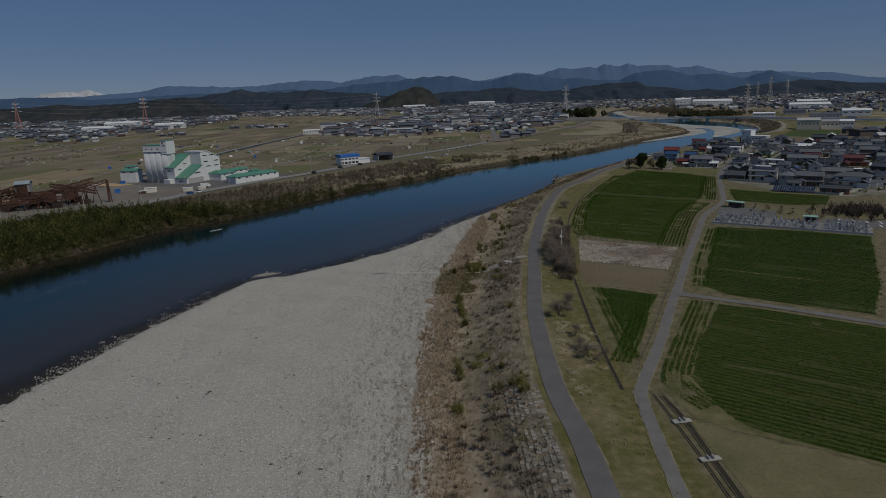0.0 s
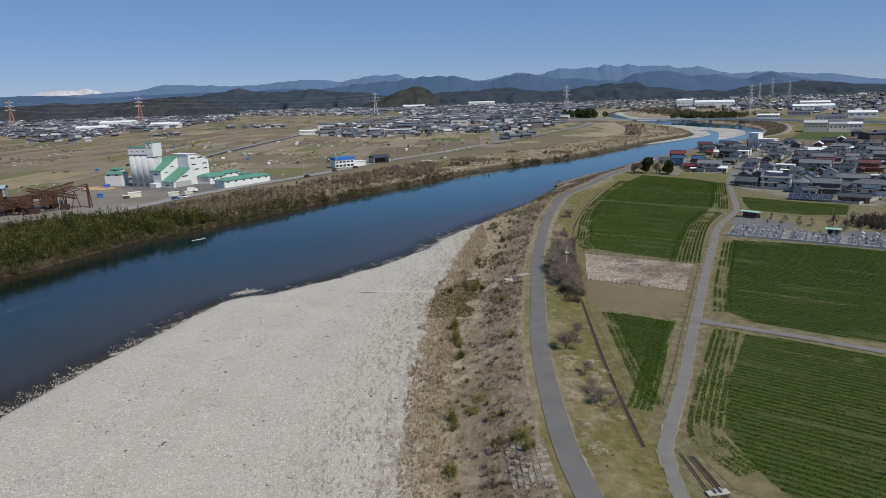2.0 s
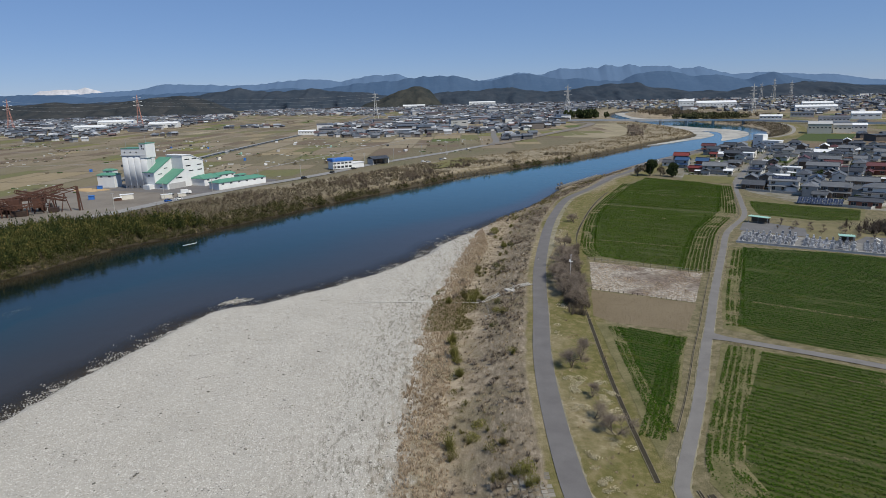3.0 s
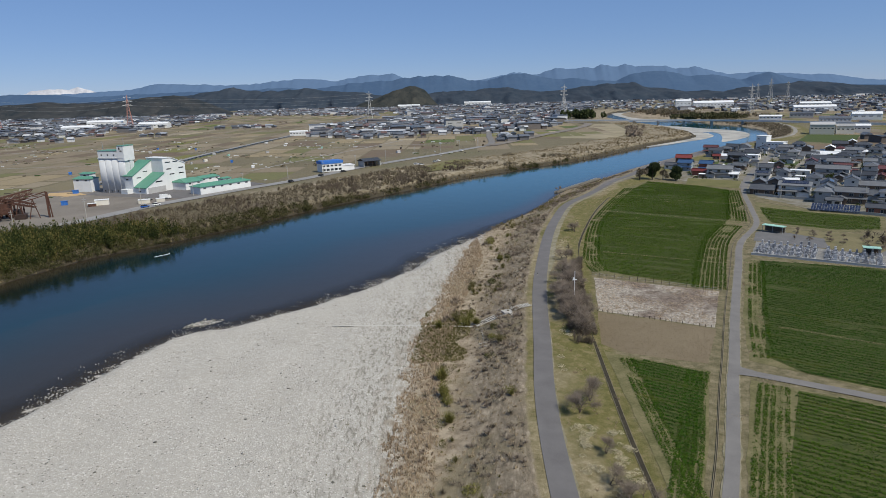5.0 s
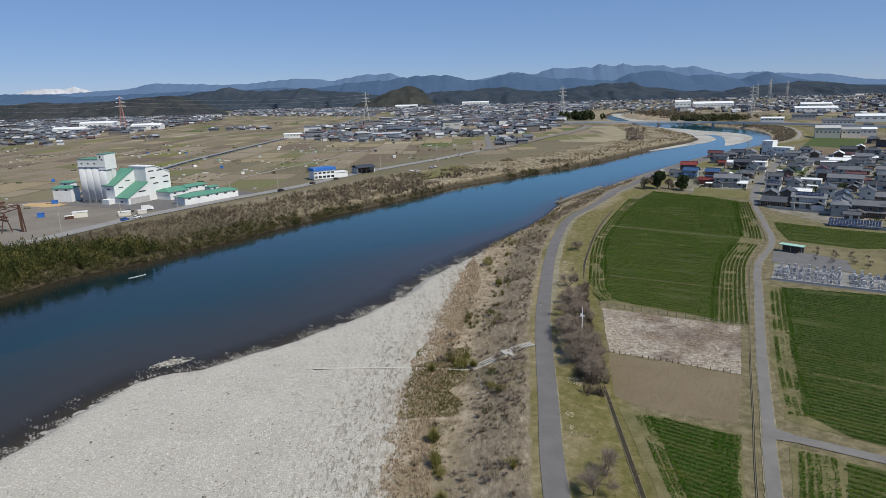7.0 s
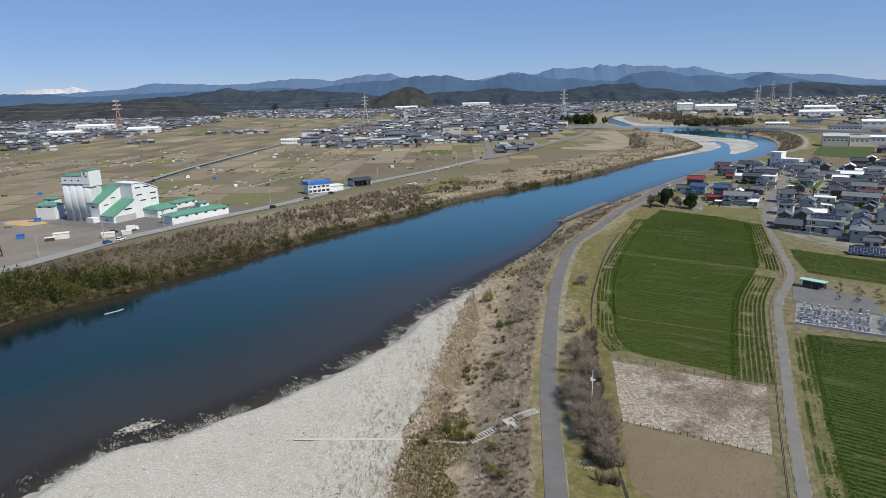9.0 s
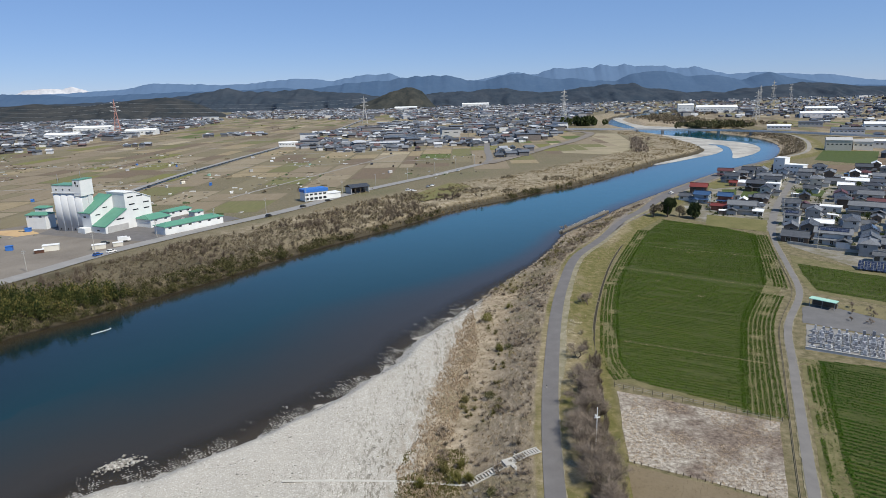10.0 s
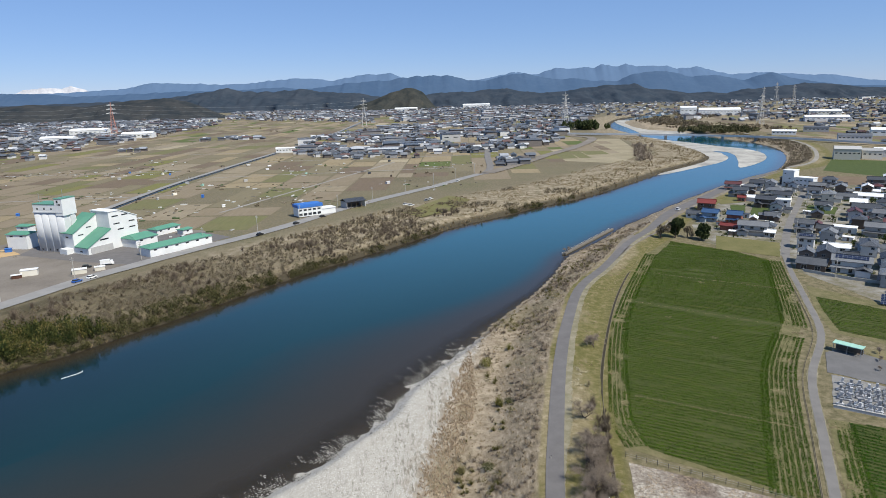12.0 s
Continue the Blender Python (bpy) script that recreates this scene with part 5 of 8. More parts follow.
        part("annex_roof", gable_roof(aw, ad, 2.7, ad * 0.22, 0.4, 0.18), M[rnd.choice((roof, "tile_dark", "tile_grey"))], a)
    return e


VILLAGE = -0.62

# ---- grain silo and its sheds ----
SILO_TURN = math.atan2(-4, 17)


def silo():
    e = thing("grain_silo", -197.5, 446.5, 0.1, SILO_TURN, "pale grey grain silo of tall cylinders with a white headhouse", "silo")
    for row in range(2):
        for k in range(4):
            bm = bmesh.new()
            bmesh.ops.create_cone(bm, cap_ends=True, segments=24, radius1=2.35, radius2=2.35, depth=21.5)
            bmesh.ops.scale(bm, verts=bm.verts[:], vec=(1.02, 0.16, 1.0))
            bmesh.ops.translate(bm, verts=bm.verts[:], vec=(-6.9 + k * 4.6, -2.05 + row * 8.4, 10.75))
            for f in bm.faces:
                f.smooth = len(f.verts) == 4
            part("cylinder", bm, M["silo_grey"], e)
    part("core", boxes((-9.1, 9.1, -2.2, 6.5, 0, 21.3)), M["silo_grey"], e)
    part("deck", boxes((-9.5, 9.5, -2.75, 7.2, 21.5, 22.0)), M["silo_grey"], e)
    hb = part("headhouse", boxes((-8.9, 5.2, -2.55, 6.8, 22.0, 26.0)), M["paint_white"], e, "white headhouse on top of the silo")
    part("roof", boxes((-9.1, 5.19, -2.75, 7.0, 26.0, 26.35)), M["roof_green"], hb, "green roof edge")
    tw = part("lift_tower", boxes((5.2, 9.9, -2.62, 6.8, 20.0, 29.0)), M["paint_white"], e, "white lift tower")
    part("roof", boxes((5.0, 10.1, -2.8, 7.0, 29.0, 29.35)), M["roof_green"], tw)
    for b in ((6.6, 7.6, -2.70, -2.623, 27.0, 28.2), (7.9, 8.7, -2.70, -2.623, 25.4, 26.4), (6.9, 7.3, -2.70, -2.623, 25.6, 26.7)):
        part("emblem", boxes(b), M["dark_gap"], tw, "small dark emblem shape")
    part("lift_leg", boxes((8.2, 9.6, 2.5, 5.5, 0, 20.0)), M["silo_grey"], e)
    for k in range(3):
        window(hb, -6.2 + k * 4.4, -2.55, 23.6, 0.9, 0.9, 0)
    for k in range(4):
        window(e, -6.9 + k * 4.6, -2.56, 1.2, 0.7, 0.9, 0)
    for px in (-7.5, 7.8):
        bm = bmesh.new()
        bar(bm, (px, 1, 26.3 if px < 0 else 29.3), (px, 1, 31.5 if px < 0 else 33.5), 0.18)
        part("mast", bm, M["steel"], e)


def warehouse():
    e = thing("grain_warehouse", -174, 434, 0.1, math.atan2(0.89, 0.45), "stepped white grain warehouse with green lean-to roofs", "warehouse")
    main = part("main_block", prism([(14.7, 0), (32, 0), (32, 15.8), (21, 20.4), (14.7, 20.4)], 0.6, 15.0), M["paint_white"], e)
    part("roof", prism([(21, 20.43), (32.3, 15.70), (32.3, 16.05), (21, 20.8), (14.4, 20.8), (14.4, 20.43)], 0.2, 15.3), M["roof_white"], main, "pale grey metal roof")
    low = part("lean_to", prism([(0, 0), (14.69, 0), (14.69, 18.9), (0, 10.6)], 11.0, 21.5), M["paint_white"], e)
    part("roof", prism([(-0.5, 10.35), (14.68, 18.95), (14.68, 19.35), (-0.5, 10.75)], 10.6, 21.9), M["roof_green"], low, "green sloping roof")
    front = part("front_bay", prism([(0, 0), (14.68, 0), (14.68, 11.3), (0, 3.7)], 0, 10.99), M["paint_white"], e)
    part("roof", prism([(-0.5, 3.45), (14.67, 11.35), (14.67, 11.75), (-0.5, 3.85)], -0.4, 10.59), M["roof_green"], front, "green sloping roof")
    part("loading_bay", boxes((1.5, 14.5, -0.25, -0.003, 0, 3.6)), M["wall_grey"], e, "flat grey panel along the loading bay")
    for z, xs in ((17.6, (18.5, 24.5)), (13.4, (19.0, 28.5)), (10.0, (21.0, 28.5))):
        for px in xs:
            window(main, px, 0.6, z, 3.8, 0.7, 0)
    for px, z in ((9.5, 12.6), (4.5, 9.2)):
        window(low, px, 11.0, z, 3.0, 0.6, 0)
    window(front, 10.0, 0, 6.6, 5.0, 0.8, 0)
    window(low, 0, 16.0, 8.4, 2.2, 0.8, 3)
    window(front, 0, 6.0, 1.4, 2.2, 0.8, 3)
    rear = part("rear_hall", boxes((16, 40, 15.5, 29, 0, 8.5)), M["paint_white"], e)
    part("roof", boxes((15.6, 40.4, 15.35, 29.4, 8.503, 9.0)), M["roof_white"], rear, "pale grey flat metal roof")
    part("office", boxes((-4.0, -0.01, 12.0, 18.0, 0, 2.8)), M["paint_white"], e)


def shed(x, y, length, depth, h, turn, roof, label, doors=3):
    e = thing("shed", x, y, 0.1, turn, label, "shed")
    w = part("wall", boxes((-length / 2, length / 2, -depth / 2, depth / 2, 0, h)), M["paint_white"], e)
    part("roof", hip_roof(length, depth, h, depth * 0.16, 0.5, 0.25, 0.8), M[roof], e)
    for k in range(doors):
        window(w, -length / 2 + length * (k + 0.5) / doors, -depth / 2, h - 1.1, 1.8, 0.8, 0)
    return e


silo()
warehouse()
ROAD_TURN = math.atan2(39, 20)
shed(-131.2, 443.5, 37, 10, 4.6, 0.95, "roof_green", "long white shed with a hipped green roof", 6)
shed(-157.5, 456.5, 14, 13, 4.8, ROAD_TURN, "roof_green", "white shed with a green roof beside the warehouse", 2)
shed(-156, 487, 17, 8, 3.6, ROAD_TURN, "roof_green", "low white shed with a green roof", 3)
shed(-142, 483, 7, 5, 3.0, ROAD_TURN, "roof_green", "small white hut with a green roof", 1)
shed(-222, 456, 12, 8, 8.4, SILO_TURN + 0.1, "roof_green", "white machine house beside the silo", 2)
shed(-228, 470, 7, 6, 10, SILO_TURN + 0.1, "roof_green", "narrow white tower shed", 1)

# roadside shop with a blue roof, and an open barn
e = thing("shop", -75, 533, 0.4, math.atan2(16, 24), "white roadside building with a bright blue roof", "building")
b1 = part("wall", boxes((-11, 6, -4.5, 4.5, 0, 6.0)), M["paint_white"], e)
part("roof", boxes((-11.4, 6.4, -4.9, 4.9, 6.0, 8.0), (-10.5, 5.5, -4.0, 4.0, 8.003, 8.2)), M["tarp_blue"], e, "bright blue metal roof")
part("wing", boxes((6.003, 16, -4.2, 4.2, 0, 3.6)), M["paint_white"], e)
part("wing_roof", boxes((6.2, 16.4, -4.6, 4.6, 3.6, 4.0)), M["roof_white"], e)
for k in range(5):
    window(b1, -9.5 + k * 3.3, -4.5, 4.4, 2.2, 1.2, 0)
    window(b1, -9.5 + k * 3.3, -4.5, 1.5, 2.4, 1.6, 0)
e = thing("open_barn", -50, 560, 0.4, math.atan2(16, 24), "open-fronted dark barn with a white gable", "barn")
part("roof", gable_roof(15, 10, 4.4, 1.6, 0.5, 0.3), M["tile_dark"], e)
part("back_wall", boxes((-7.4, 7.4, 4.6, 4.9, 0, 4.4)), M["wall_brown"], e)
part("end_wall", boxes((7.0, 7.4, -4.9, 4.59, 0, 4.4)), M["paint_white"], e)
part("end_wall", boxes((-7.4, -7.0, -4.9, 4.59, 0, 4.4)), M["wall_grey"], e)
for k in range(3):
    part("post", boxes((-4.0 + k * 4, -3.75 + k * 4, -4.9, -4.65, 0, 4.5)), M["wall_brown"], e)


# ---- old gravel works ----
def truss(e, a, b, width, height):
    """A rusty conveyor gallery: four chords with lattice between, on legs."""
    a, b = Vector(a), Vector(b)
    d = (b - a).normalized()
    s = d.cross(Vector((0, 0, 1))).normalized() * width / 2
    u = Vector((0, 0, height))
    bm = bmesh.new()
    for o in (s, -s, s + u, u - s):
        bar(bm, a + o, b + o, 0.38)
    k = max(3, int((b - a).length / 3))
    for i in range(k):
        p, q = a.lerp(b, i / k), a.lerp(b, (i + 1) / k)
        for o in (s, -s):
            bar(bm, p + o, q + o + u, 0.26)
            bar(bm, p + o, p + o + u, 0.26)
        bar(bm, p + s, q - s, 0.22)
    part("conveyor", bm, M["rust"], e)
    for i in range(1, 4):
        p = a.lerp(b, i / 4)
        leg = bmesh.new()
        for o in (s * 1.3, -s * 1.3):
            bar(leg, (p.x + o.x, p.y + o.y, 0), p + o, 0.45)
        bar(leg, (p.x + s.x * 1.3, p.y + s.y * 1.3, 0.5), (p.x - s.x * 1.3, p.y - s.y * 1.3, p.z), 0.25)
        part("leg", leg, M["rust"], e)


e = thing("gravel_works", -222, 352, 0.0, 0.35, "derelict rusty gravel works with conveyors and hoppers", "industrial plant")
truss(e, (-14, -6, 3), (24, 12, 11), 2.4, 2.2)
truss(e, (-20, 4, 9), (6, -12, 4), 2.0, 1.8)
truss(e, (-34, -4, 4), (-8, 8, 12), 2.2, 2.0)
truss(e, (2, 10, 10), (26, 4, 5), 1.8, 1.6)
truss(e, (-30, -14, 6), (0, -8, 5), 1.8, 1.6)
truss(e, (-26, 6, 5), (10, 2, 7), 2.0, 1.8)
truss(e, (-16, -12, 3), (18, -4, 5), 1.6, 1.5)
truss(e, (-4, 14, 4), (20, 16, 8), 1.8, 1.6)
for dx, dy, dw, dd, dh in ((-18, -2, 8, 6, 3.5), (6, -6, 7, 5, 2.6), (14, 12, 6, 5, 3.2), (-4, 6, 9, 4, 4.2), (20, 0, 5, 4, 2.4)):
    part("shed_block", boxes((dx - dw / 2, dx + dw / 2, dy - dd / 2, dy + dd / 2, 0, dh)), M["dark_rust"], e, "dark rusted machine housing")
for hx, hy, hw, hh in ((-10, 3, 6, 13), (3, 1, 5, 8), (-24, -4, 7, 8), (12, 6, 4, 7)):
    hop = part("hopper", prism([(-hw / 2, hh), (hw / 2, hh), (hw / 2, hh * 0.55), (hw * 0.18, hh * 0.3), (-hw * 0.18, hh * 0.3), (-hw / 2, hh * 0.55)], -hw / 2, hw / 2), M["rust"], e)
    hop.matrix_basis = Matrix.Translation((hx, hy, 0))
    for sx in (-1, 1):
        for sy in (-1, 1):
            lg = bmesh.new()
            bar(lg, (hx + sx * hw * 0.45, hy + sy * hw * 0.45, 0), (hx + sx * hw * 0.45, hy + sy * hw * 0.45, hh * 0.6), 0.4)
            part("leg", lg, M["rust"], e)
cab = part("cabin", boxes((-13, -6, 0, 7, 9.0, 13.5)), M["wall_grey"], e, "pale patched metal cabin")
part("cabin_roof", gable_roof(7, 7, 13.5, 1.3, 0.4, 0.2), M["wall_blue"], e).matrix_basis = Matrix.Translation((-9.5, 3.5, 0))
part("panel", boxes((-29, -22, -8.2, -8.0, 1, 6)), M["wall_grey"], e, "pale sheet-metal panel")
e = thing("gantry", -191, 362, 0.0, 0.3, "rusty steel gantry with a tall mast", "gantry")
bm = bmesh.new()
bar(bm, (0, 0, 0), (0, 0, 13), 0.9)
bar(bm, (1.4, 0, 0), (0.4, 0, 13), 0.5)
part("mast", bm, M["rust"], e)
bm = bmesh.new()
for k in range(7):
    x0, x1 = -k * 3.2, -(k + 1) * 3.2
    bar(bm, (x0, 0, 11.5 - k * 0.9), (x1, 0, 10.6 - k * 0.9), 0.42)
    bar(bm, (x0, 0, 13.2 - k * 0.9), (x1, 0, 12.3 - k * 0.9), 0.42)
    bar(bm, (x0, 0, 11.5 - k * 0.9), (x1, 0, 12.3 - k * 0.9), 0.3)
    if k % 2:
        bar(bm, (x1, 0, 10.6 - k * 0.9), (x1 + 2, 1, 0), 0.35)
        bar(bm, (x1, 0, 10.6 - k * 0.9), (x1 - 2, -1, 0), 0.35)
part("boom", bm, M["rust"], e)

# ---- the village ----
house(187, 514, 13, 9, 0.1, 2, "tile_red", "wall_brown", annex=False, label="tall barn-like house with a dark red metal roof")
house(176, 482, 11, 8, 0.0, 2, "tile_blue", "wall_blue", label="blue-tiled house with blue-grey walls by the levee")
house(187, 474, 10, 8, 0.1, 2, "tile_blue", "wall_brick", label="blue-tiled house with red-brown walls")
house(170, 493, 9, 7, 0.0, 1, "tile_grey", "wall_white")
house(176, 455, 13, 5, 0.0, 1, "tile_red", "wall_brick", annex=False, label="low shed with a red metal roof")
house(183, 444, 18, 9, 0.03, 2, "tile_grey", "wall_grey", label="long grey-tiled farmhouse with a skirt roof")
house(189, 437, 6, 5, 0.0, 1, "roof_white", "wall_grey", annex=False, label="small shed with a bright white roof")
house(211, 447, 11, 8, 0.0, 2, "tile_grey", "wall_white")
house(194, 412, 9, 8, 0.0, 2, "tile_grey", "wall_white", solar=True, annex=False, label="white house with solar panels on its roof")
house(175, 377, 14, 10, 0.0, 1, "tile_grey", "wall_brown", annex=False, label="big grey-roofed storehouse with dark brown walls")
house(179, 386, 9, 7, 0.05, 2, "tile_grey", "wall_brown", annex=False)
house(222, 443, 9, 7, 0.0, 1, "tile_dark", "wall_brown")
house(234, 444, 14, 9, 0.0, 1, "roof_white", "wall_cream", "flat", annex=False, label="cream building with a flat white roof")
house(212, 423, 9, 8, 1.57, 2, "tile_grey", "wall_grey")
house(204, 403, 13, 6, 0.0, 1, "roof_white", "wall_white", annex=False, label="white-roofed low workshop among houses")
house(188, 386, 16, 8, 0.0, 2, "tile_grey", "wall_brown")
house(189, 369, 18, 9, 0.0, 2, "tile_grey", "wall_white", solar=True, label="large grey-tiled house with a row of solar panels")
house(198, 357, 9, 8, 1.55, 2, "tile_grey", "wall_blue", label="blue-grey house with a gabled roof")
house(216, 398, 19, 8, 0.0, 2, "tile_grey", "wall_white", "hip")
house(208, 372, 13, 8, 0.0, 2, "tile_dark", "wall_white", solar=True)
house(258, 473, 12, 8, 0.1, 2, "tile_maroon", "wall_grey")
house(272, 484, 18, 10, 0.0, 2, "tile_dark", "wall_white")
house(248, 454, 12, 8, 0.0, 2, "tile_dark", "wall_brown", "hip")
house(246, 430, 22, 9, 0.0, 2, "tile_grey", "wall_grey")
house(272, 466, 16, 9, 0.0, 2, "tile_grey", "wall_cream")
house(282, 538, 14, 9, 0.0, 2, "tile_grey", "wall_cream", "hip")
house(277, 555, 11, 8, 0.0, 2, "tile_grey", "wall_white")
house(294, 541, 20, 8, 0.0, 1, "tile_grey", "wall_grey", annex=False)
house(311, 539, 22, 8, 0.0, 1, "roof_white", "wall_white", annex=False, label="long white low building with a pale roof")
house(322, 602, 12, 10, 0.0, 2, "tile_dark", "wall_white", "hip")
house(309, 567, 14, 8, 0.0, 2, "tile_grey", "wall_brown")
house(232, 562, 12, 8, 0.0, 2, "tile_dark", "wall_grey")
house(246, 577, 11, 8, 0.0, 2, "tile_grey", "wall_brown", "hip")
house(260, 594, 12, 8, 0.0, 2, "tile_dark", "wall_grey")
house(230, 522, 14, 9, 0.0, 2, "tile_dark", "wall_brown")
house(241, 516, 15, 9, 0.0, 2, "roof_white", "wall_white", "flat", annex=False, label="two-storey white apartment block with balconies")
house(255, 558, 14, 9, 0.0, 2, "tile_grey", "wall_cream", "hip")
house(270, 592, 13, 9, 0.0, 2, "tile_grey", "wall_grey")
house(233, 544, 11, 6, 0.0, 1, "roof_white", "wall_white", annex=False)
house(225, 545, 6, 5, 0.0, 1, "tile_red", "wall_brick", annex=False, label="tiny red shed between houses")
house(283, 581, 10, 8, 0.0, 2, "tile_dark", "wall_white")
house(192, 349, 12, 8, 0.0, 2, "tile_grey", "wall_grey", "hip")
house(202, 344, 16, 9, 0.0, 2, "tile_grey", "wall_brown", label="large grey-tiled farmhouse with dark timber walls")
house(216, 351, 14, 8, 0.0, 1, "tile_grey", "wall_white")
house(236, 379, 24, 9, 0.0, 1, "tile_grey", "wall_brown", annex=False, label="long grey-tiled farm range")
house(221, 337, 20, 10, 0.0, 2, "tile_grey", "wall_white", "hip", label="broad hip-roofed farmhouse with white walls")
house(198, 315, 16, 6, 0.0, 1, "tile_dark", "wall_brick", annex=False, label="low brick shed beside the farmyard")
house(277, 441, 16, 9, 0.0, 2, "tile_grey", "wall_white", "hip")
house(353, 594, 14, 9, 0.1, 2, "tile_dark", "wall_brown")
house(364, 580, 15, 9, 0.0, 2, "tile_dark", "wall_grey", "hip")
house(335, 504, 14, 9, 0.0, 2, "tile_grey", "wall_white")
house(275, 421, 14, 8, 0.0, 2, "tile_maroon", "wall_brick")
house(228, 384, 11, 8, 1.57, 2, "tile_grey", "wall_white")
house(245, 400, 13, 8, 0.0, 2, "tile_dark", "wall_grey")
house(252, 408, 12, 9, 0.0, 1, "tile_grey", "wall_cream")
house(236, 334, 15, 9, 0.0, 2, "tile_grey", "wall_cream", "hip")
house(262, 372, 15, 9, 0.0, 2, "tile_dark", "wall_brown")
house(255, 352, 13, 8, 1.57, 2, "tile_grey", "wall_white")
house(288, 400, 14, 9, 0.0, 2, "tile_dark", "wall_white", "hip")
house(300, 425, 14, 8, 0.0, 2, "tile_grey", "wall_grey")
house(318, 470, 15, 9, 0.0, 2, "tile_grey", "wall_brown")
house(296, 500, 13, 8, 0.0, 2, "tile_dark", "wall_cream", "hip")
house(262, 510, 12, 8, 0.0, 1, "tile_grey", "wall_white")
house(330, 540, 13, 8, 0.0, 2, "tile_grey", "wall_white")
house(345, 560, 14, 8, 0.0, 1, "tile_grey", "wall_brown")

# white factory by the river bend
e = thing("factory", 297, 602, 0.0, VILLAGE - 0.25, "tall white factory block with a lower white wing", "factory")
t_ = part("tower", boxes((-10.5, -2, -5, 5, 0, 12.5)), M["paint_white"], e)
part("tower_roof", boxes((-10.7, -1.8, -5.2, 5.2, 12.5, 13.0)), M["roof_white"], t_)
w_ = part("wing", boxes((-1.997, 12, -4.5, 4.5, 0, 7.6)), M["paint_white"], e)
part("wing_roof", boxes((-1.6, 12.3, -4.8, 4.8, 7.6, 8.0)), M["roof_white"], w_)
for k in range(4):
    window(w_, 0.5 + k * 3, -4.5, 5.6, 1.6, 0.8, 0)
    window(w_, 0.5 + k * 3, -4.5, 2.2, 1.6, 0.8, 0)
for k in range(3):
    window(t_, -8.5 + (k % 2) * 3.5, -5, 3 + k * 3.6, 1.2, 0.9, 0)

# ground-mounted solar array in front of the farmhouses
e = thing("solar_array", 181, 322, 0.0, VILLAGE, "ground-mounted solar array in a fenced yard", "solar panels")
for k in range(9):
    for r in range(2):
        p_ = part("panel", boxes((-0.95, 0.95, -1.6, 1.6, 0, 0.08)), M["solar"], e)
        p_.matrix_basis = Matrix.Translation((-8.4 + k * 2.1, r * 3.1, 1.2 + r * 1.1)) @ Matrix.Rotation(0.35, 4, "X")
for k in range(5):
    part("post", boxes((-8 + k * 4 - 0.06, -8 + k * 4 + 0.06, 1.4, 1.52, 0, 1.6)), M["steel"], e)

# garden walls and lanes in the village
for a_, b_ in (((170, 372), (182, 358)), ((182, 358), (204, 340)), ((177, 326), (196, 308)), ((196, 308), (216, 322))):
    a_, b_ = Vector((*a_, 0)), Vector((*b_, 0))
    bm = bmesh.new()
    d_ = (b_ - a_).normalized()
    s_ = Vector((-d_.y, d_.x, 0)) * 0.1
    v_ = [bm.verts.new(p + s_ * q + Vector((0, 0, z))) for z in (0, 1.25) for p, q in ((a_, 1), (b_, 1), (b_, -1), (a_, -1))]
    for f_ in ((0, 1, 5, 4), (1, 2, 6, 5), (2, 3, 7, 6), (3, 0, 4, 7), (4, 5, 6, 7), (3, 2, 1, 0)):
        bm.faces.new([v_[i] for i in f_])
    bmesh.ops.recalc_face_normals(bm, faces=bm.faces[:])
    g_ = part("garden_wall", bm, M["concrete"], None)
    tagged(g_, "low pale concrete garden wall along the lane", "wall")
M["plot_green"] = plain("plot_green", (0.036, 0.056, 0.012), (0.072, 0.092, 0.024), 0.3, 0.95, 0.6, fine=6)


def village_soil():
    """Yards of grey gravel, earth and thin grass."""
    n = Nodes("yard_soil")
    c = n.ramp(n.noise(0.09, 5, 0.65), [(0.36, (0.10, 0.100, 0.048)), (0.46, (0.185, 0.165, 0.120)), (0.54, (0.22, 0.205, 0.175)), (0.66, (0.31, 0.295, 0.265))])
    c = n.mix(0.4, c, n.ramp(n.noise(1.2, 5, 0.7), [(0.3, 0.35), (0.7, 1.0)]), "MULTIPLY")
    return n.done(c, 0.95, n.noise(2), 0.5, 0.1)


patch("village_ground", [(160, 470), (196, 520), (240, 610), (330, 640), (400, 620), (420, 560), (330, 400), (250, 310), (200, 304), (176, 324), (168, 372), (176, 396), (162, 412), (150, 428)],
      village_soil(), 0.03, "trodden earth and gravel yards of the village", "ground")
patch("lane_village", [(173, 383), (176, 381), (214, 350), (250, 322), (248, 320), (212, 347)], M["old_asphalt"], 0.09, "narrow paved village lane", "lane")
for k, poly in enumerate([[(380, 640), (440, 720), (520, 680), (450, 600)], [(370, 690), (430, 775), (474, 750), (395, 640)]]):
    patch("garden_plot", poly, M["plot_green" if k else "soil"], 0.07 + 0.012 * k, "small green vegetable plot among houses" if k else "bare ploughed field behind the village")

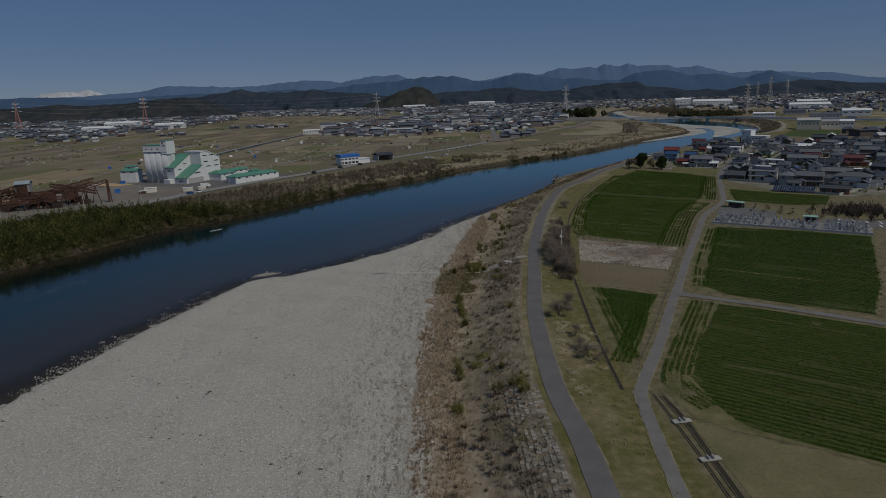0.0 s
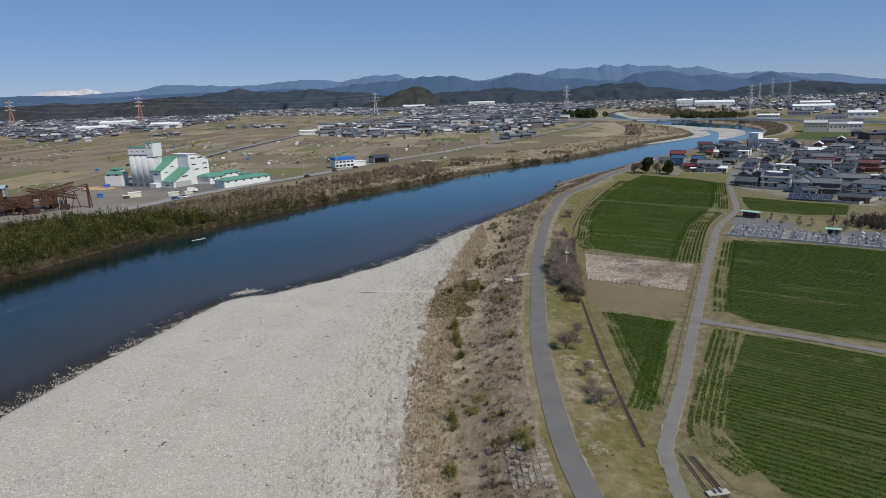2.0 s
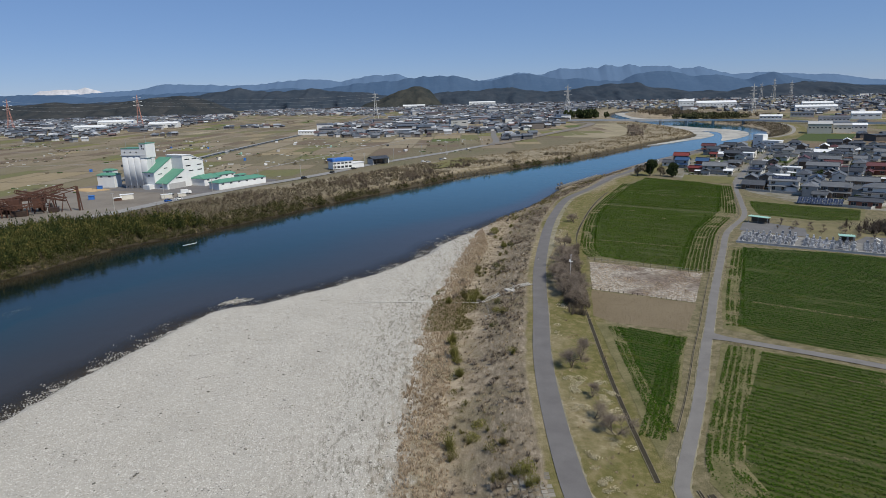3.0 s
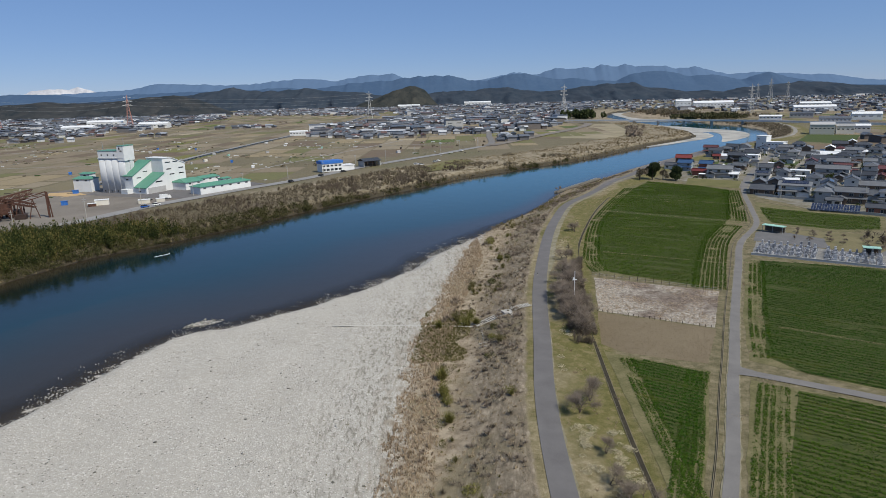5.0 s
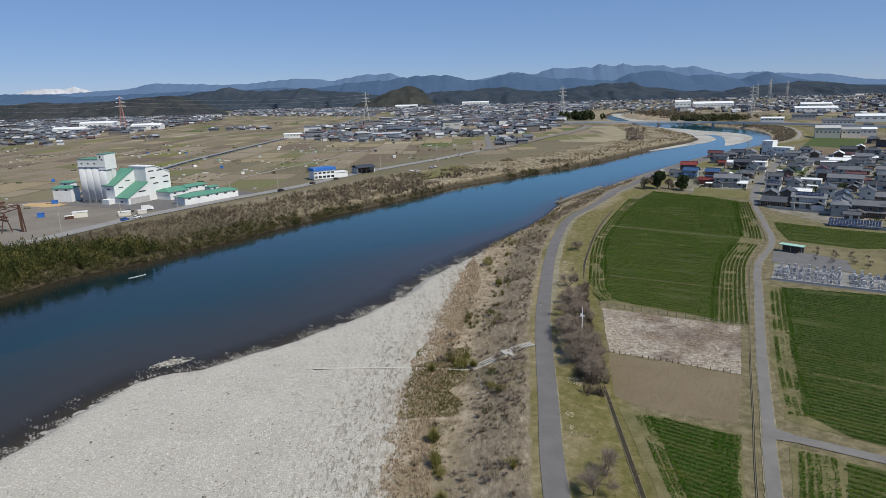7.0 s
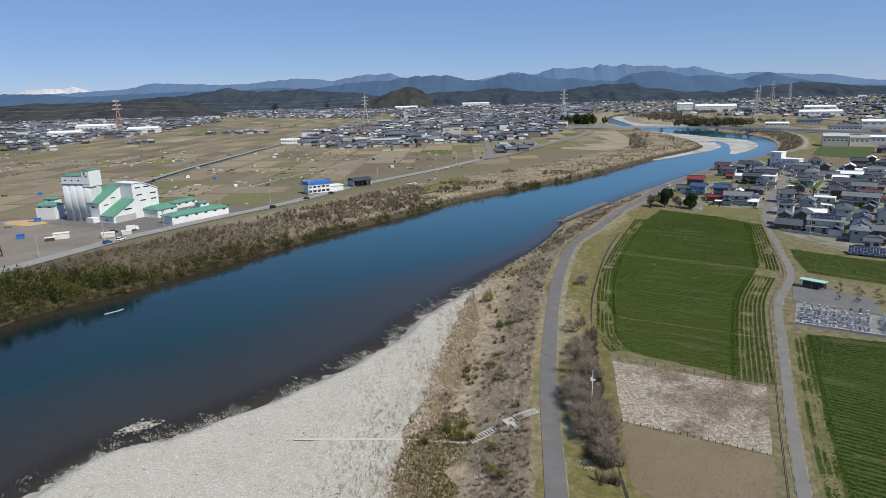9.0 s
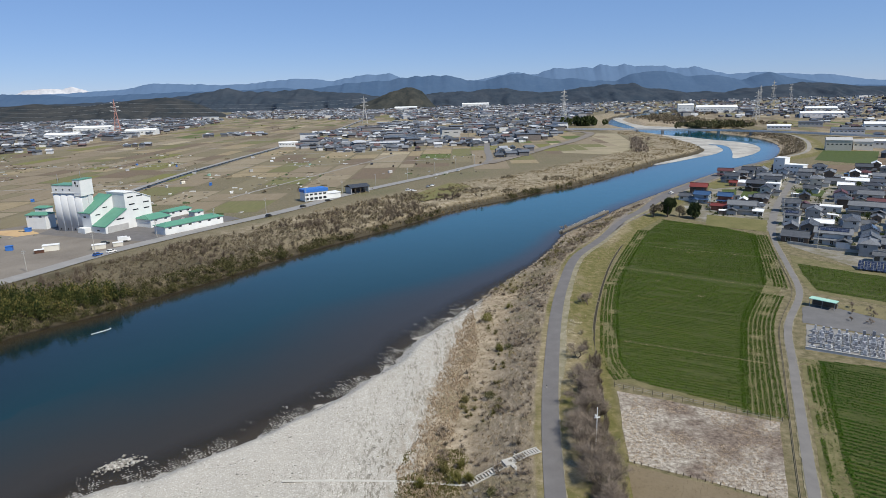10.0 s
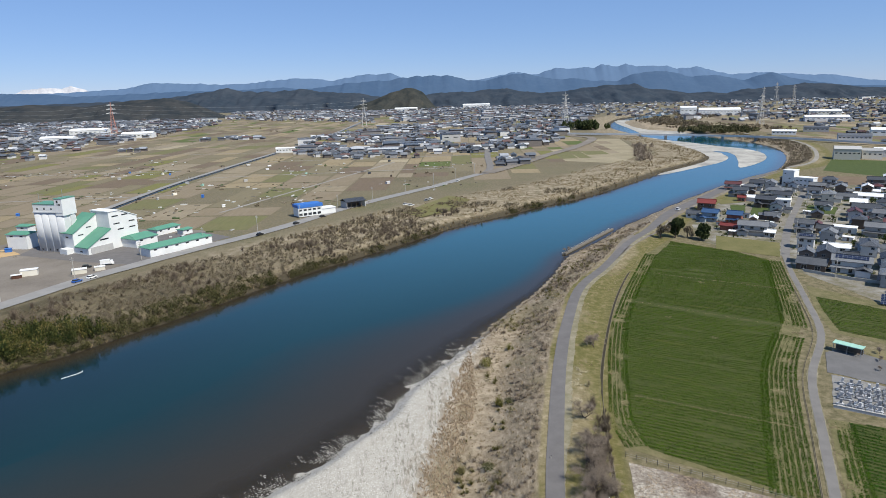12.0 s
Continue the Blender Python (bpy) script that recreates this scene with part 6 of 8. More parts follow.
PLOTS = [([(210, 530), (219.8, 528.7), (201.9, 491.3), (196.7, 498)], "wheat_thin", "green vegetable plot in rows among houses"), ([(221, 521), (230.3, 516.6), (214.8, 486.6), (204, 491)], "wheat", "green vegetable plot among houses"),
         ([(162.6, 443), (187, 422.8), (172.7, 396), (150, 414)], "lawn", "thin dry lawn before the farmhouses"), ([(212.9, 565), (240, 587), (224, 540), (205, 533)], "lawn", "rough grass by the levee houses"),
         ([(339, 657), (393, 641), (360, 596), (318, 612)], "soil", "bare brown field behind the houses"), ([(259, 523), (274, 514), (257, 490), (246, 501)], "wheat", "small bright green plot by the road"),
         ([(228.6, 479), (243.5, 466), (237, 456), (221, 466)], "dirt_yard", "pale dirt drive beside the road")]
M["lawn"] = plain("lawn_dry", (0.090, 0.092, 0.028), (0.165, 0.145, 0.062), 0.1, 0.95)
for k, (poly, m_, lab_) in enumerate(PLOTS):
    patch("garden_plot", poly, M[{"wheat": "plot_green", "wheat_thin": "plot_green"}.get(m_, m_)], 0.125 + 0.006 * k, lab_)
# more houses and outbuildings between the named ones
rnd = random.Random(17)
taken = [(o.location.x, o.location.y) for o in bpy.data.objects if o.name.startswith("house") and o.parent is None]
VILLAGE_LAND = [(172, 470), (200, 520), (244, 606), (320, 632), (390, 612), (400, 560), (330, 410), (262, 322), (212, 312), (190, 336), (178, 376), (184, 398), (174, 420), (164, 440)]
made = 0
for _ in range(4000):
    x, y = rnd.uniform(165, 400), rnd.uniform(312, 630)
    if made > 70 or not inside(VILLAGE_LAND, np.array([x]), np.array([y]))[0]:
        continue
    near_ = min(math.hypot(x - a, y - b) for a, b in taken)
    road_ = abs(float(signed(np.array([x]), np.array([y]), farm_line)[0]))
    if near_ < 11.5 or road_ < 7.5 or any(inside(q[0], np.array([x]), np.array([y]))[0] for q in PLOTS):
        continue
    small = near_ < 14
    w, d = (rnd.uniform(5, 8), rnd.uniform(4.5, 6)) if small else (rnd.uniform(9, 14), rnd.uniform(7, 9))
    house(x, y, w, d, rnd.choice((0, 0, 1.57)) + rnd.uniform(-0.08, 0.08), 1 if small else rnd.choice((1, 2, 2)), rnd.choice(("tile_grey", "tile_dark", "tile_grey", "tile_dark", "tile_maroon", "roof_white")),
          rnd.choice(("wall_white", "wall_brown", "wall_cream", "wall_grey", "wall_brown", "wall_brown")), rnd.choice(("gable", "gable", "hip")), annex=not small, near=False)
    taken.append((x, y))
    made += 1

# ---- cemetery ----
CEM_U = Vector((0.838, -0.546, 0))
CEM_V = Vector((0.546, 0.838, 0))
CEM_0 = Vector((110, 253, 0))


def cem(u, v):
    p = CEM_0 + CEM_U * u + CEM_V * v
    return p.x, p.y


patch("cemetery_ground", [cem(0, 0), cem(55, 0), cem(55, 15), cem(40, 17), cem(20, 19), cem(-1, 21)], plain("grave_ground", (0.13, 0.125, 0.12), (0.27, 0.26, 0.245), 0.4, 0.9), 0.07, "grey paved and gravelled cemetery ground", "cemetery")
patch("cemetery_yard", [cem(-2, 22), cem(22, 20), cem(20, 36), cem(2, 44), cem(-3, 38)], M["gravel"], 0.09, "dark gravel forecourt of the cemetery", "yard")
patch("car_park", [cem(36, 17), cem(55, 15), cem(75, 12), cem(72, 30), cem(40, 30)], M["gravel"], 0.08, "dark asphalt car park with white bay lines", "car park")
patch("orchard_ground", [cem(22, 21), cem(36, 18), cem(44, 30), cem(62, 34), cem(50, 52), cem(24, 50), cem(6, 46)], M["stubble"], 0.05, "dry tan orchard ground", "orchard")
for k in range(12):
    bm = boxes((-0.28, 0.28, -2.2, 2.2, 0, 0.02))
    ob = part("bay_line", bm, M["white_line"], None)
    ob.matrix_basis = Matrix.Translation((*cem(44 + (k % 6) * 4.6, 19 if k < 6 else 26), 0.10)) @ Matrix.Rotation(-0.30, 4, "Z")
    tagged(ob, "white painted parking bay line on asphalt", "road marking", "bay lines in the car park")

grave = thing("gravestone", *cem(1.5, 1.5), 0.08, math.atan2(-0.546, 0.838), "grey granite family gravestone on a stepped plinth", "gravestone", "gravestones in the cemetery")
part("plinth", boxes((-0.85, 0.85, -0.95, 0.95, 0, 0.35), (-0.5, 0.5, -0.45, 0.55, 0.353, 0.75)), M["granite"], grave)
part("stone", boxes((-0.3, 0.3, -0.25, 0.35, 0.753, 1.9)), M["granite"], grave)
for s in (-1, 1):
    part("lantern", boxes((s * 0.675 - 0.075, s * 0.675 + 0.075, -0.8, -0.65, 0.353, 0.8)), M["granite"], grave)
rnd = random.Random(3)
for row in range(7):
    for col in range(26):
        u, v = 1.5 + col * 2.05, 1.5 + row * 2.35
        if (row == 0 and col == 0) or v > 20 - u * 0.09 or 19.5 < u < 21.8 or 38 < u < 40.2 or rnd.random() < 0.10:
            continue
        s = rnd.uniform(0.75, 1.2)
        ob = copy_thing(grave, Matrix.Translation((*cem(u + rnd.uniform(-0.2, 0.2), v + rnd.uniform(-0.15, 0.15)), 0.08)) @ Matrix.Rotation(math.atan2(-0.546, 0.838) + rnd.choice((0, 0, math.pi, 1.57)), 4, "Z") @ Matrix.Diagonal((s, s, s * rnd.uniform(0.8, 1.25), 1)))
wall = thing("cemetery_wall", *cem(0, -0.3), 0.0, math.atan2(-0.546, 0.838), "dark concrete retaining wall along the cemetery", "wall")
part("wall", boxes((0, 55, -0.2, 0.1, 0, 0.75)), M["wall_grey"], wall)
part("coping", boxes((-0.1, 55.1, -0.25, 0.15, 0.753, 0.85)), M["concrete"], wall)


def shelter(x, y, turn, length, depth, label):
    e = thing("shelter", x, y, 0.09, turn, label, "shelter")
    r = part("roof", boxes((-length / 2, length / 2, -depth / 2, depth / 2, 2.5, 2.68)), M["roof_shelter"], e, "pale green metal roof")
    for k in range(6):
        part("rib", boxes((-length / 2 + length * k / 5 - 0.06, -length / 2 + length * k / 5 + 0.06, -depth / 2, depth / 2, 2.683, 2.76)), M["roof_shelter"], r)
    for sx in (-1, 0, 1):
        for sy in (-1, 1):
            part("post", boxes((sx * (length / 2 - 0.3) - 0.06, sx * (length / 2 - 0.3) + 0.06, sy * (depth / 2 - 0.25) - 0.06, sy * (depth / 2 - 0.25) + 0.06, 0, 2.5)), M["steel"], e)
    part("back_wall", boxes((-length / 2 + 0.4, length / 2 - 0.4, depth / 2 - 0.5, depth / 2 - 0.4, 0, 1.9)), M["wall_brown"], e)
    part("bench", boxes((-length / 2 + 0.8, length / 2 - 0.8, -0.3, 0.2, 0.35, 0.45)), M["wall_brown"], e)


M["roof_shelter"] = plain("roof_shelter", (0.26, 0.46, 0.38), (0.36, 0.56, 0.47), 0.4, 0.5, 0.1)
shelter(134.5, 285.5, -0.85, 8, 3.2, "open shelter with a pale green roof in the cemetery")
shelter(*cem(34, 16), -0.5, 5, 3.4, "small open shelter with a green roof by the car park")

# ---- ditches, fence and steps along the levee ----
DITCH = [(32.5, 108), (34.5, 139), (38.6, 180), (40, 198), (45, 219), (53, 262), (65, 302), (82, 348), (103, 393), (124, 430)]


M["ditch_bed"] = plain("ditch_bed", (0.018, 0.015, 0.009), (0.055, 0.046, 0.028), 0.6, 0.9)
M["kerb"] = plain("kerb", (0.10, 0.085, 0.055), (0.22, 0.19, 0.13), 0.8, 0.9)


def ditch(name, line, half, label):
    """A concrete-edged water channel: dark bed between two kerbs."""
    line = along(line, 4)
    e = tagged(strip(name, line, half, M["ditch_bed"], 0.10, z=0.0), label, "ditch", kind="structure")
    for s in (-1, 1):
        c = offset(line, s * (half + 0.05))
        o1, o2 = offset(c, -0.05), offset(c, 0.05)
        v, f = [], []
        for (ax, ay), (bx, by) in zip(o1, o2):
            v += [(ax, ay, 0.0), (ax, ay, 0.15), (bx, by, 0.15), (bx, by, 0.0)]
        for k in range(len(o1) - 1):
            f += [(k * 4 + j, k * 4 + j + 1, k * 4 + j + 5, k * 4 + j + 4) for j in range(3)]
        mesh("kerb", v, f, M["kerb"], parent=e)


ditch("ditch_levee", DITCH, 0.36, "narrow concrete ditch along the foot of the levee")
ditch("ditch_field", [(37.6, 106), (37.9, 95), (38.0, 84), (37.8, 70), (37.6, 40)], 0.16, "concrete field ditch beside the farm road")
ditch("ditch_wide", [(38.9, 105), (39.7, 96), (39.5, 84), (39.3, 70), (39.1, 40)], 0.42, "wider concrete irrigation ditch beside the field")
road_left = offset(farm_line, -2.3)
road_left = road_left[(road_left[:, 1] > 122) & (road_left[:, 1] < 372)]
ditch("ditch_road", [tuple(p) for p in road_left[::4]], 0.07, "roadside ditch along the farm road")
for x, y in ((39, 95.6), (39.0, 84.3)):
    ob = tagged(part("sluice_slab", boxes((-1.6, 1.6, -0.55, 0.55, 0, 0.16), (-0.5, -0.3, -0.4, 0.4, 0.163, 0.6), (0.3, 0.5, -0.4, 0.4, 0.163, 0.6)), M["concrete"], None), "pale concrete sluice slab across the ditch", "sluice")
    ob.matrix_basis = Matrix.Translation((x, y, 0.18)) @ Matrix.Rotation(0.15, 4, "Z")

fence = thing("fence", 51, 233.2, 0.0, math.atan2(-19.5, 32), "row of thin wooden posts and wire between fields", "fence")
for k in range(17):
    part("post", boxes((k * 2.3 - 0.06, k * 2.3 + 0.06, -0.06, 0.06, 0, 1.25 + 0.2 * (k % 3 == 0))), M["stake"], fence)
for z in (0.5, 0.95):
    bm = bmesh.new()
    bar(bm, (0, 0, z), (36.8, 0, z), 0.03)
    part("wire", bm, M["steel"], fence)
edge = thing("fence", 44.6, 200.8, 0.0, math.atan2(-14.5, 25), "low row of stakes along the ploughed field", "fence")
for k in range(22):
    part("post", boxes((k * 1.3 - 0.05, k * 1.3 + 0.05, -0.05, 0.05, 0, 0.7)), M["bark"], edge)

stair = thing("levee_steps", 27.6, 204.4, 0.0, math.atan2(-6.4, -14.6), "concrete steps with rails down the levee to the bar", "steps")
top_ = stair.matrix_basis


def on_bank(x):
    p = top_ @ Vector((x, 0, 0))
    return rise(p.x, p.y)


for k in range(22):
    x0 = k * 0.62 if k < 9 else 8.2 + (k - 9) * 0.62
    z0 = on_bank(x0 + 0.2) + 0.22
    part("step", boxes((x0, x0 + 0.40, -0.8, 0.8, z0 - 0.5, z0)), M["concrete"], stair)
zl = on_bank(5.8) + 0.16
part("landing", boxes((5.6, 8.19, -1.1, 1.1, zl - 1.2, zl)), M["concrete"], stair)
for s in (-0.9, 0.9):
    for x0, x1 in ((0, 5.6), (8.2, 16.2)):
        bm = bmesh.new()
        bar(bm, (x0, s, on_bank(x0) + 0.32), ((x0 + x1) / 2, s, on_bank((x0 + x1) / 2) + 0.32), 0.2)
        bar(bm, ((x0 + x1) / 2, s, on_bank((x0 + x1) / 2) + 0.32), (x1, s, on_bank(x1) + 0.32), 0.2)
        part("string", bm, M["concrete"], stair)
part("drain", boxes((6.4, 7.3, 1.1, 4.4, zl - 1.2, zl - 0.05)), M["concrete"], stair)

# ---- bare trees on the levee and other trees ----
def limb(bm, a, b, r0, r1):
    a, b = Vector(a), Vector(b)
    d = (b - a).normalized()
    s = d.cross(Vector((0.3, 0.2, 1))).normalized()
    t = d.cross(s)
    rings = []
    for p, r in ((a, r0), (b, r1)):
        rings.append([bm.verts.new(p + (s * math.cos(q) + t * math.sin(q)) * r) for q in (0, 1.257, 2.513, 3.77, 5.027)])
    for k in range(5):
        bm.faces.new((rings[0][k], rings[0][(k + 1) % 5], rings[1][(k + 1) % 5], rings[1][k]))


def grow(bm, tips, a, d, length, r, level, rnd):
    b = a + d * length
    limb(bm, a, b, r, r * 0.68)
    if level == 0:
        tips.append((b, d))
        return
    for k in range(rnd.choice((2, 3, 3))):
        n = (d + Vector((rnd.gauss(0, 0.55), rnd.gauss(0, 0.55), rnd.gauss(0.12, 0.25)))).normalized()
        grow(bm, tips, a.lerp(b, rnd.uniform(0.7, 1.0)) if k else b, n, length * rnd.uniform(0.62, 0.85), r * 0.6, level - 1, rnd)


def bare_tree(seed, h, label):
    rnd = random.Random(seed)
    e = thing("bare_tree", 0, 0, 0, 0, label, "tree", "bare trees along the levee")
    bm, tips = bmesh.new(), []
    for k in range(rnd.choice((2, 3, 4))):
        grow(bm, tips, Vector((rnd.gauss(0, 0.15), rnd.gauss(0, 0.15), -0.2)), Vector((rnd.gauss(0, 0.4), rnd.gauss(0, 0.4), 1)).normalized(), h * 0.30, 0.13 * h / 6, 3, rnd)
    part("trunk", bm, M["bark"], e)
    v = []
    nr = np.random.default_rng(seed)
    for p, d in tips:
        for _ in range(46):
            q = p + Vector(nr.normal(0, 0.10 * h, 3)) * 0.5
            t = q + (d + Vector(nr.normal(0, 0.6, 3))) * 0.13 * h
            s = Vector(nr.normal(0, 1, 3)).normalized() * 0.018
            v += [q - s, q + s, t]
    me = mesh_np("crown", [tuple(p) for p in v], np.arange(len(v)).reshape(-1, 3), M["twigs_grey"])
    me.parent = e
    me["kind"] = "stuff"
    return e


M["twigs_grey"] = growth("twigs_grey", [(0.140, 0.110, 0.088), (0.215, 0.175, 0.142), (0.285, 0.238, 0.190)])
TREES = [bare_tree(k, 5.5, "bare grey-brown spring tree on the grassy levee slope") for k in (1, 2, 3)]
rnd = random.Random(9)
levee_trees = [(30.5, 151.5, 1.0), (30.2, 121, 0.85), (27.5, 126, 0.7), (29, 134, 0.6), (28, 147, 0.9), (37, 190, 1.3), (35.5, 196, 1.2), (38.5, 203, 1.25), (37.8, 210, 1.2),
               (40, 217, 1.2), (41.5, 224, 1.25), (43, 232, 1.1), (36.8, 184, 1.1), (45.5, 250, 0.9), (59, 294, 0.95), (36.2, 206, 1.0), (39, 213, 0.9), (35.8, 187, 1.15), (38.2, 196, 1.2), (36.6, 200, 1.1), (40.5, 220, 1.15), (42.6, 228, 1.05), (44, 238, 0.9), (37, 193, 1.2), (39.8, 209, 1.1)]
for k, (x, y, s) in enumerate(levee_trees):
    m = Matrix.Translation((x, y, rise(x, y) - 0.02)) @ Matrix.Rotation(rnd.uniform(0, 6.28), 4, "Z") @ Matrix.Diagonal((s * 1.2, s * 1.2, s * 0.95, 1))
    if k < 3:
        TREES[k].matrix_basis = m
    else:
        copy_thing(TREES[k % 3], Matrix.Translation((x, y, rise(x, y) - 0.02)) @ Matrix.Rotation(rnd.uniform(0, 6.28), 4, "Z") @ Matrix.Diagonal((s * 1.2, s * 1.2, s * 0.95, 1)) @ TREES[k % 3].matrix_basis.to_3x3().to_4x4().inverted())


M["garden_green"] = growth("garden_green", [(0.030, 0.046, 0.012), (0.058, 0.080, 0.020), (0.095, 0.112, 0.034)])


def leafy_tree(x, y, r, h, mat, label, seed, count=900, group=""):
    """A tree with a tapered trunk, limbs and a crown of leaf clumps."""
    e = thing("tree", x, y, rise(x, y) - 0.02, 0, label, "tree", group)
    rnd = random.Random(seed)
    bm, tips = bmesh.new(), []
    grow(bm, tips, Vector((0, 0, 0)), Vector((0.03, 0.02, 1)), h * 0.4, r * 0.10, 2, rnd)
    part("trunk", bm, M["bark"], e)
    nr = np.random.default_rng(seed)
    vs, fs, base = [], [], 0
    for k in range(5):
        v, f = leaf_cloud(nr, count // 4, 0.15, hollow=0.2)
        q, o = nr.uniform(0.45, 0.75), nr.normal(0, 0.38, 2) * r
        lift = nr.uniform(0.05, 0.45) * h if k else 0.42 * h
        vs.append(v * np.array([r * q, r * q, h * 0.55]) + np.array([o[0] * (k > 0), o[1] * (k > 0), lift]))
        fs.append(f + base)
        base += len(v)
    v, f = np.concatenate(vs), np.concatenate(fs)
    ob = mesh_np("crown", v, f, M[mat])
    ob.parent = e
    return e


leafy_tree(139, 440, 4.2, 11.5, "evergreen", "tall dark evergreen tree at the village edge", 41, 1600)
leafy_tree(131, 440, 4.0, 8, "bank_wood", "rusty brown tree beside evergreens", 42, 500)
leafy_tree(152, 435, 5.0, 9.5, "evergreen", "broad dark evergreen tree at the village edge", 43, 1600)
leafy_tree(146, 441, 3.2, 6.5, "bank_wood", "small brown tree in a garden", 44, 500)
for k, (x, y, r, h) in enumerate([(196, 388, 2, 3.5), (218, 412, 2.2, 4), (238, 418, 2.5, 5), (252, 496, 2.5, 4.5), (262, 450, 3, 6), (280, 452, 3, 6), (225, 360, 2.2, 4), (300, 520, 3, 5), (204, 330, 2, 3.5), (214, 372, 2, 4), (243, 470, 2.4, 4.5)]):
    leafy_tree(x, y, r, h, "garden_green", "clipped dark green garden tree by a house", 50 + k, 260, "garden trees in the village")
for k in range(26):
    u, v = 10 + (k % 9) * 5.6 + rnd.uniform(-1, 1), 27 + (k // 9) * 7 + rnd.uniform(-1, 1) + (4 if k % 9 < 3 else 0)
    copy_thing(TREES[k % 3], Matrix.Translation((*cem(u, v), 0.04)) @ Matrix.Rotation(rnd.uniform(0, 6.28), 4, "Z") @ Matrix.Scale(rnd.uniform(0.35, 0.5) / TREES[k % 3].scale[0], 4))
thicket = np.column_stack([cem(50, 44)[0] + rg.normal(0, 7, 120), cem(50, 44)[1] + rg.normal(0, 5, 120), np.zeros(120), rg.uniform(1.5, 2.6, 120), rg.uniform(3, 5.5, 120)])
scatter("thicket", thicket, [lambda r: twig_fan(r, 130, 0.02), lambda r: leaf_cloud(r, 40, 0.12)], M["bark"], "dark tangled thicket beside the car park", "bush", 8)

# stone revetments on the river side of the levee
def revetment(name, x0, y0, x1, y1, rows, cols, label):
    """Pale concrete blocks laid on the bank, joints open and overgrown."""
    r = random.Random(name + str(x0))
    e = new(name)
    tagged(e, label, "revetment", kind="structure")
    bm = boxes((-0.42, 0.42, -0.42, 0.42, -0.2, 0.07))
    me = bpy.data.meshes.new("block")
    bm.to_mesh(me)
    bm.free()
    me.materials.append(M["block"])
    for i in range(cols):
        for j in range(rows):
            if r.random() < 0.22:
                continue
            x = x0 + (x1 - x0) * (i + 0.5) / cols + r.uniform(-0.08, 0.08)
            y = y0 + (y1 - y0) * (j + 0.5) / rows + r.uniform(-0.08, 0.08) + (x - x0) * 0.2
            ob = share("block", me, e, Matrix.Translation((x, y, rise(x, y) + r.uniform(-0.02, 0.04))) @ Matrix.Rotation(r.uniform(-0.06, 0.06), 4, "Z"))


M["block"] = plain("block", (0.15, 0.135, 0.112), (0.28, 0.258, 0.222), 0.5, 0.9, 0.4, by="object")
revetment("revetment", 10.6, 72, 17.0, 109, 37, 7, "old pale concrete block revetment on the bank")
revetment("revetment", 12.6, 182, 14.8, 197, 13, 2, "weathered concrete blocks beside the steps")

# ---- the town, far works, bridge and pylons ----
def far_houses(name, polys, count, seed, label):
    """Distant houses, too many to tell apart, in one mesh: boxes under pitched roofs."""
    r = np.random.default_rng(seed)
    v, f, mi = [], [], []
    made = 0
    tries = 0
    while made < count and tries < count * 30:
        tries += 1
        poly, share_ = polys[r.integers(len(polys))], 0
        P = np.array(poly)
        x, y = r.uniform(P[:, 0].min(), P[:, 0].max()), r.uniform(P[:, 1].min(), P[:, 1].max())
        if not inside(poly, np.array([x]), np.array([y]))[0] or noise.noise(Vector((x * 0.011, y * 0.008, seed))) < -0.22:
            continue
        big = r.random() < 0.03
        w, d, h = (r.uniform(6.5, 11.5), r.uniform(5.5, 8.5), r.choice((2.7, 4.4, 5.0))) if not big else (r.uniform(20, 45), r.uniform(14, 24), r.uniform(6, 11))
        a = r.choice((0.1, 0.1 + math.pi / 2)) + r.normal(0, 0.08)
        up = d * 0.30 if not big else 0.8
        ca, sa = math.cos(a), math.sin(a)
        k = len(v)
        pts = [(sx * w / 2, sy * d / 2, z) for z in (0, h) for sx, sy in ((-1, -1), (1, -1), (1, 1), (-1, 1))]
        o = 0.9
        pts += [(-w / 2 - o, -d / 2 - o, h - 0.2), (w / 2 + o, -d / 2 - o, h - 0.2), (w / 2 + o, d / 2 + o, h - 0.2), (-w / 2 - o, d / 2 + o, h - 0.2), (-w / 2 - o, 0, h + up), (w / 2 + o, 0, h + up)]
        v += [(x + px * ca - py * sa, y + px * sa + py * ca, z) for px, py, z in pts]
        f += [(k, k + 1, k + 5, k + 4), (k + 1, k + 2, k + 6, k + 5), (k + 2, k + 3, k + 7, k + 6), (k + 3, k, k + 4, k + 7),
              (k + 8, k + 9, k + 13, k + 12), (k + 10, k + 11, k + 12, k + 13), (k + 9, k + 10, k + 13), (k + 11, k + 8, k + 12)]
        mi += [0] * 4 + [1] * 4
        made += 1
    tagged(mesh(name, v, f, [M["town_wall"], M["town_roof"]], index=mi), label, "town", kind="stuff")


M["town_wall"] = varied("town_wall", [(0.30, 0.30, 0.31), (0.12, 0.105, 0.10), (0.46, 0.46, 0.47), (0.22, 0.21, 0.21), (0.15, 0.145, 0.15), (0.64, 0.64, 0.65), (0.18, 0.16, 0.15)], 0.85)
M["town_roof"] = varied("town_roof", [(0.095, 0.104, 0.122), (0.150, 0.162, 0.186), (0.065, 0.072, 0.086), (0.19, 0.20, 0.22), (0.11, 0.098, 0.095), (0.115, 0.13, 0.16), (0.085, 0.094, 0.112), (0.50, 0.51, 0.53), (0.12, 0.134, 0.16), (0.13, 0.08, 0.075), (0.10, 0.115, 0.14), (0.30, 0.32, 0.36)], 0.55)
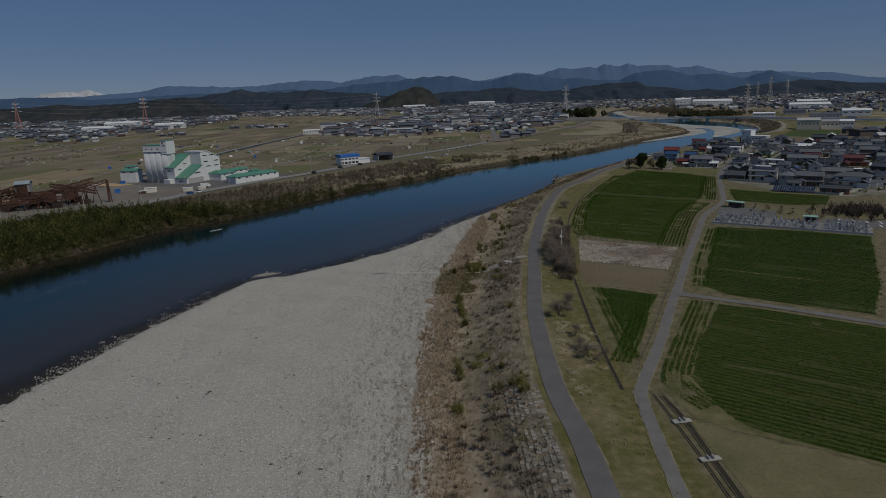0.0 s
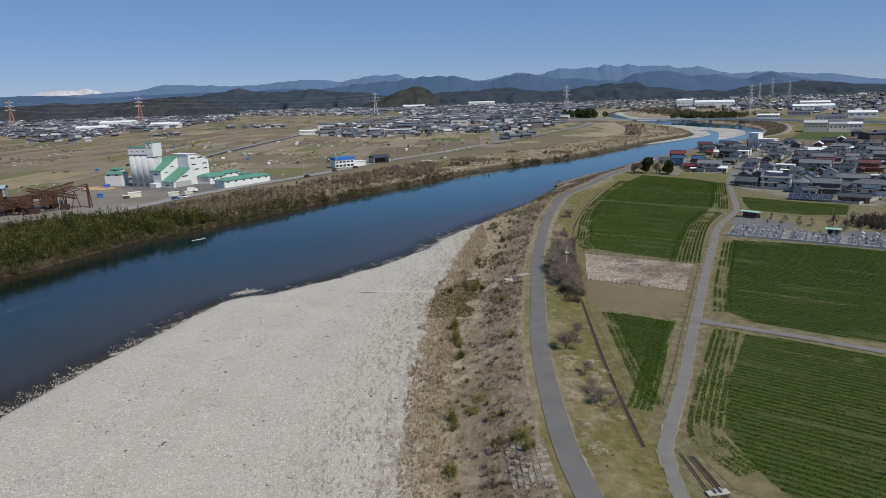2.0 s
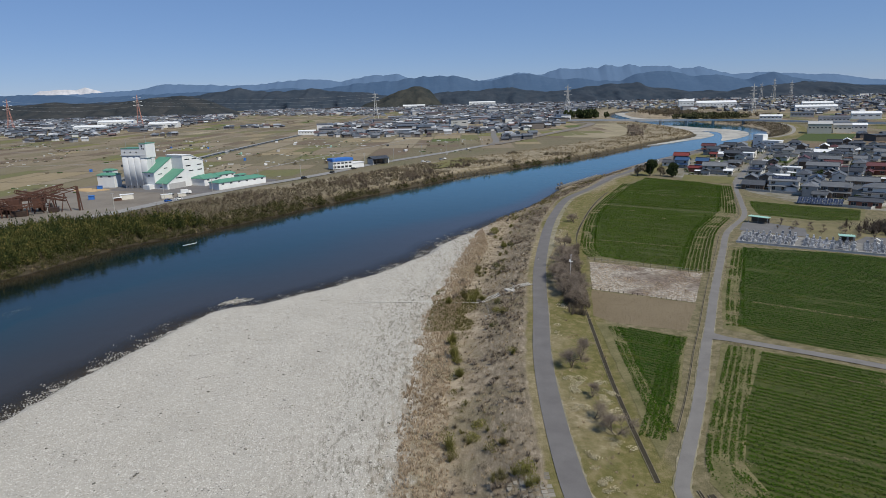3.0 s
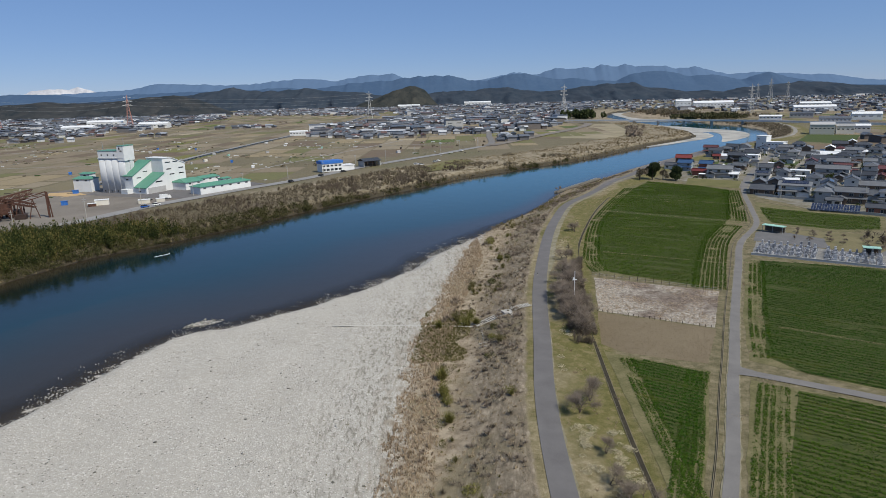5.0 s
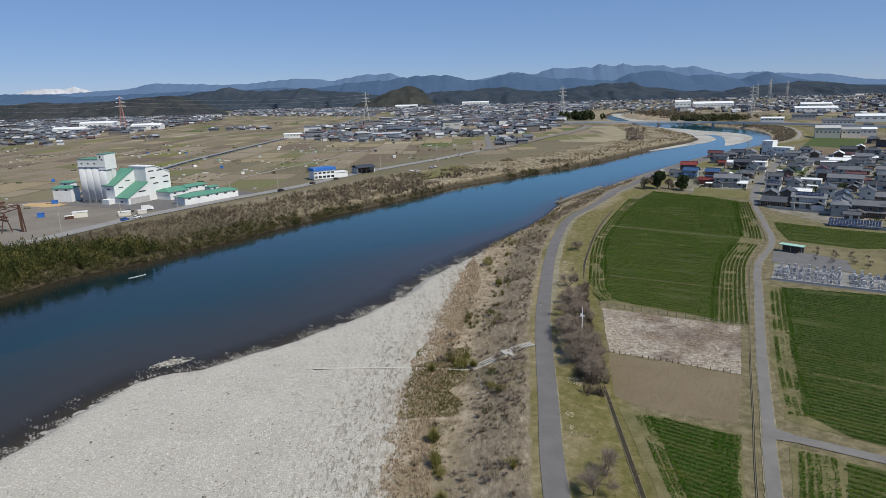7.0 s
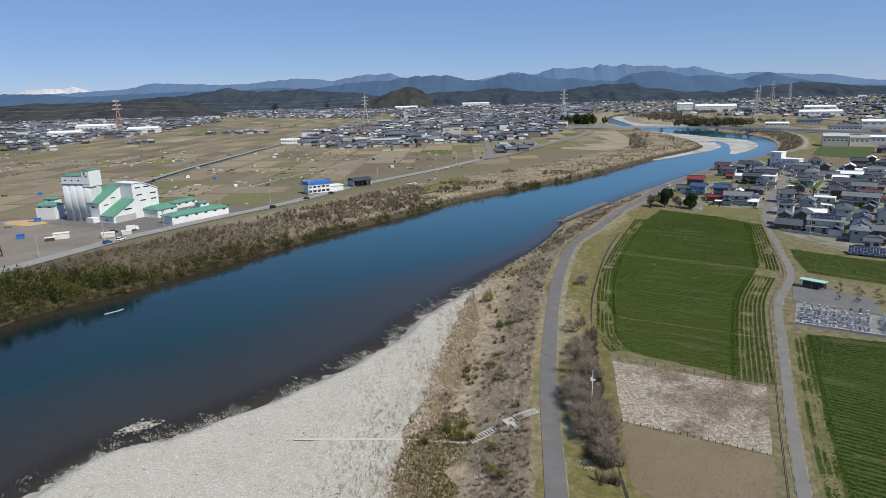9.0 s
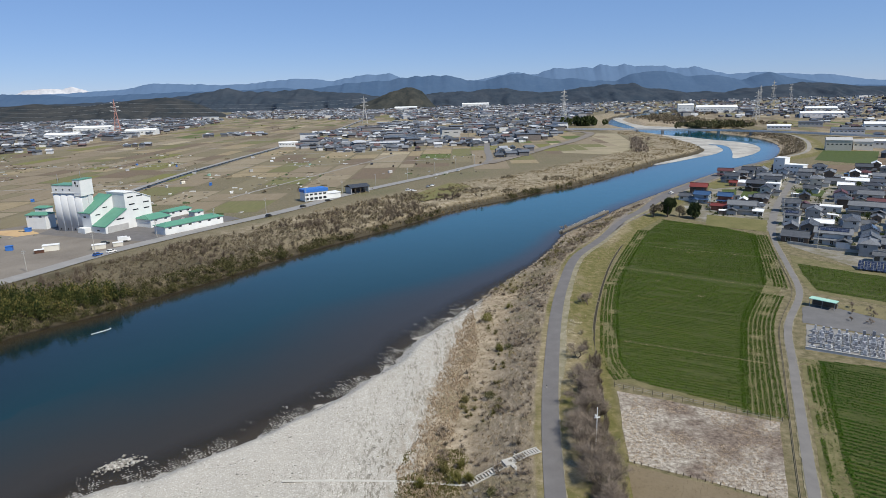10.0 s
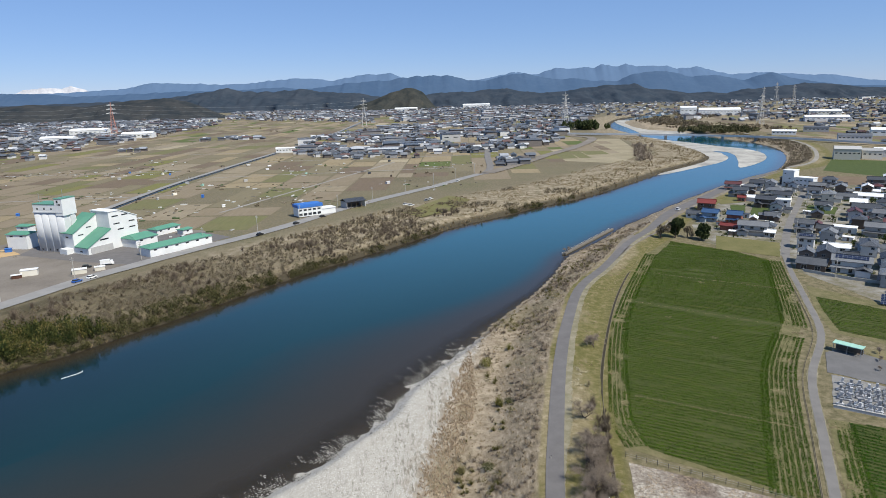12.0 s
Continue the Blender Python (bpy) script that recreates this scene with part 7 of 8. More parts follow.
TOWN_1 = [(-175, 943), (-93, 883), (-10, 880), (25, 960), (60, 930), (84, 939), (189, 1043), (250, 1260), (143, 1758), (-79, 1596), (-211, 1285)]
TOWN_1B = [(76, 765), (108, 795), (124, 855), (88, 868)]
TOWN_2 = [(-674, 2240), (-90, 1782), (145, 1788), (250, 1388), (300, 1400), (460, 1914), (640, 2600), (600, 3050), (-900, 3050)]
TOWN_3 = [(-647, 1100), (-549, 1118), (-556, 1352), (-605, 2024), (-767, 2350), (-1843, 2350), (-1300, 1300)]
TOWN_4 = [(777, 1746), (1088, 2292), (1526, 2261), (1000, 1300), (640, 1000), (560, 860), (700, 1200)]
TOWN_5 = [(560, 1650), (700, 1450), (1900, 1900), (2600, 2700), (2300, 3150), (500, 3150), (420, 2300)]
far_houses("town_near", [TOWN_1], 1250, 1, "dense grey-roofed houses of a town beyond paddies")
far_houses("town_far", [TOWN_2, TOWN_2, TOWN_3], 6500, 2, "wide distant town of grey roofs and white walls")
far_houses("town_west", [TOWN_3], 1500, 9, "dense western town of grey and white houses")
far_houses("town_edge", [TOWN_1B], 20, 3, "few dark houses beside the bank road")
far_houses("town_right", [TOWN_4, TOWN_5, TOWN_5], 1500, 4, "scattered houses and works beyond the river bend")
far_houses("outskirts", [[(-640, 1000), (-560, 1090), (-420, 1100), (-480, 960)], [(-420, 1250), (-300, 1290), (-330, 1340), (-420, 1320)], [(400, 560), (440, 700), (560, 700), (520, 540)]], 70, 6, "small groups of farm houses on the plain")


def works(x, y, w, d, h, turn, wall, roof, label, windows=4):
    e = thing("works_building", x, y, 0.0, turn, label, "factory")
    b = part("wall", boxes((-w / 2, w / 2, -d / 2, d / 2, 0, h)), M[wall], e)
    part("roof", gable_roof(w, d, h, d * 0.12, 0.4, 0.3), M[roof], e)
    part("gable", prism([(-d / 2, h), (d / 2, h), (0, h + d * 0.12)], -w / 2 + 0.01, w / 2 - 0.01), M[wall], e).matrix_basis = Matrix.Rotation(math.pi / 2, 4, "Z")
    for k in range(windows):
        window(b, -w / 2 + w * (k + 0.5) / windows, -d / 2, h * 0.62, w / windows * 0.5, 1.2, 0)


works(446, 776, 24, 20, 11, -0.5, "wall_cream", "wall_grey", "large cream works hall with a grey roof", 6)
works(470, 772, 18, 16, 9, -0.5, "wall_cream", "wall_grey", "cream works hall with a grey roof", 4)
works(495, 786, 22, 14, 8, -0.5, "wall_white", "roof_white", "white works hall beside the green field", 5)
works(760, 1800, 100, 40, 14, -0.3, "paint_white", "roof_white", "long white factory across the river", 12)
works(690, 1830, 40, 30, 20, -0.3, "paint_white", "roof_white", "white factory block across the river", 4)
works(590, 985, 40, 20, 7, -0.5, "wall_white", "tile_grey", "long grey-roofed factory hall", 8)
works(560, 1110, 34, 16, 6, -0.5, "paint_white", "roof_white", "white-roofed factory beside the bridge road", 6)
works(640, 1160, 36, 18, 7, -0.5, "wall_grey", "tile_grey", "grey factory hall beyond the bridge road", 6)
works(680, 1050, 40, 24, 9, -0.5, "paint_white", "roof_white", "white factory hall with blue trim", 4)
works(820, 1430, 80, 30, 9, -0.4, "wall_white", "roof_white", "pale distant factory hall", 8)
works(980, 1700, 70, 30, 9, -0.4, "wall_white", "roof_white", "pale distant works hall", 8)
works(-700, 1330, 60, 24, 9, 0.1, "paint_white", "roof_white", "long white works hall on the far plain", 8)
works(-760, 1560, 80, 30, 11, 0.1, "paint_white", "roof_white", "big white store in the far town", 8)
works(-590, 1420, 60, 26, 9, 0.1, "paint_white", "roof_white", "white store at the town's edge", 8)
works(-200, 1010, 26, 10, 6, 0.1, "paint_white", "roof_white", "long white building at the town's edge", 6)
works(35, 1130, 30, 16, 12, 0.2, "wall_grey", "tile_dark", "tall dark temple roof in the town", 2)
works(-100, 2700, 90, 30, 12, 0.0, "paint_white", "roof_white", "white hall below the hill", 8)
works(200, 3000, 120, 30, 14, 0.0, "paint_white", "roof_white", "long white hall at the foothills", 8)

# bridge over the far bend
BRIDGE = [(230, 1212), (261, 1195), (318, 1163), (396, 1118), (464, 1069), (515, 1010), (560, 930), (640, 800)]
bline = along(BRIDGE, 10)
e = new("bridge")
tagged(e, "long grey road bridge on concrete piers", "bridge")
ob = strip("deck", bline, 3.6, M["concrete"], 0.0, z=3.4)
ob.parent = e
for s in (-3.6, 3.6):
    c = offset(bline, s)
    v, f = [], []
    for x, y in c:
        v += [(x, y, 1.9), (x, y, 4.3)]
    f = [(2 * k, 2 * k + 2, 2 * k + 3, 2 * k + 1) for k in range(len(c) - 1)]
    g = mesh("girder", v, f, M["silo_grey"], parent=e)
for x, y in ((345, 1148), (380, 1128), (415, 1106), (450, 1080), (485, 1048)):
    part("pier", boxes((x - 1.3, x + 1.3, y - 2.6, y + 2.6, -6, 1.9)), M["concrete"], e)

FAR_LEVEE = [(62, 730), (102, 798), (149, 888), (205, 986), (262, 1130), (240, 1230), (300, 1500)]
tagged(strip("levee_far", along(FAR_LEVEE, 20), 3.4, M["works_dirt"], 0.6, cross=(-2, -0.8, 0.8, 2)), "pale far levee with a track on top", "levee", kind="structure")
tagged(strip("road_town", along([(58, 724), (66, 760), (70, 800), (74, 880), (84, 1000), (100, 1200), (120, 1500)], 15), 3.8, M["old_asphalt"], 0.4, z=0.0), "road from the bank into the town", "road", kind="structure")
patch("field_yellow", [(150, 822), (208, 785), (262, 880), (300, 1110), (270, 1122), (215, 960)], plain("dry_yellow", (0.185, 0.158, 0.098), (0.32, 0.275, 0.19), 0.04, 0.95, 0.3), 0.05, "pale yellow dry field inside the river bend")
SAND_1 = [(226, 722), (246, 735), (290, 776), (328, 812), (360, 862), (372, 925), (378, 1015), (384, 1100), (366, 1190), (352, 1100), (348, 1020), (340, 925), (328, 870), (302, 825), (268, 785)]
SAND_2 = [(372, 1110), (384, 1100), (397, 1067), (408, 1009), (425, 955), (420, 900), (396, 843), (364, 798), (328, 764), (350, 815), (376, 880), (384, 920), (372, 935), (356, 930), (366, 1020)]
SAND_3 = [(385, 1260), (470, 1250), (490, 1400), (512, 1640), (500, 1735), (470, 1740), (436, 1600), (410, 1420)]
SAND_4 = [(352, 880), (366, 892), (374, 915), (364, 925), (354, 905)]
M["shoal"] = plain("shoal", (0.15, 0.15, 0.145), (0.50, 0.475, 0.43), 0.035, 0.95, 0.4, fine=9)
for k, poly in enumerate((SAND_1, SAND_2, SAND_3, SAND_4)):
    patch("sandbar", [tuple(p) for p in along(poly + [poly[0]], 8)[:-1]], M["shoal"], WATER_Z + 0.05 + 0.03 * k, "pale sand and gravel bar in the river bend", "sandbar")
bend_line = along(LEVEE, 8)
bend_line = bend_line[bend_line[:, 1] > 684]
tagged(strip("road_bend", bend_line, 2.2, M["dirt_yard"], 0.14), "pale dirt road on the levee round the river bend", "road", kind="structure")
scatter("bend_brush", spots_in(rg, 14000, (330, 530, 690, 1160), lambda x, y, river, bar, levee, left: (~left) & (river > 1) & (levee < -4.5), (1.2, 2.6, 0.8, 1.4)),
        [lambda r: twig_fan(r, 40, 0.04), lambda r: leaf_cloud(r, 36, 0.14)], M["bank_wood"], "brown brush between the river bend and the levee", "brush", 83)
# woods beyond the bridge and along the far bend
woods = spots_in(rg, 5000, (150, 760, 700, 2000), lambda x, y, river, bar, levee, left: ((~left) & (y > 1200) & (river > 30) & (river < 170) & (lumpy(x, y, 0.006, 3) > -0.1)) , (2.2, 4.8, 0.9, 1.5))
scatter("far_woods", woods, [lambda r: leaf_cloud(r, 60, 0.24), lambda r: twig_fan(r, 60, 0.05)], M["bank_wood"], "brown woods along the far river bend", "woods", 12)
dark = np.array([(x, y, 0.0, r, h) for x, y, r, h in zip(rg.normal(500, 26, 90), rg.normal(1215, 22, 90), rg.uniform(4, 8, 90), rg.uniform(7, 12, 90))])
scatter("far_grove", dark, [lambda r: leaf_cloud(r, 110, 0.22)], M["grove"], "dark olive grove beyond the bridge", "woods", 13)
brown = np.array([(x, y, 0.0, r, h) for x, y, r, h in zip(rg.normal(520, 26, 130), rg.uniform(1380, 1580, 130), rg.uniform(4, 8, 130), rg.uniform(7, 11, 130))])
scatter("brown_woods", brown, [lambda r: leaf_cloud(r, 90, 0.16), lambda r: twig_fan(r, 120, 0.03)], M["bank_wood"], "brown spring woods beyond the bridge", "woods", 17)
grove = np.array([(x, y, 0.0, r, h) for x, y, r, h in zip(rg.normal(300, 14, 26), rg.normal(1340, 10, 26), rg.uniform(5, 8, 26), rg.uniform(12, 20, 26))])
scatter("town_grove", grove, [lambda r: leaf_cloud(r, 130, 0.2)], M["evergreen"], "tall dark grove at the town's edge", "woods", 14)
row = np.array([(238 + k * 1.2 + rg.normal(0, 5), 800 + k * 4.2, -0.5, rg.uniform(3, 5), rg.uniform(5, 8)) for k in range(45)])
scatter("bend_woods", row, [lambda r: twig_fan(r, 150, 0.04), lambda r: leaf_cloud(r, 60, 0.2)], M["twigs"], "line of bare trees inside the river bend", "woods", 15)
loose = spots_in(rg, 4000, (-1200, 300, 520, 2200), lambda x, y, river, bar, levee, left: left & (river > 110) & (lumpy(x, y, 0.01, 31) > 0.18) & (rg.random(len(x)) < 0.4), (1.0, 2.6, 0.8, 1.3))
scatter("plain_bushes", loose, [lambda r: leaf_cloud(r, 50, 0.25)], M["bank_wood"], "scattered brown bushes between paddies", "bush", 16)


def pylon(x, y, h, turn, mats, label):
    """A lattice power pylon with three pairs of arms."""
    e = thing("pylon", x, y, 0, turn, label, "pylon", "pylons across the plain")
    b = h * 0.09
    bm = bmesh.new()
    for sx in (-1, 1):
        for sy in (-1, 1):
            bar(bm, (sx * b, sy * b, 0), (sx * b * 0.28, sy * b * 0.28, h * 0.62), h * 0.009)
            bar(bm, (sx * b * 0.28, sy * b * 0.28, h * 0.62), (0, 0, h), h * 0.008)
    for k in range(7):
        z0, z1 = h * 0.62 * k / 7, h * 0.62 * (k + 1) / 7
        f0, f1 = b * (1 - 0.72 * k / 7), b * (1 - 0.72 * (k + 1) / 7)
        for sx, sy, tx, ty in ((-1, -1, 1, -1), (1, -1, 1, 1), (1, 1, -1, 1), (-1, 1, -1, -1)):
            bar(bm, (sx * f0, sy * f0, z0), (tx * f1, ty * f1, z1), h * 0.004)
    part("tower", bm, mats[0], e)
    for k, z in enumerate((0.66, 0.78, 0.9)):
        a = bmesh.new()
        l = h * (0.15 - 0.02 * k)
        for s in (-1, 1):
            bar(a, (0, 0, h * z + h * 0.03), (s * l, 0, h * z), h * 0.006)
            bar(a, (0, 0, h * z - h * 0.02), (s * l, 0, h * z), h * 0.009)
        part("arm", a, mats[1], e)


M["pylon_red"] = plain("pylon_red", (0.34, 0.14, 0.11), (0.50, 0.26, 0.21), 0.1, 0.6)
red, pale = (M["pylon_red"], M["roof_white"]), (M["wall_grey"], M["wall_grey"])
PYLONS = [(-690, 1524, 72, 0.3, red), (-154, 1627, 66, 0.2, pale), (660, 1384, 60, 0.2, pale), (1225, 2398, 82, 0.4, pale), (1300, 2420, 72, 0.4, pale), (1170, 2380, 66, 0.4, pale), (-960, 1480, 70, 0.3, red), (310, 1580, 70, 0.3, pale)]
for x, y, h, t, m in PYLONS:
    pylon(x, y, h, t, m, "tall red and white lattice power pylon" if m is red else "tall grey lattice power pylon")
for a, b in ((0, 1), (6, 0)):
    for z in (0.66, 0.78, 0.9):
        (x0, y0, h0, *_), (x1, y1, h1, *_) = PYLONS[a], PYLONS[b]
        bm = bmesh.new()
        last = None
        for k in range(13):
            t = k / 12
            p = (x0 + (x1 - x0) * t, y0 + (y1 - y0) * t, h0 * z * (1 - t) + h1 * z * t - 9 * 4 * t * (1 - t))
            if last:
                bar(bm, last, p, 0.16)
            last = p
        ob = tagged(part("power_line", bm, M["steel"], None), "thin sagging power line between pylons", "cable", "power lines")

# ---- vehicles, poles, stones and small things ----
def car(x, y, z, turn, paint, label, kind="car"):
    e = thing(kind, x, y, z, turn, label, kind)
    l, w = (4.4, 1.75) if kind == "car" else (6.2, 2.1)
    if kind == "car":
        body = part("body", prism([(-l / 2, 0.35), (l / 2, 0.35), (l / 2, 0.75), (l / 2 - 0.9, 0.92), (-l / 2 + 0.2, 0.95), (-l / 2, 0.8)], -w / 2, w / 2), paint, e)
        part("cabin", prism([(-l / 2 + 0.25, 0.95), (l / 2 - 1.0, 0.92), (l / 2 - 1.7, 1.48), (-l / 2 + 0.6, 1.5)], -w / 2 + 0.12, w / 2 - 0.12), M["glass"], e, "dark tinted windows")
        part("roof", boxes((-l / 2 + 0.65, l / 2 - 1.75, -w / 2 + 0.15, w / 2 - 0.15, 1.5, 1.56)), paint, e)
    else:
        part("cab", prism([(l / 2 - 1.7, 0.5), (l / 2, 0.5), (l / 2, 1.3), (l / 2 - 0.4, 2.2), (l / 2 - 1.7, 2.25)], -w / 2, w / 2), paint, e)
        part("windscreen", prism([(l / 2 - 0.02, 1.32), (l / 2 + 0.03, 1.32), (l / 2 - 0.33, 2.1), (l / 2 - 0.38, 2.1)], -w / 2 + 0.1, w / 2 - 0.1), M["glass"], e)
        part("cargo_box", boxes((-l / 2, l / 2 - 1.8, -w / 2, w / 2, 0.8, 2.8)), M["paint_white"], e)
        part("chassis", boxes((-l / 2 + 0.1, l / 2 - 1.7, -w / 2 + 0.3, w / 2 - 0.3, 0.5, 0.797)), M["rubber"], e)
    for sx in (-0.31, 0.31):
        for sy in (-1, 1):
            bm = bmesh.new()
            bmesh.ops.create_cone(bm, cap_ends=True, segments=12, radius1=0.34, radius2=0.34, depth=0.24, matrix=Matrix.Translation((sx * l, sy * (w / 2 - 0.1), 0.34)) @ Matrix.Rotation(math.pi / 2, 4, "X"))
            part("wheel", bm, M["rubber"], e)


PAINT = {"white": plain("paint_car_white", (0.70, 0.70, 0.70), (0.80, 0.80, 0.80), 0.2, 0.25, 0.0), "black": plain("paint_car_black", (0.015, 0.016, 0.018), (0.03, 0.03, 0.034), 0.2, 0.2, 0.0),
         "silver": plain("paint_car_silver", (0.40, 0.41, 0.42), (0.50, 0.51, 0.52), 0.2, 0.3, 0.0, 0.5), "blue": plain("paint_car_blue", (0.02, 0.08, 0.30), (0.03, 0.11, 0.36), 0.2, 0.25, 0.0)}
for x, y, t, c, k in ((-149, 389, 1.05, "white", "car"), (-152.5, 383, 1.05, "blue", "car"), (-162, 409, 0.4, "black", "car"), (-154, 413, 0.5, "white", "truck"), (-79, 502, 1.02, "black", "car"), (-94, 472, 1.05, "black", "car"),
                      (-12, 562, 0.3, "white", "car"), (-8, 558, 0.4, "white", "car"), (3, 578, 1.0, "silver", "car"), (6, 583, 1.0, "white", "car"), (30, 674, 1.0, "white", "car"), (168, 513, 0.85, "white", "car"),
                      (181, 374, -0.6, "white", "car"), (185, 371, -0.6, "silver", "car"), (226, 366, 0.4, "white", "car"), (207, 418, 0.9, "white", "car"), (-138, 470, 1.0, "white", "car"), (-66, 524, 0.6, "black", "car")):
    car(x, y, (rise(x, y) + 0.36 if x in (-149, -152.5, -79, -94, 30) else 0.14 if x < -100 else rise(x, y) + 0.12), t, PAINT[c], f"{c} {'box truck' if k == 'truck' else 'passenger car'} standing on {'the road' if x in (-79, -94, 30, 168) else 'open ground'}", k)


def pole(x, y, h, turn, label="grey concrete utility pole with crossarm"):
    e = thing("utility_pole", x, y, rise(x, y), turn, label, "utility pole", "utility poles")
    bm = bmesh.new()
    bmesh.ops.create_cone(bm, cap_ends=True, segments=8, radius1=0.19, radius2=0.11, depth=h, matrix=Matrix.Translation((0, 0, h / 2)))
    part("pole", bm, M["concrete"], e)
    part("crossarm", boxes((-0.9, 0.9, -0.06, 0.06, h - 0.9, h - 0.75)), M["steel"], e)
    part("crossarm", boxes((-0.7, 0.7, -0.06, 0.06, h - 1.8, h - 1.65)), M["steel"], e)


left_line = offset(along(LEFT_ROAD, 6), -6.5)
for p in left_line[24::7]:
    pole(p[0], p[1], 10, 0.5)
for x, y in ((182, 398), (205, 440), (232, 480), (262, 528), (178, 362), (205, 338), (228, 318), (256, 460), (290, 560), (240, 395)):
    pole(x, y, 9, 0.8)
for x, y in ((39.6, 206.0),):
    e = thing("white_post", x, y, rise(x, y), 0.2, "slim white gauge post among bare trees", "post")
    bm = bmesh.new()
    bmesh.ops.create_cone(bm, cap_ends=True, segments=8, radius1=0.12, radius2=0.08, depth=9, matrix=Matrix.Translation((0, 0, 4.5)))
    part("post", bm, M["paint_white"], e)
    part("bracket", boxes((-0.6, 0.6, -0.08, 0.08, 6.6, 6.8), (-0.45, -0.15, -0.2, 0.2, 6.803, 7.3)), M["paint_white"], e)
for x, y in ((19.2, 178), (22.6, 204), (30.2, 241), (34, 232), (48, 316)):
    e = thing("marker_post", x, y, rise(x, y), 0, "short yellow and black marker post by the road", "post", "marker posts on the levee")
    part("post", boxes((-0.06, 0.06, -0.06, 0.06, 0, 0.55)), M["wall_cream"], e)
    part("top", boxes((-0.065, 0.065, -0.065, 0.065, 0.553, 0.8)), M["dark_gap"], e)

# floating white boom in the river
bm = bmesh.new()
pts = [(-109.6, 292.8), (-108.6, 294.0), (-107.6, 295.0), (-106.7, 296.0), (-106.0, 297.0), (-105.6, 298.0), (-105.9, 298.5)]
for a, b in zip(pts[:-1], pts[1:]):
    bar(bm, (*a, WATER_Z + 0.08), (*b, WATER_Z + 0.08), 0.18)
tagged(part("floating_boom", bm, M["paint_white"], None), "thin white floating boom on the water", "boom")

# old mooring jetty beside the levee bend
jetty = thing("jetty", 77.0, 429.5, WATER_Z, math.atan2(57, 41), "ruined concrete jetty of low piles along the shore", "jetty")
part("beam", boxes((0, 70, -0.7, 0.7, -0.8, 0.75)), M["block"], jetty)
for k in range(30):
    part("pile", boxes((k * 2.3 - 0.35, k * 2.3 + 0.35, 0.8, 1.5, -1.0, 0.95 + 0.2 * (k % 2))), M["concrete"], jetty)


copy_thing(TREES[1], Matrix.Translation((79.0, 432.0, WATER_Z + 0.7)) @ Matrix.Scale(0.75 / TREES[1].scale[0], 4))


def stones(name, spots, mat, label):
    """Loose stones of uneven shape, joined."""
    r = np.random.default_rng(77)
    base = np.array([(1, 0, 0), (0.3, 0.95, 0), (-0.8, 0.6, 0), (-0.8, -0.6, 0), (0.3, -0.95, 0), (0.1, 0.05, 0.9), (0, 0, -0.6)])
    tri = [(k, (k + 1) % 5, 5) for k in range(5)] + [((k + 1) % 5, k, 6) for k in range(5)]
    vs, fs = [], []
    for i, (x, y, z, s) in enumerate(spots):
        v = base * (s * r.uniform(0.6, 1.3, (7, 1))) * np.array([1, r.uniform(0.6, 1), r.uniform(0.35, 0.7)])
        a = r.random() * 6.28
        v = np.column_stack([v[:, 0] * math.cos(a) - v[:, 1] * math.sin(a) + x, v[:, 0] * math.sin(a) + v[:, 1] * math.cos(a) + y, v[:, 2] + z])
        vs.append(v)
        fs.append(np.array(tri) + 7 * i)
    tagged(mesh_np(name, np.concatenate(vs), np.concatenate(fs), mat), label, "stones", kind="stuff")


M["pebble"] = varied("pebble", [(0.30, 0.285, 0.255), (0.40, 0.38, 0.345), (0.22, 0.205, 0.18), (0.50, 0.485, 0.45), (0.34, 0.315, 0.28), (0.15, 0.14, 0.12)], 0.9, grain=2.0)
M["shore_stone"] = varied("shore_stone", [(0.06, 0.055, 0.048), (0.38, 0.365, 0.335), (0.46, 0.44, 0.41), (0.10, 0.09, 0.078), (0.42, 0.40, 0.37), (0.30, 0.29, 0.265)], 0.6, grain=2.0)
r_ = np.random.default_rng(5)
x_, y_ = r_.uniform(-100, 26, 60000), r_.uniform(70, 318, 60000)
z_, riv_, bar_, lev_, left_ = lie(x_, y_)
ok_ = (~left_) & (bar_ < 1) & (riv_ > 0.5) & (r_.random(60000) < 0.55)
stones("loose_stones", np.column_stack([x_, y_, z_ + 0.02, r_.uniform(0.06, 0.17, 60000) + 0.22 * (r_.random(60000) < 0.02)])[ok_], M["pebble"], "pale loose cobbles on the gravel bar")
ok_ = (~left_) & (riv_ > -3.5 - 6 * r_.random(60000) ** 6) & (riv_ < 1.5) & (bar_ < 3)
lump_ = lumpy(x_[ok_], y_[ok_], 0.12, 6) > -0.15
s_ = np.column_stack([x_, y_, np.maximum(z_, WATER_Z + 0.0), r_.uniform(0.08, 0.30, 60000)])[ok_][lump_]
stones("shore_stones", np.concatenate([s_ + np.array([dx, dy, 0, 0]) for dx, dy in ((0, 0), (0.5, 0.4), (-0.4, 0.7), (0.9, -0.3))]), M["shore_stone"], "dark wet stones along the waterline")
a_, b_ = r_.normal(0, 3.4, 260), r_.normal(0, 1.6, 260)
stones("shoal_stones", np.column_stack([-62.5 + a_ * 0.5, 213.5 + a_ * 0.25 + b_ * 0.7, np.full(260, WATER_Z + 0.03), r_.uniform(0.15, 0.6, 260)]), M["pebble"], "pale stones of a small shoal in the shallows")

q_ = r_.random(80)
stones("riffle_stones", np.column_stack([-135 + 11 * q_ + r_.normal(0, 1.5, 80), 192 + 23 * q_ + r_.normal(0, 2.0, 80), np.full(80, WATER_Z + 0.01), r_.uniform(0.06, 0.26, 80)]), M["pebble"], "pale stones breaking the water in a riffle")
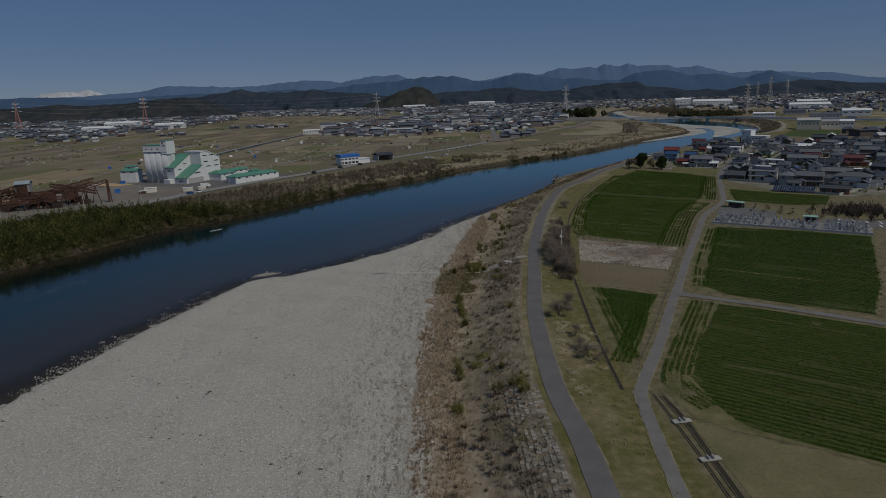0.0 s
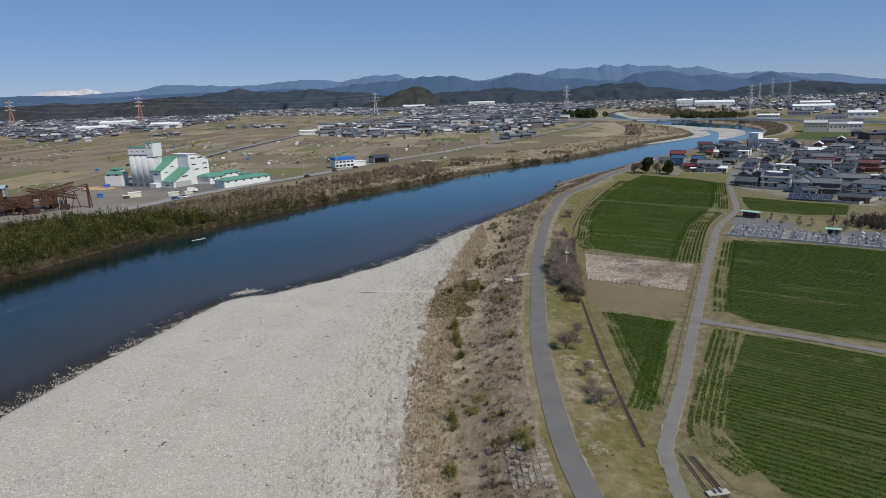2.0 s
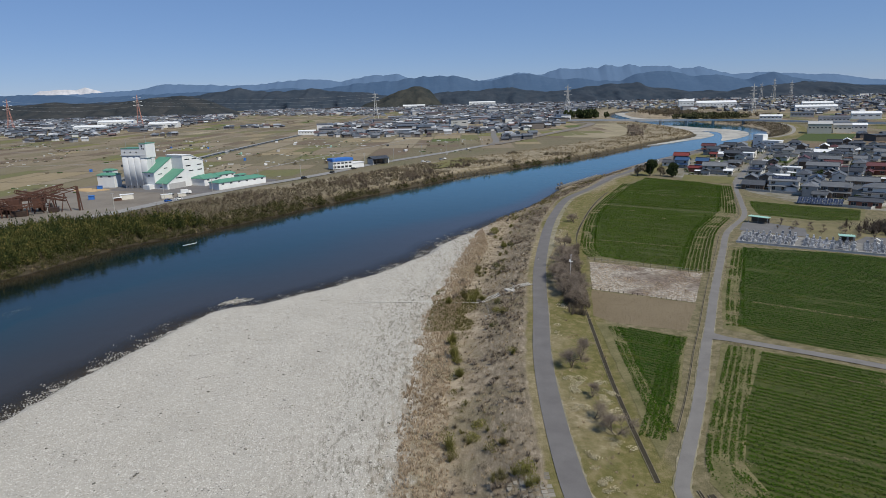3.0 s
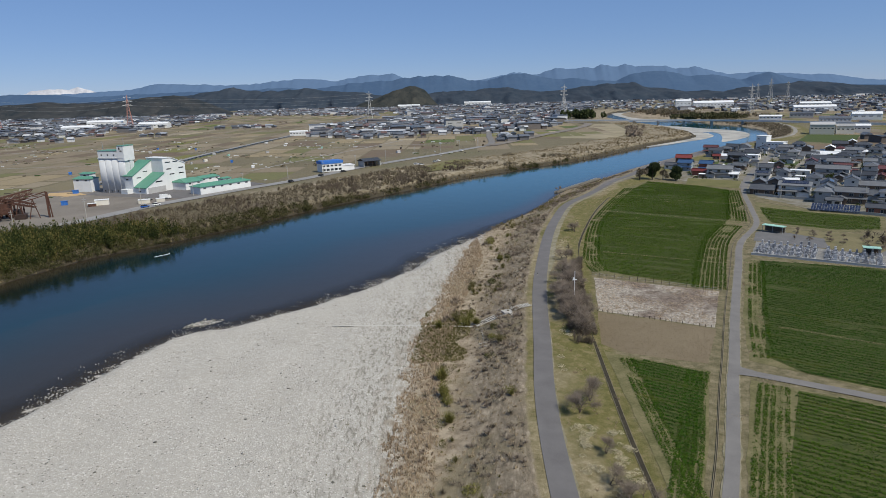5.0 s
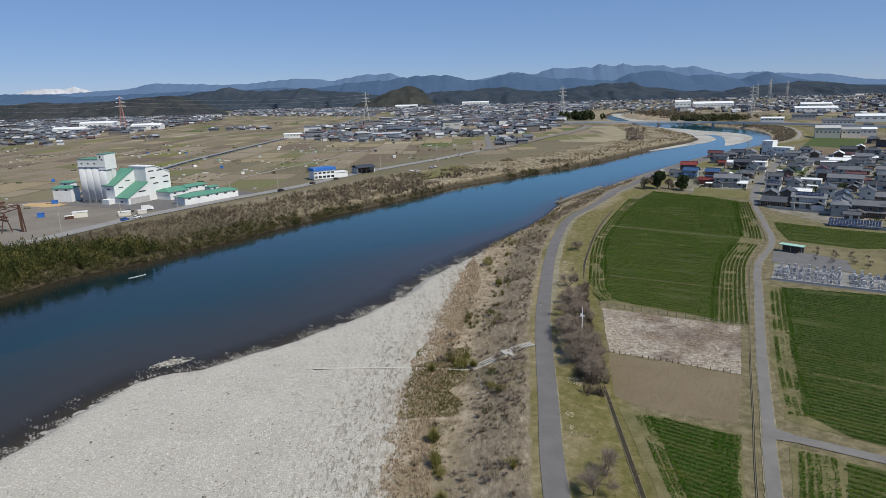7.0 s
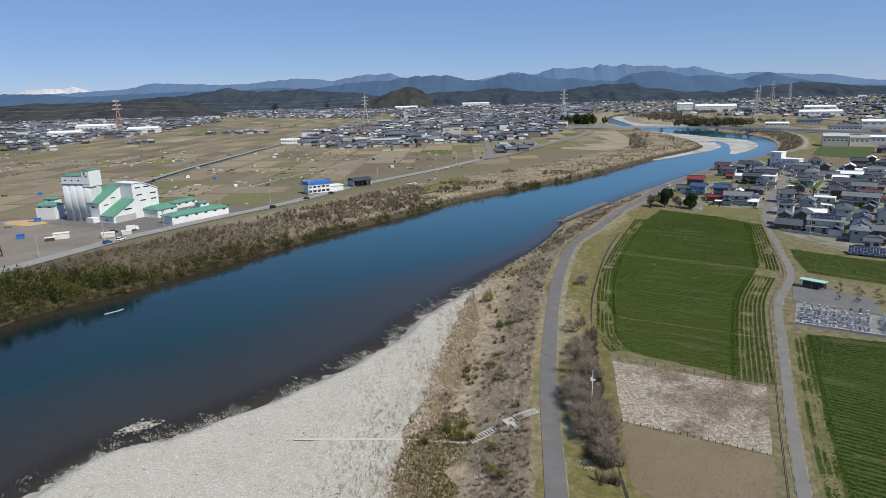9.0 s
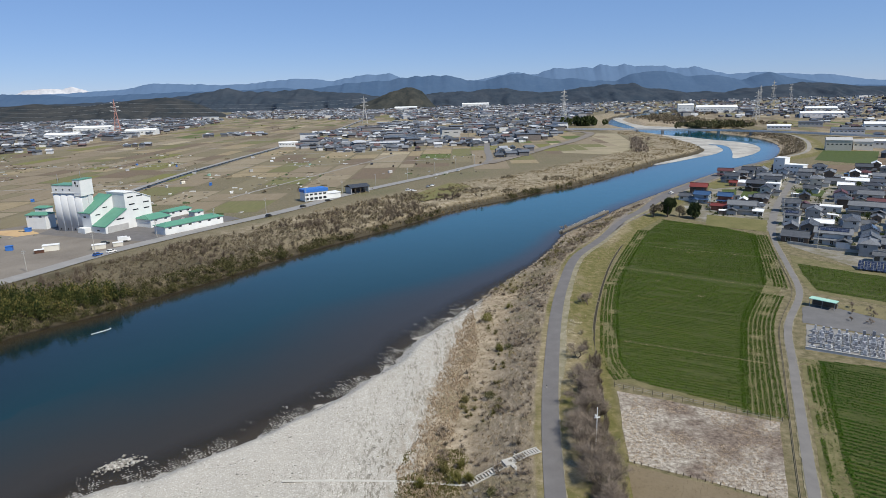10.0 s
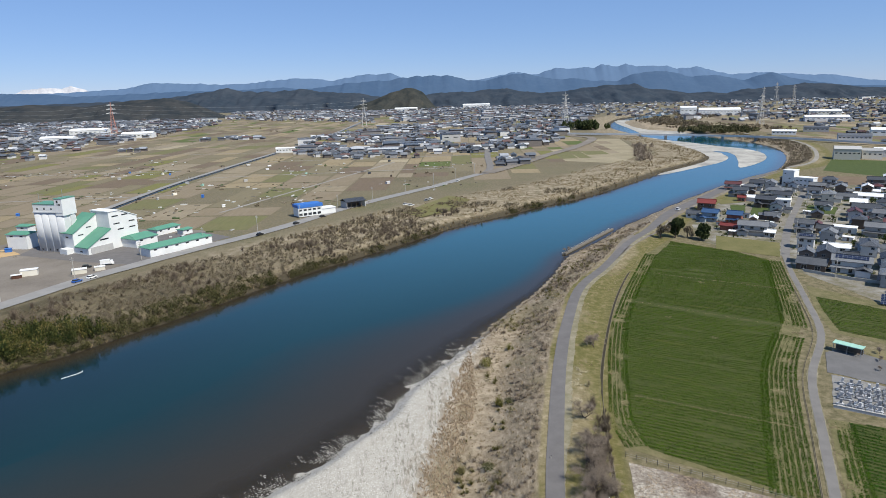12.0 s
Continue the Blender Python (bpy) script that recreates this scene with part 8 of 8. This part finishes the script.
# willows greening on the bar
M["olive"] = growth("olive", [(0.045, 0.050, 0.018), (0.075, 0.080, 0.026), (0.110, 0.105, 0.040)])
willows = np.array([(4, 168, -2.6, 2.2, 4.2), (5, 150, -2.6, 1.8, 3.4), (8, 128, -2.6, 2.0, 2.6), (3.5, 198, -2.8, 1.8, 3.6), (6.5, 124, -2.5, 1.8, 2.2), (13, 199, -2.0, 2.0, 2.6), (24, 287, -2.4, 2.4, 3.6), (9, 104, -2.4, 2.0, 2.4),
                    (13, 112, -2.2, 1.6, 2.2), (16, 186, -1.6, 1.4, 2.4), (12, 92, -2.2, 2.2, 2.8), (15, 160, -1.8, 1.5, 2.0)])
scatter("green_willow", willows, [lambda r: leaf_cloud(r, 1300, 0.045, hollow=0.1), lambda r: twig_fan(r, 1100, 0.010)], M["willow"], "young willows greening on the river bank", "bush", 21)
dark_ = np.array([(12.5, 107, -2.2, 2.4, 2.6), (15.5, 107.5, -1.6, 1.6, 2.0), (17, 193, -1.4, 1.4, 2.2), (15.5, 150, -1.8, 1.4, 1.6), (14.5, 176, -1.8, 1.6, 2.0), (20, 232, -1.6, 1.8, 2.2), (28, 262, -1.6, 1.6, 2.0)])
scatter("dark_bush", dark_, [lambda r: leaf_cloud(r, 1000, 0.05, hollow=0.1)], M["olive"], "dull olive bushes on the river bank", "bush", 22)

# plots, tarps and sheds among the paddies
rnd = random.Random(21)
for k in range(26):
    x, y = rnd.uniform(-330, -20), rnd.uniform(520, 900)
    z, riv, _, _, lf = lie(np.array([x]), np.array([y]))
    if not lf[0] or riv[0] < 95 or (abs(x + 75) < 40 and y < 580):
        continue
    c = rnd.choice(("roof_white", "tarp_blue", "wall_grey", "wall_grey", "wall_cream", "roof_shelter", "tile_dark", "wall_brown"))
    w, d, h = rnd.uniform(1.2, 4), rnd.uniform(1.2, 2.6), rnd.uniform(0.7, 1.9)
    e = thing("garden_shed", x, y, 0.05, rnd.uniform(0, 1.6), {"roof_white": "small pale field hut among paddies", "tarp_blue": "heap under a bright blue tarpaulin", "wall_grey": "small grey tin field hut", "wall_cream": "small cream field hut among paddies", "roof_shelter": "small green-sheeted field frame", "tile_dark": "small dark field hut", "wall_brown": "small brown timber field hut"}[c], "field hut", "field huts on the plain")
    part("wall", boxes((-w / 2, w / 2, -d / 2, d / 2, 0, h)), M[c], e)
    part("roof", gable_roof(w, d, h, d * 0.2, 0.15, 0.1), M[c if c != "wall_brown" else "tile_dark"], e)

# works yard beside the silo
for x, y, w, d, h, t, c, lab in ((-183, 398, 7, 3.4, 2.8, 0.4, "wall_cream", "white site cabin on the dirt yard"), (-160, 399, 6, 3.2, 2.1, 0.45, "wall_cream", "low pale hut beside the road"), (-153, 404, 4.5, 2.4, 1.8, 0.5, "wall_cream", "small pale store beside the road"),
                              (-186, 393, 4, 2, 1.6, 0.5, "rust", "rusty machine with an orange frame"), (-205, 400, 3, 2, 2.2, 0.3, "tarp_blue", "stack under a blue tarpaulin"), (-224, 446, 3, 2, 2, 0.2, "tarp_blue", "blue-covered skip beside the silo")):
    e = thing("yard_hut", x, y, 0.07, t, lab, "hut")
    part("wall", boxes((-w / 2, w / 2, -d / 2, d / 2, 0.003, h)), M[c], e)
    part("roof", boxes((-w / 2 - 0.2, w / 2 + 0.2, -d / 2 - 0.2, d / 2 + 0.2, h, h + 0.18)), M["roof_white" if c != "tarp_blue" else c], e)
patch("sand_heap", [(-228, 452), (-214, 440), (-222, 432), (-240, 440), (-243, 450)], plain("ochre_sand", (0.36, 0.24, 0.12), (0.48, 0.34, 0.19), 0.1, 0.95), 0.16, "spread of ochre sand beside the silo", "sand")


def clutter(name, spots, mat, label):
    """Small boxes strewn over vegetable plots: crates, sheets, frames, too small to tell apart."""
    v, f = [], []
    for x, y, w, d, h, a in spots:
        k, ca, sa = len(v), math.cos(a), math.sin(a)
        v += [(x + px * ca - py * sa, y + px * sa + py * ca, z) for z in (0.05, 0.08 + h) for px, py in ((-w, -d), (w, -d), (w, d), (-w, d))]
        f += [(k + 4, k + 5, k + 6, k + 7), (k, k + 1, k + 5, k + 4), (k + 1, k + 2, k + 6, k + 5), (k + 2, k + 3, k + 7, k + 6), (k + 3, k, k + 4, k + 7)]
    tagged(mesh(name, v, f, mat), label, "clutter", kind="stuff")


r_ = np.random.default_rng(33)
cx_, cy_ = r_.uniform(-620, 60, 5000), r_.uniform(420, 960, 5000)
cz_, criv_, _, _, cleft_ = lie(cx_, cy_)
keep_ = cleft_ & (criv_ > 95) & (lumpy(cx_, cy_, 0.013, 44) > 0.12) & (r_.random(5000) < 0.6)
clutter("plot_clutter", [(x, y, r_.uniform(0.3, 2.6), r_.uniform(0.2, 0.9), r_.uniform(0.1, 0.9), r_.choice((0.05, 1.6)) + r_.normal(0, 0.1)) for x, y in zip(cx_[keep_], cy_[keep_])],
        varied("plot_clutter", [(0.45, 0.45, 0.43), (0.10, 0.085, 0.06), (0.22, 0.20, 0.16), (0.60, 0.60, 0.58), (0.07, 0.10, 0.04), (0.30, 0.26, 0.19), (0.16, 0.13, 0.09)], 0.8), "pale frames, sheets and crates on vegetable plots")

# hedges, shrubs and small sheds between the village houses
hx_, hy_ = rg.uniform(165, 400, 5200), rg.uniform(312, 640, 5200)
hk_ = inside(VILLAGE_LAND, hx_, hy_) & (np.abs(signed(hx_, hy_, farm_line)) > 3.2) & (lumpy(hx_, hy_, 0.08, 51) > 0.02)
hk_ &= ~np.any([inside(q[0], hx_, hy_) for q in PLOTS], axis=0)
homes_ = np.array(taken)
hk_ &= np.min(np.hypot(hx_[:, None] - homes_[:, 0], hy_[:, None] - homes_[:, 1]), axis=1) > 6.2
scatter("garden_shrubs", np.column_stack([hx_, hy_, np.zeros(5200), rg.uniform(0.5, 1.5, 5200), rg.uniform(0.6, 2.4, 5200)])[hk_], [lambda r: leaf_cloud(r, 70, 0.15, hollow=0.1), lambda r: twig_fan(r, 60, 0.05)],
        M["garden_green"], "dark green shrubs and hedges in village gardens", "shrubs", 81)
rnd = random.Random(61)
made = 0
for _ in range(2500):
    x, y = rnd.uniform(168, 390), rnd.uniform(318, 625)
    if made >= 46 or not inside(VILLAGE_LAND, np.array([x]), np.array([y]))[0]:
        continue
    if min(math.hypot(x - a, y - b) for a, b in taken) < 8.2 or abs(float(signed(np.array([x]), np.array([y]), farm_line)[0])) < 5.5 or any(inside(q[0], np.array([x]), np.array([y]))[0] for q in PLOTS):
        continue
    taken.append((x, y))
    made += 1
    m_ = rnd.choice(("roof_white", "tile_dark", "wall_grey", "rust", "roof_white", "tile_blue"))
    e = thing("garden_shed", x, y, 0.03, VILLAGE + rnd.uniform(-0.2, 0.2), {"roof_white": "small white-roofed garden shed", "tile_dark": "small dark-roofed garden shed", "wall_grey": "small grey tin garden shed", "rust": "small rusty tin garden shed", "tile_blue": "small blue-roofed garden shed"}[m_], "shed", "garden sheds in the village")
    w, d, h = rnd.uniform(2.5, 5), rnd.uniform(2, 3.4), rnd.uniform(2.1, 2.7)
    part("wall", boxes((-w / 2, w / 2, -d / 2, d / 2, 0, h)), M[rnd.choice(("wall_white", "wall_brown", "wall_grey"))], e)
    part("roof", gable_roof(w, d, h, d * 0.14, 0.25, 0.1), M[m_], e)
    part("door", boxes((-0.5, 0.5, -d / 2 - 0.03, -d / 2 - 0.003, 0, 1.9)), M["wall_brown"], e)
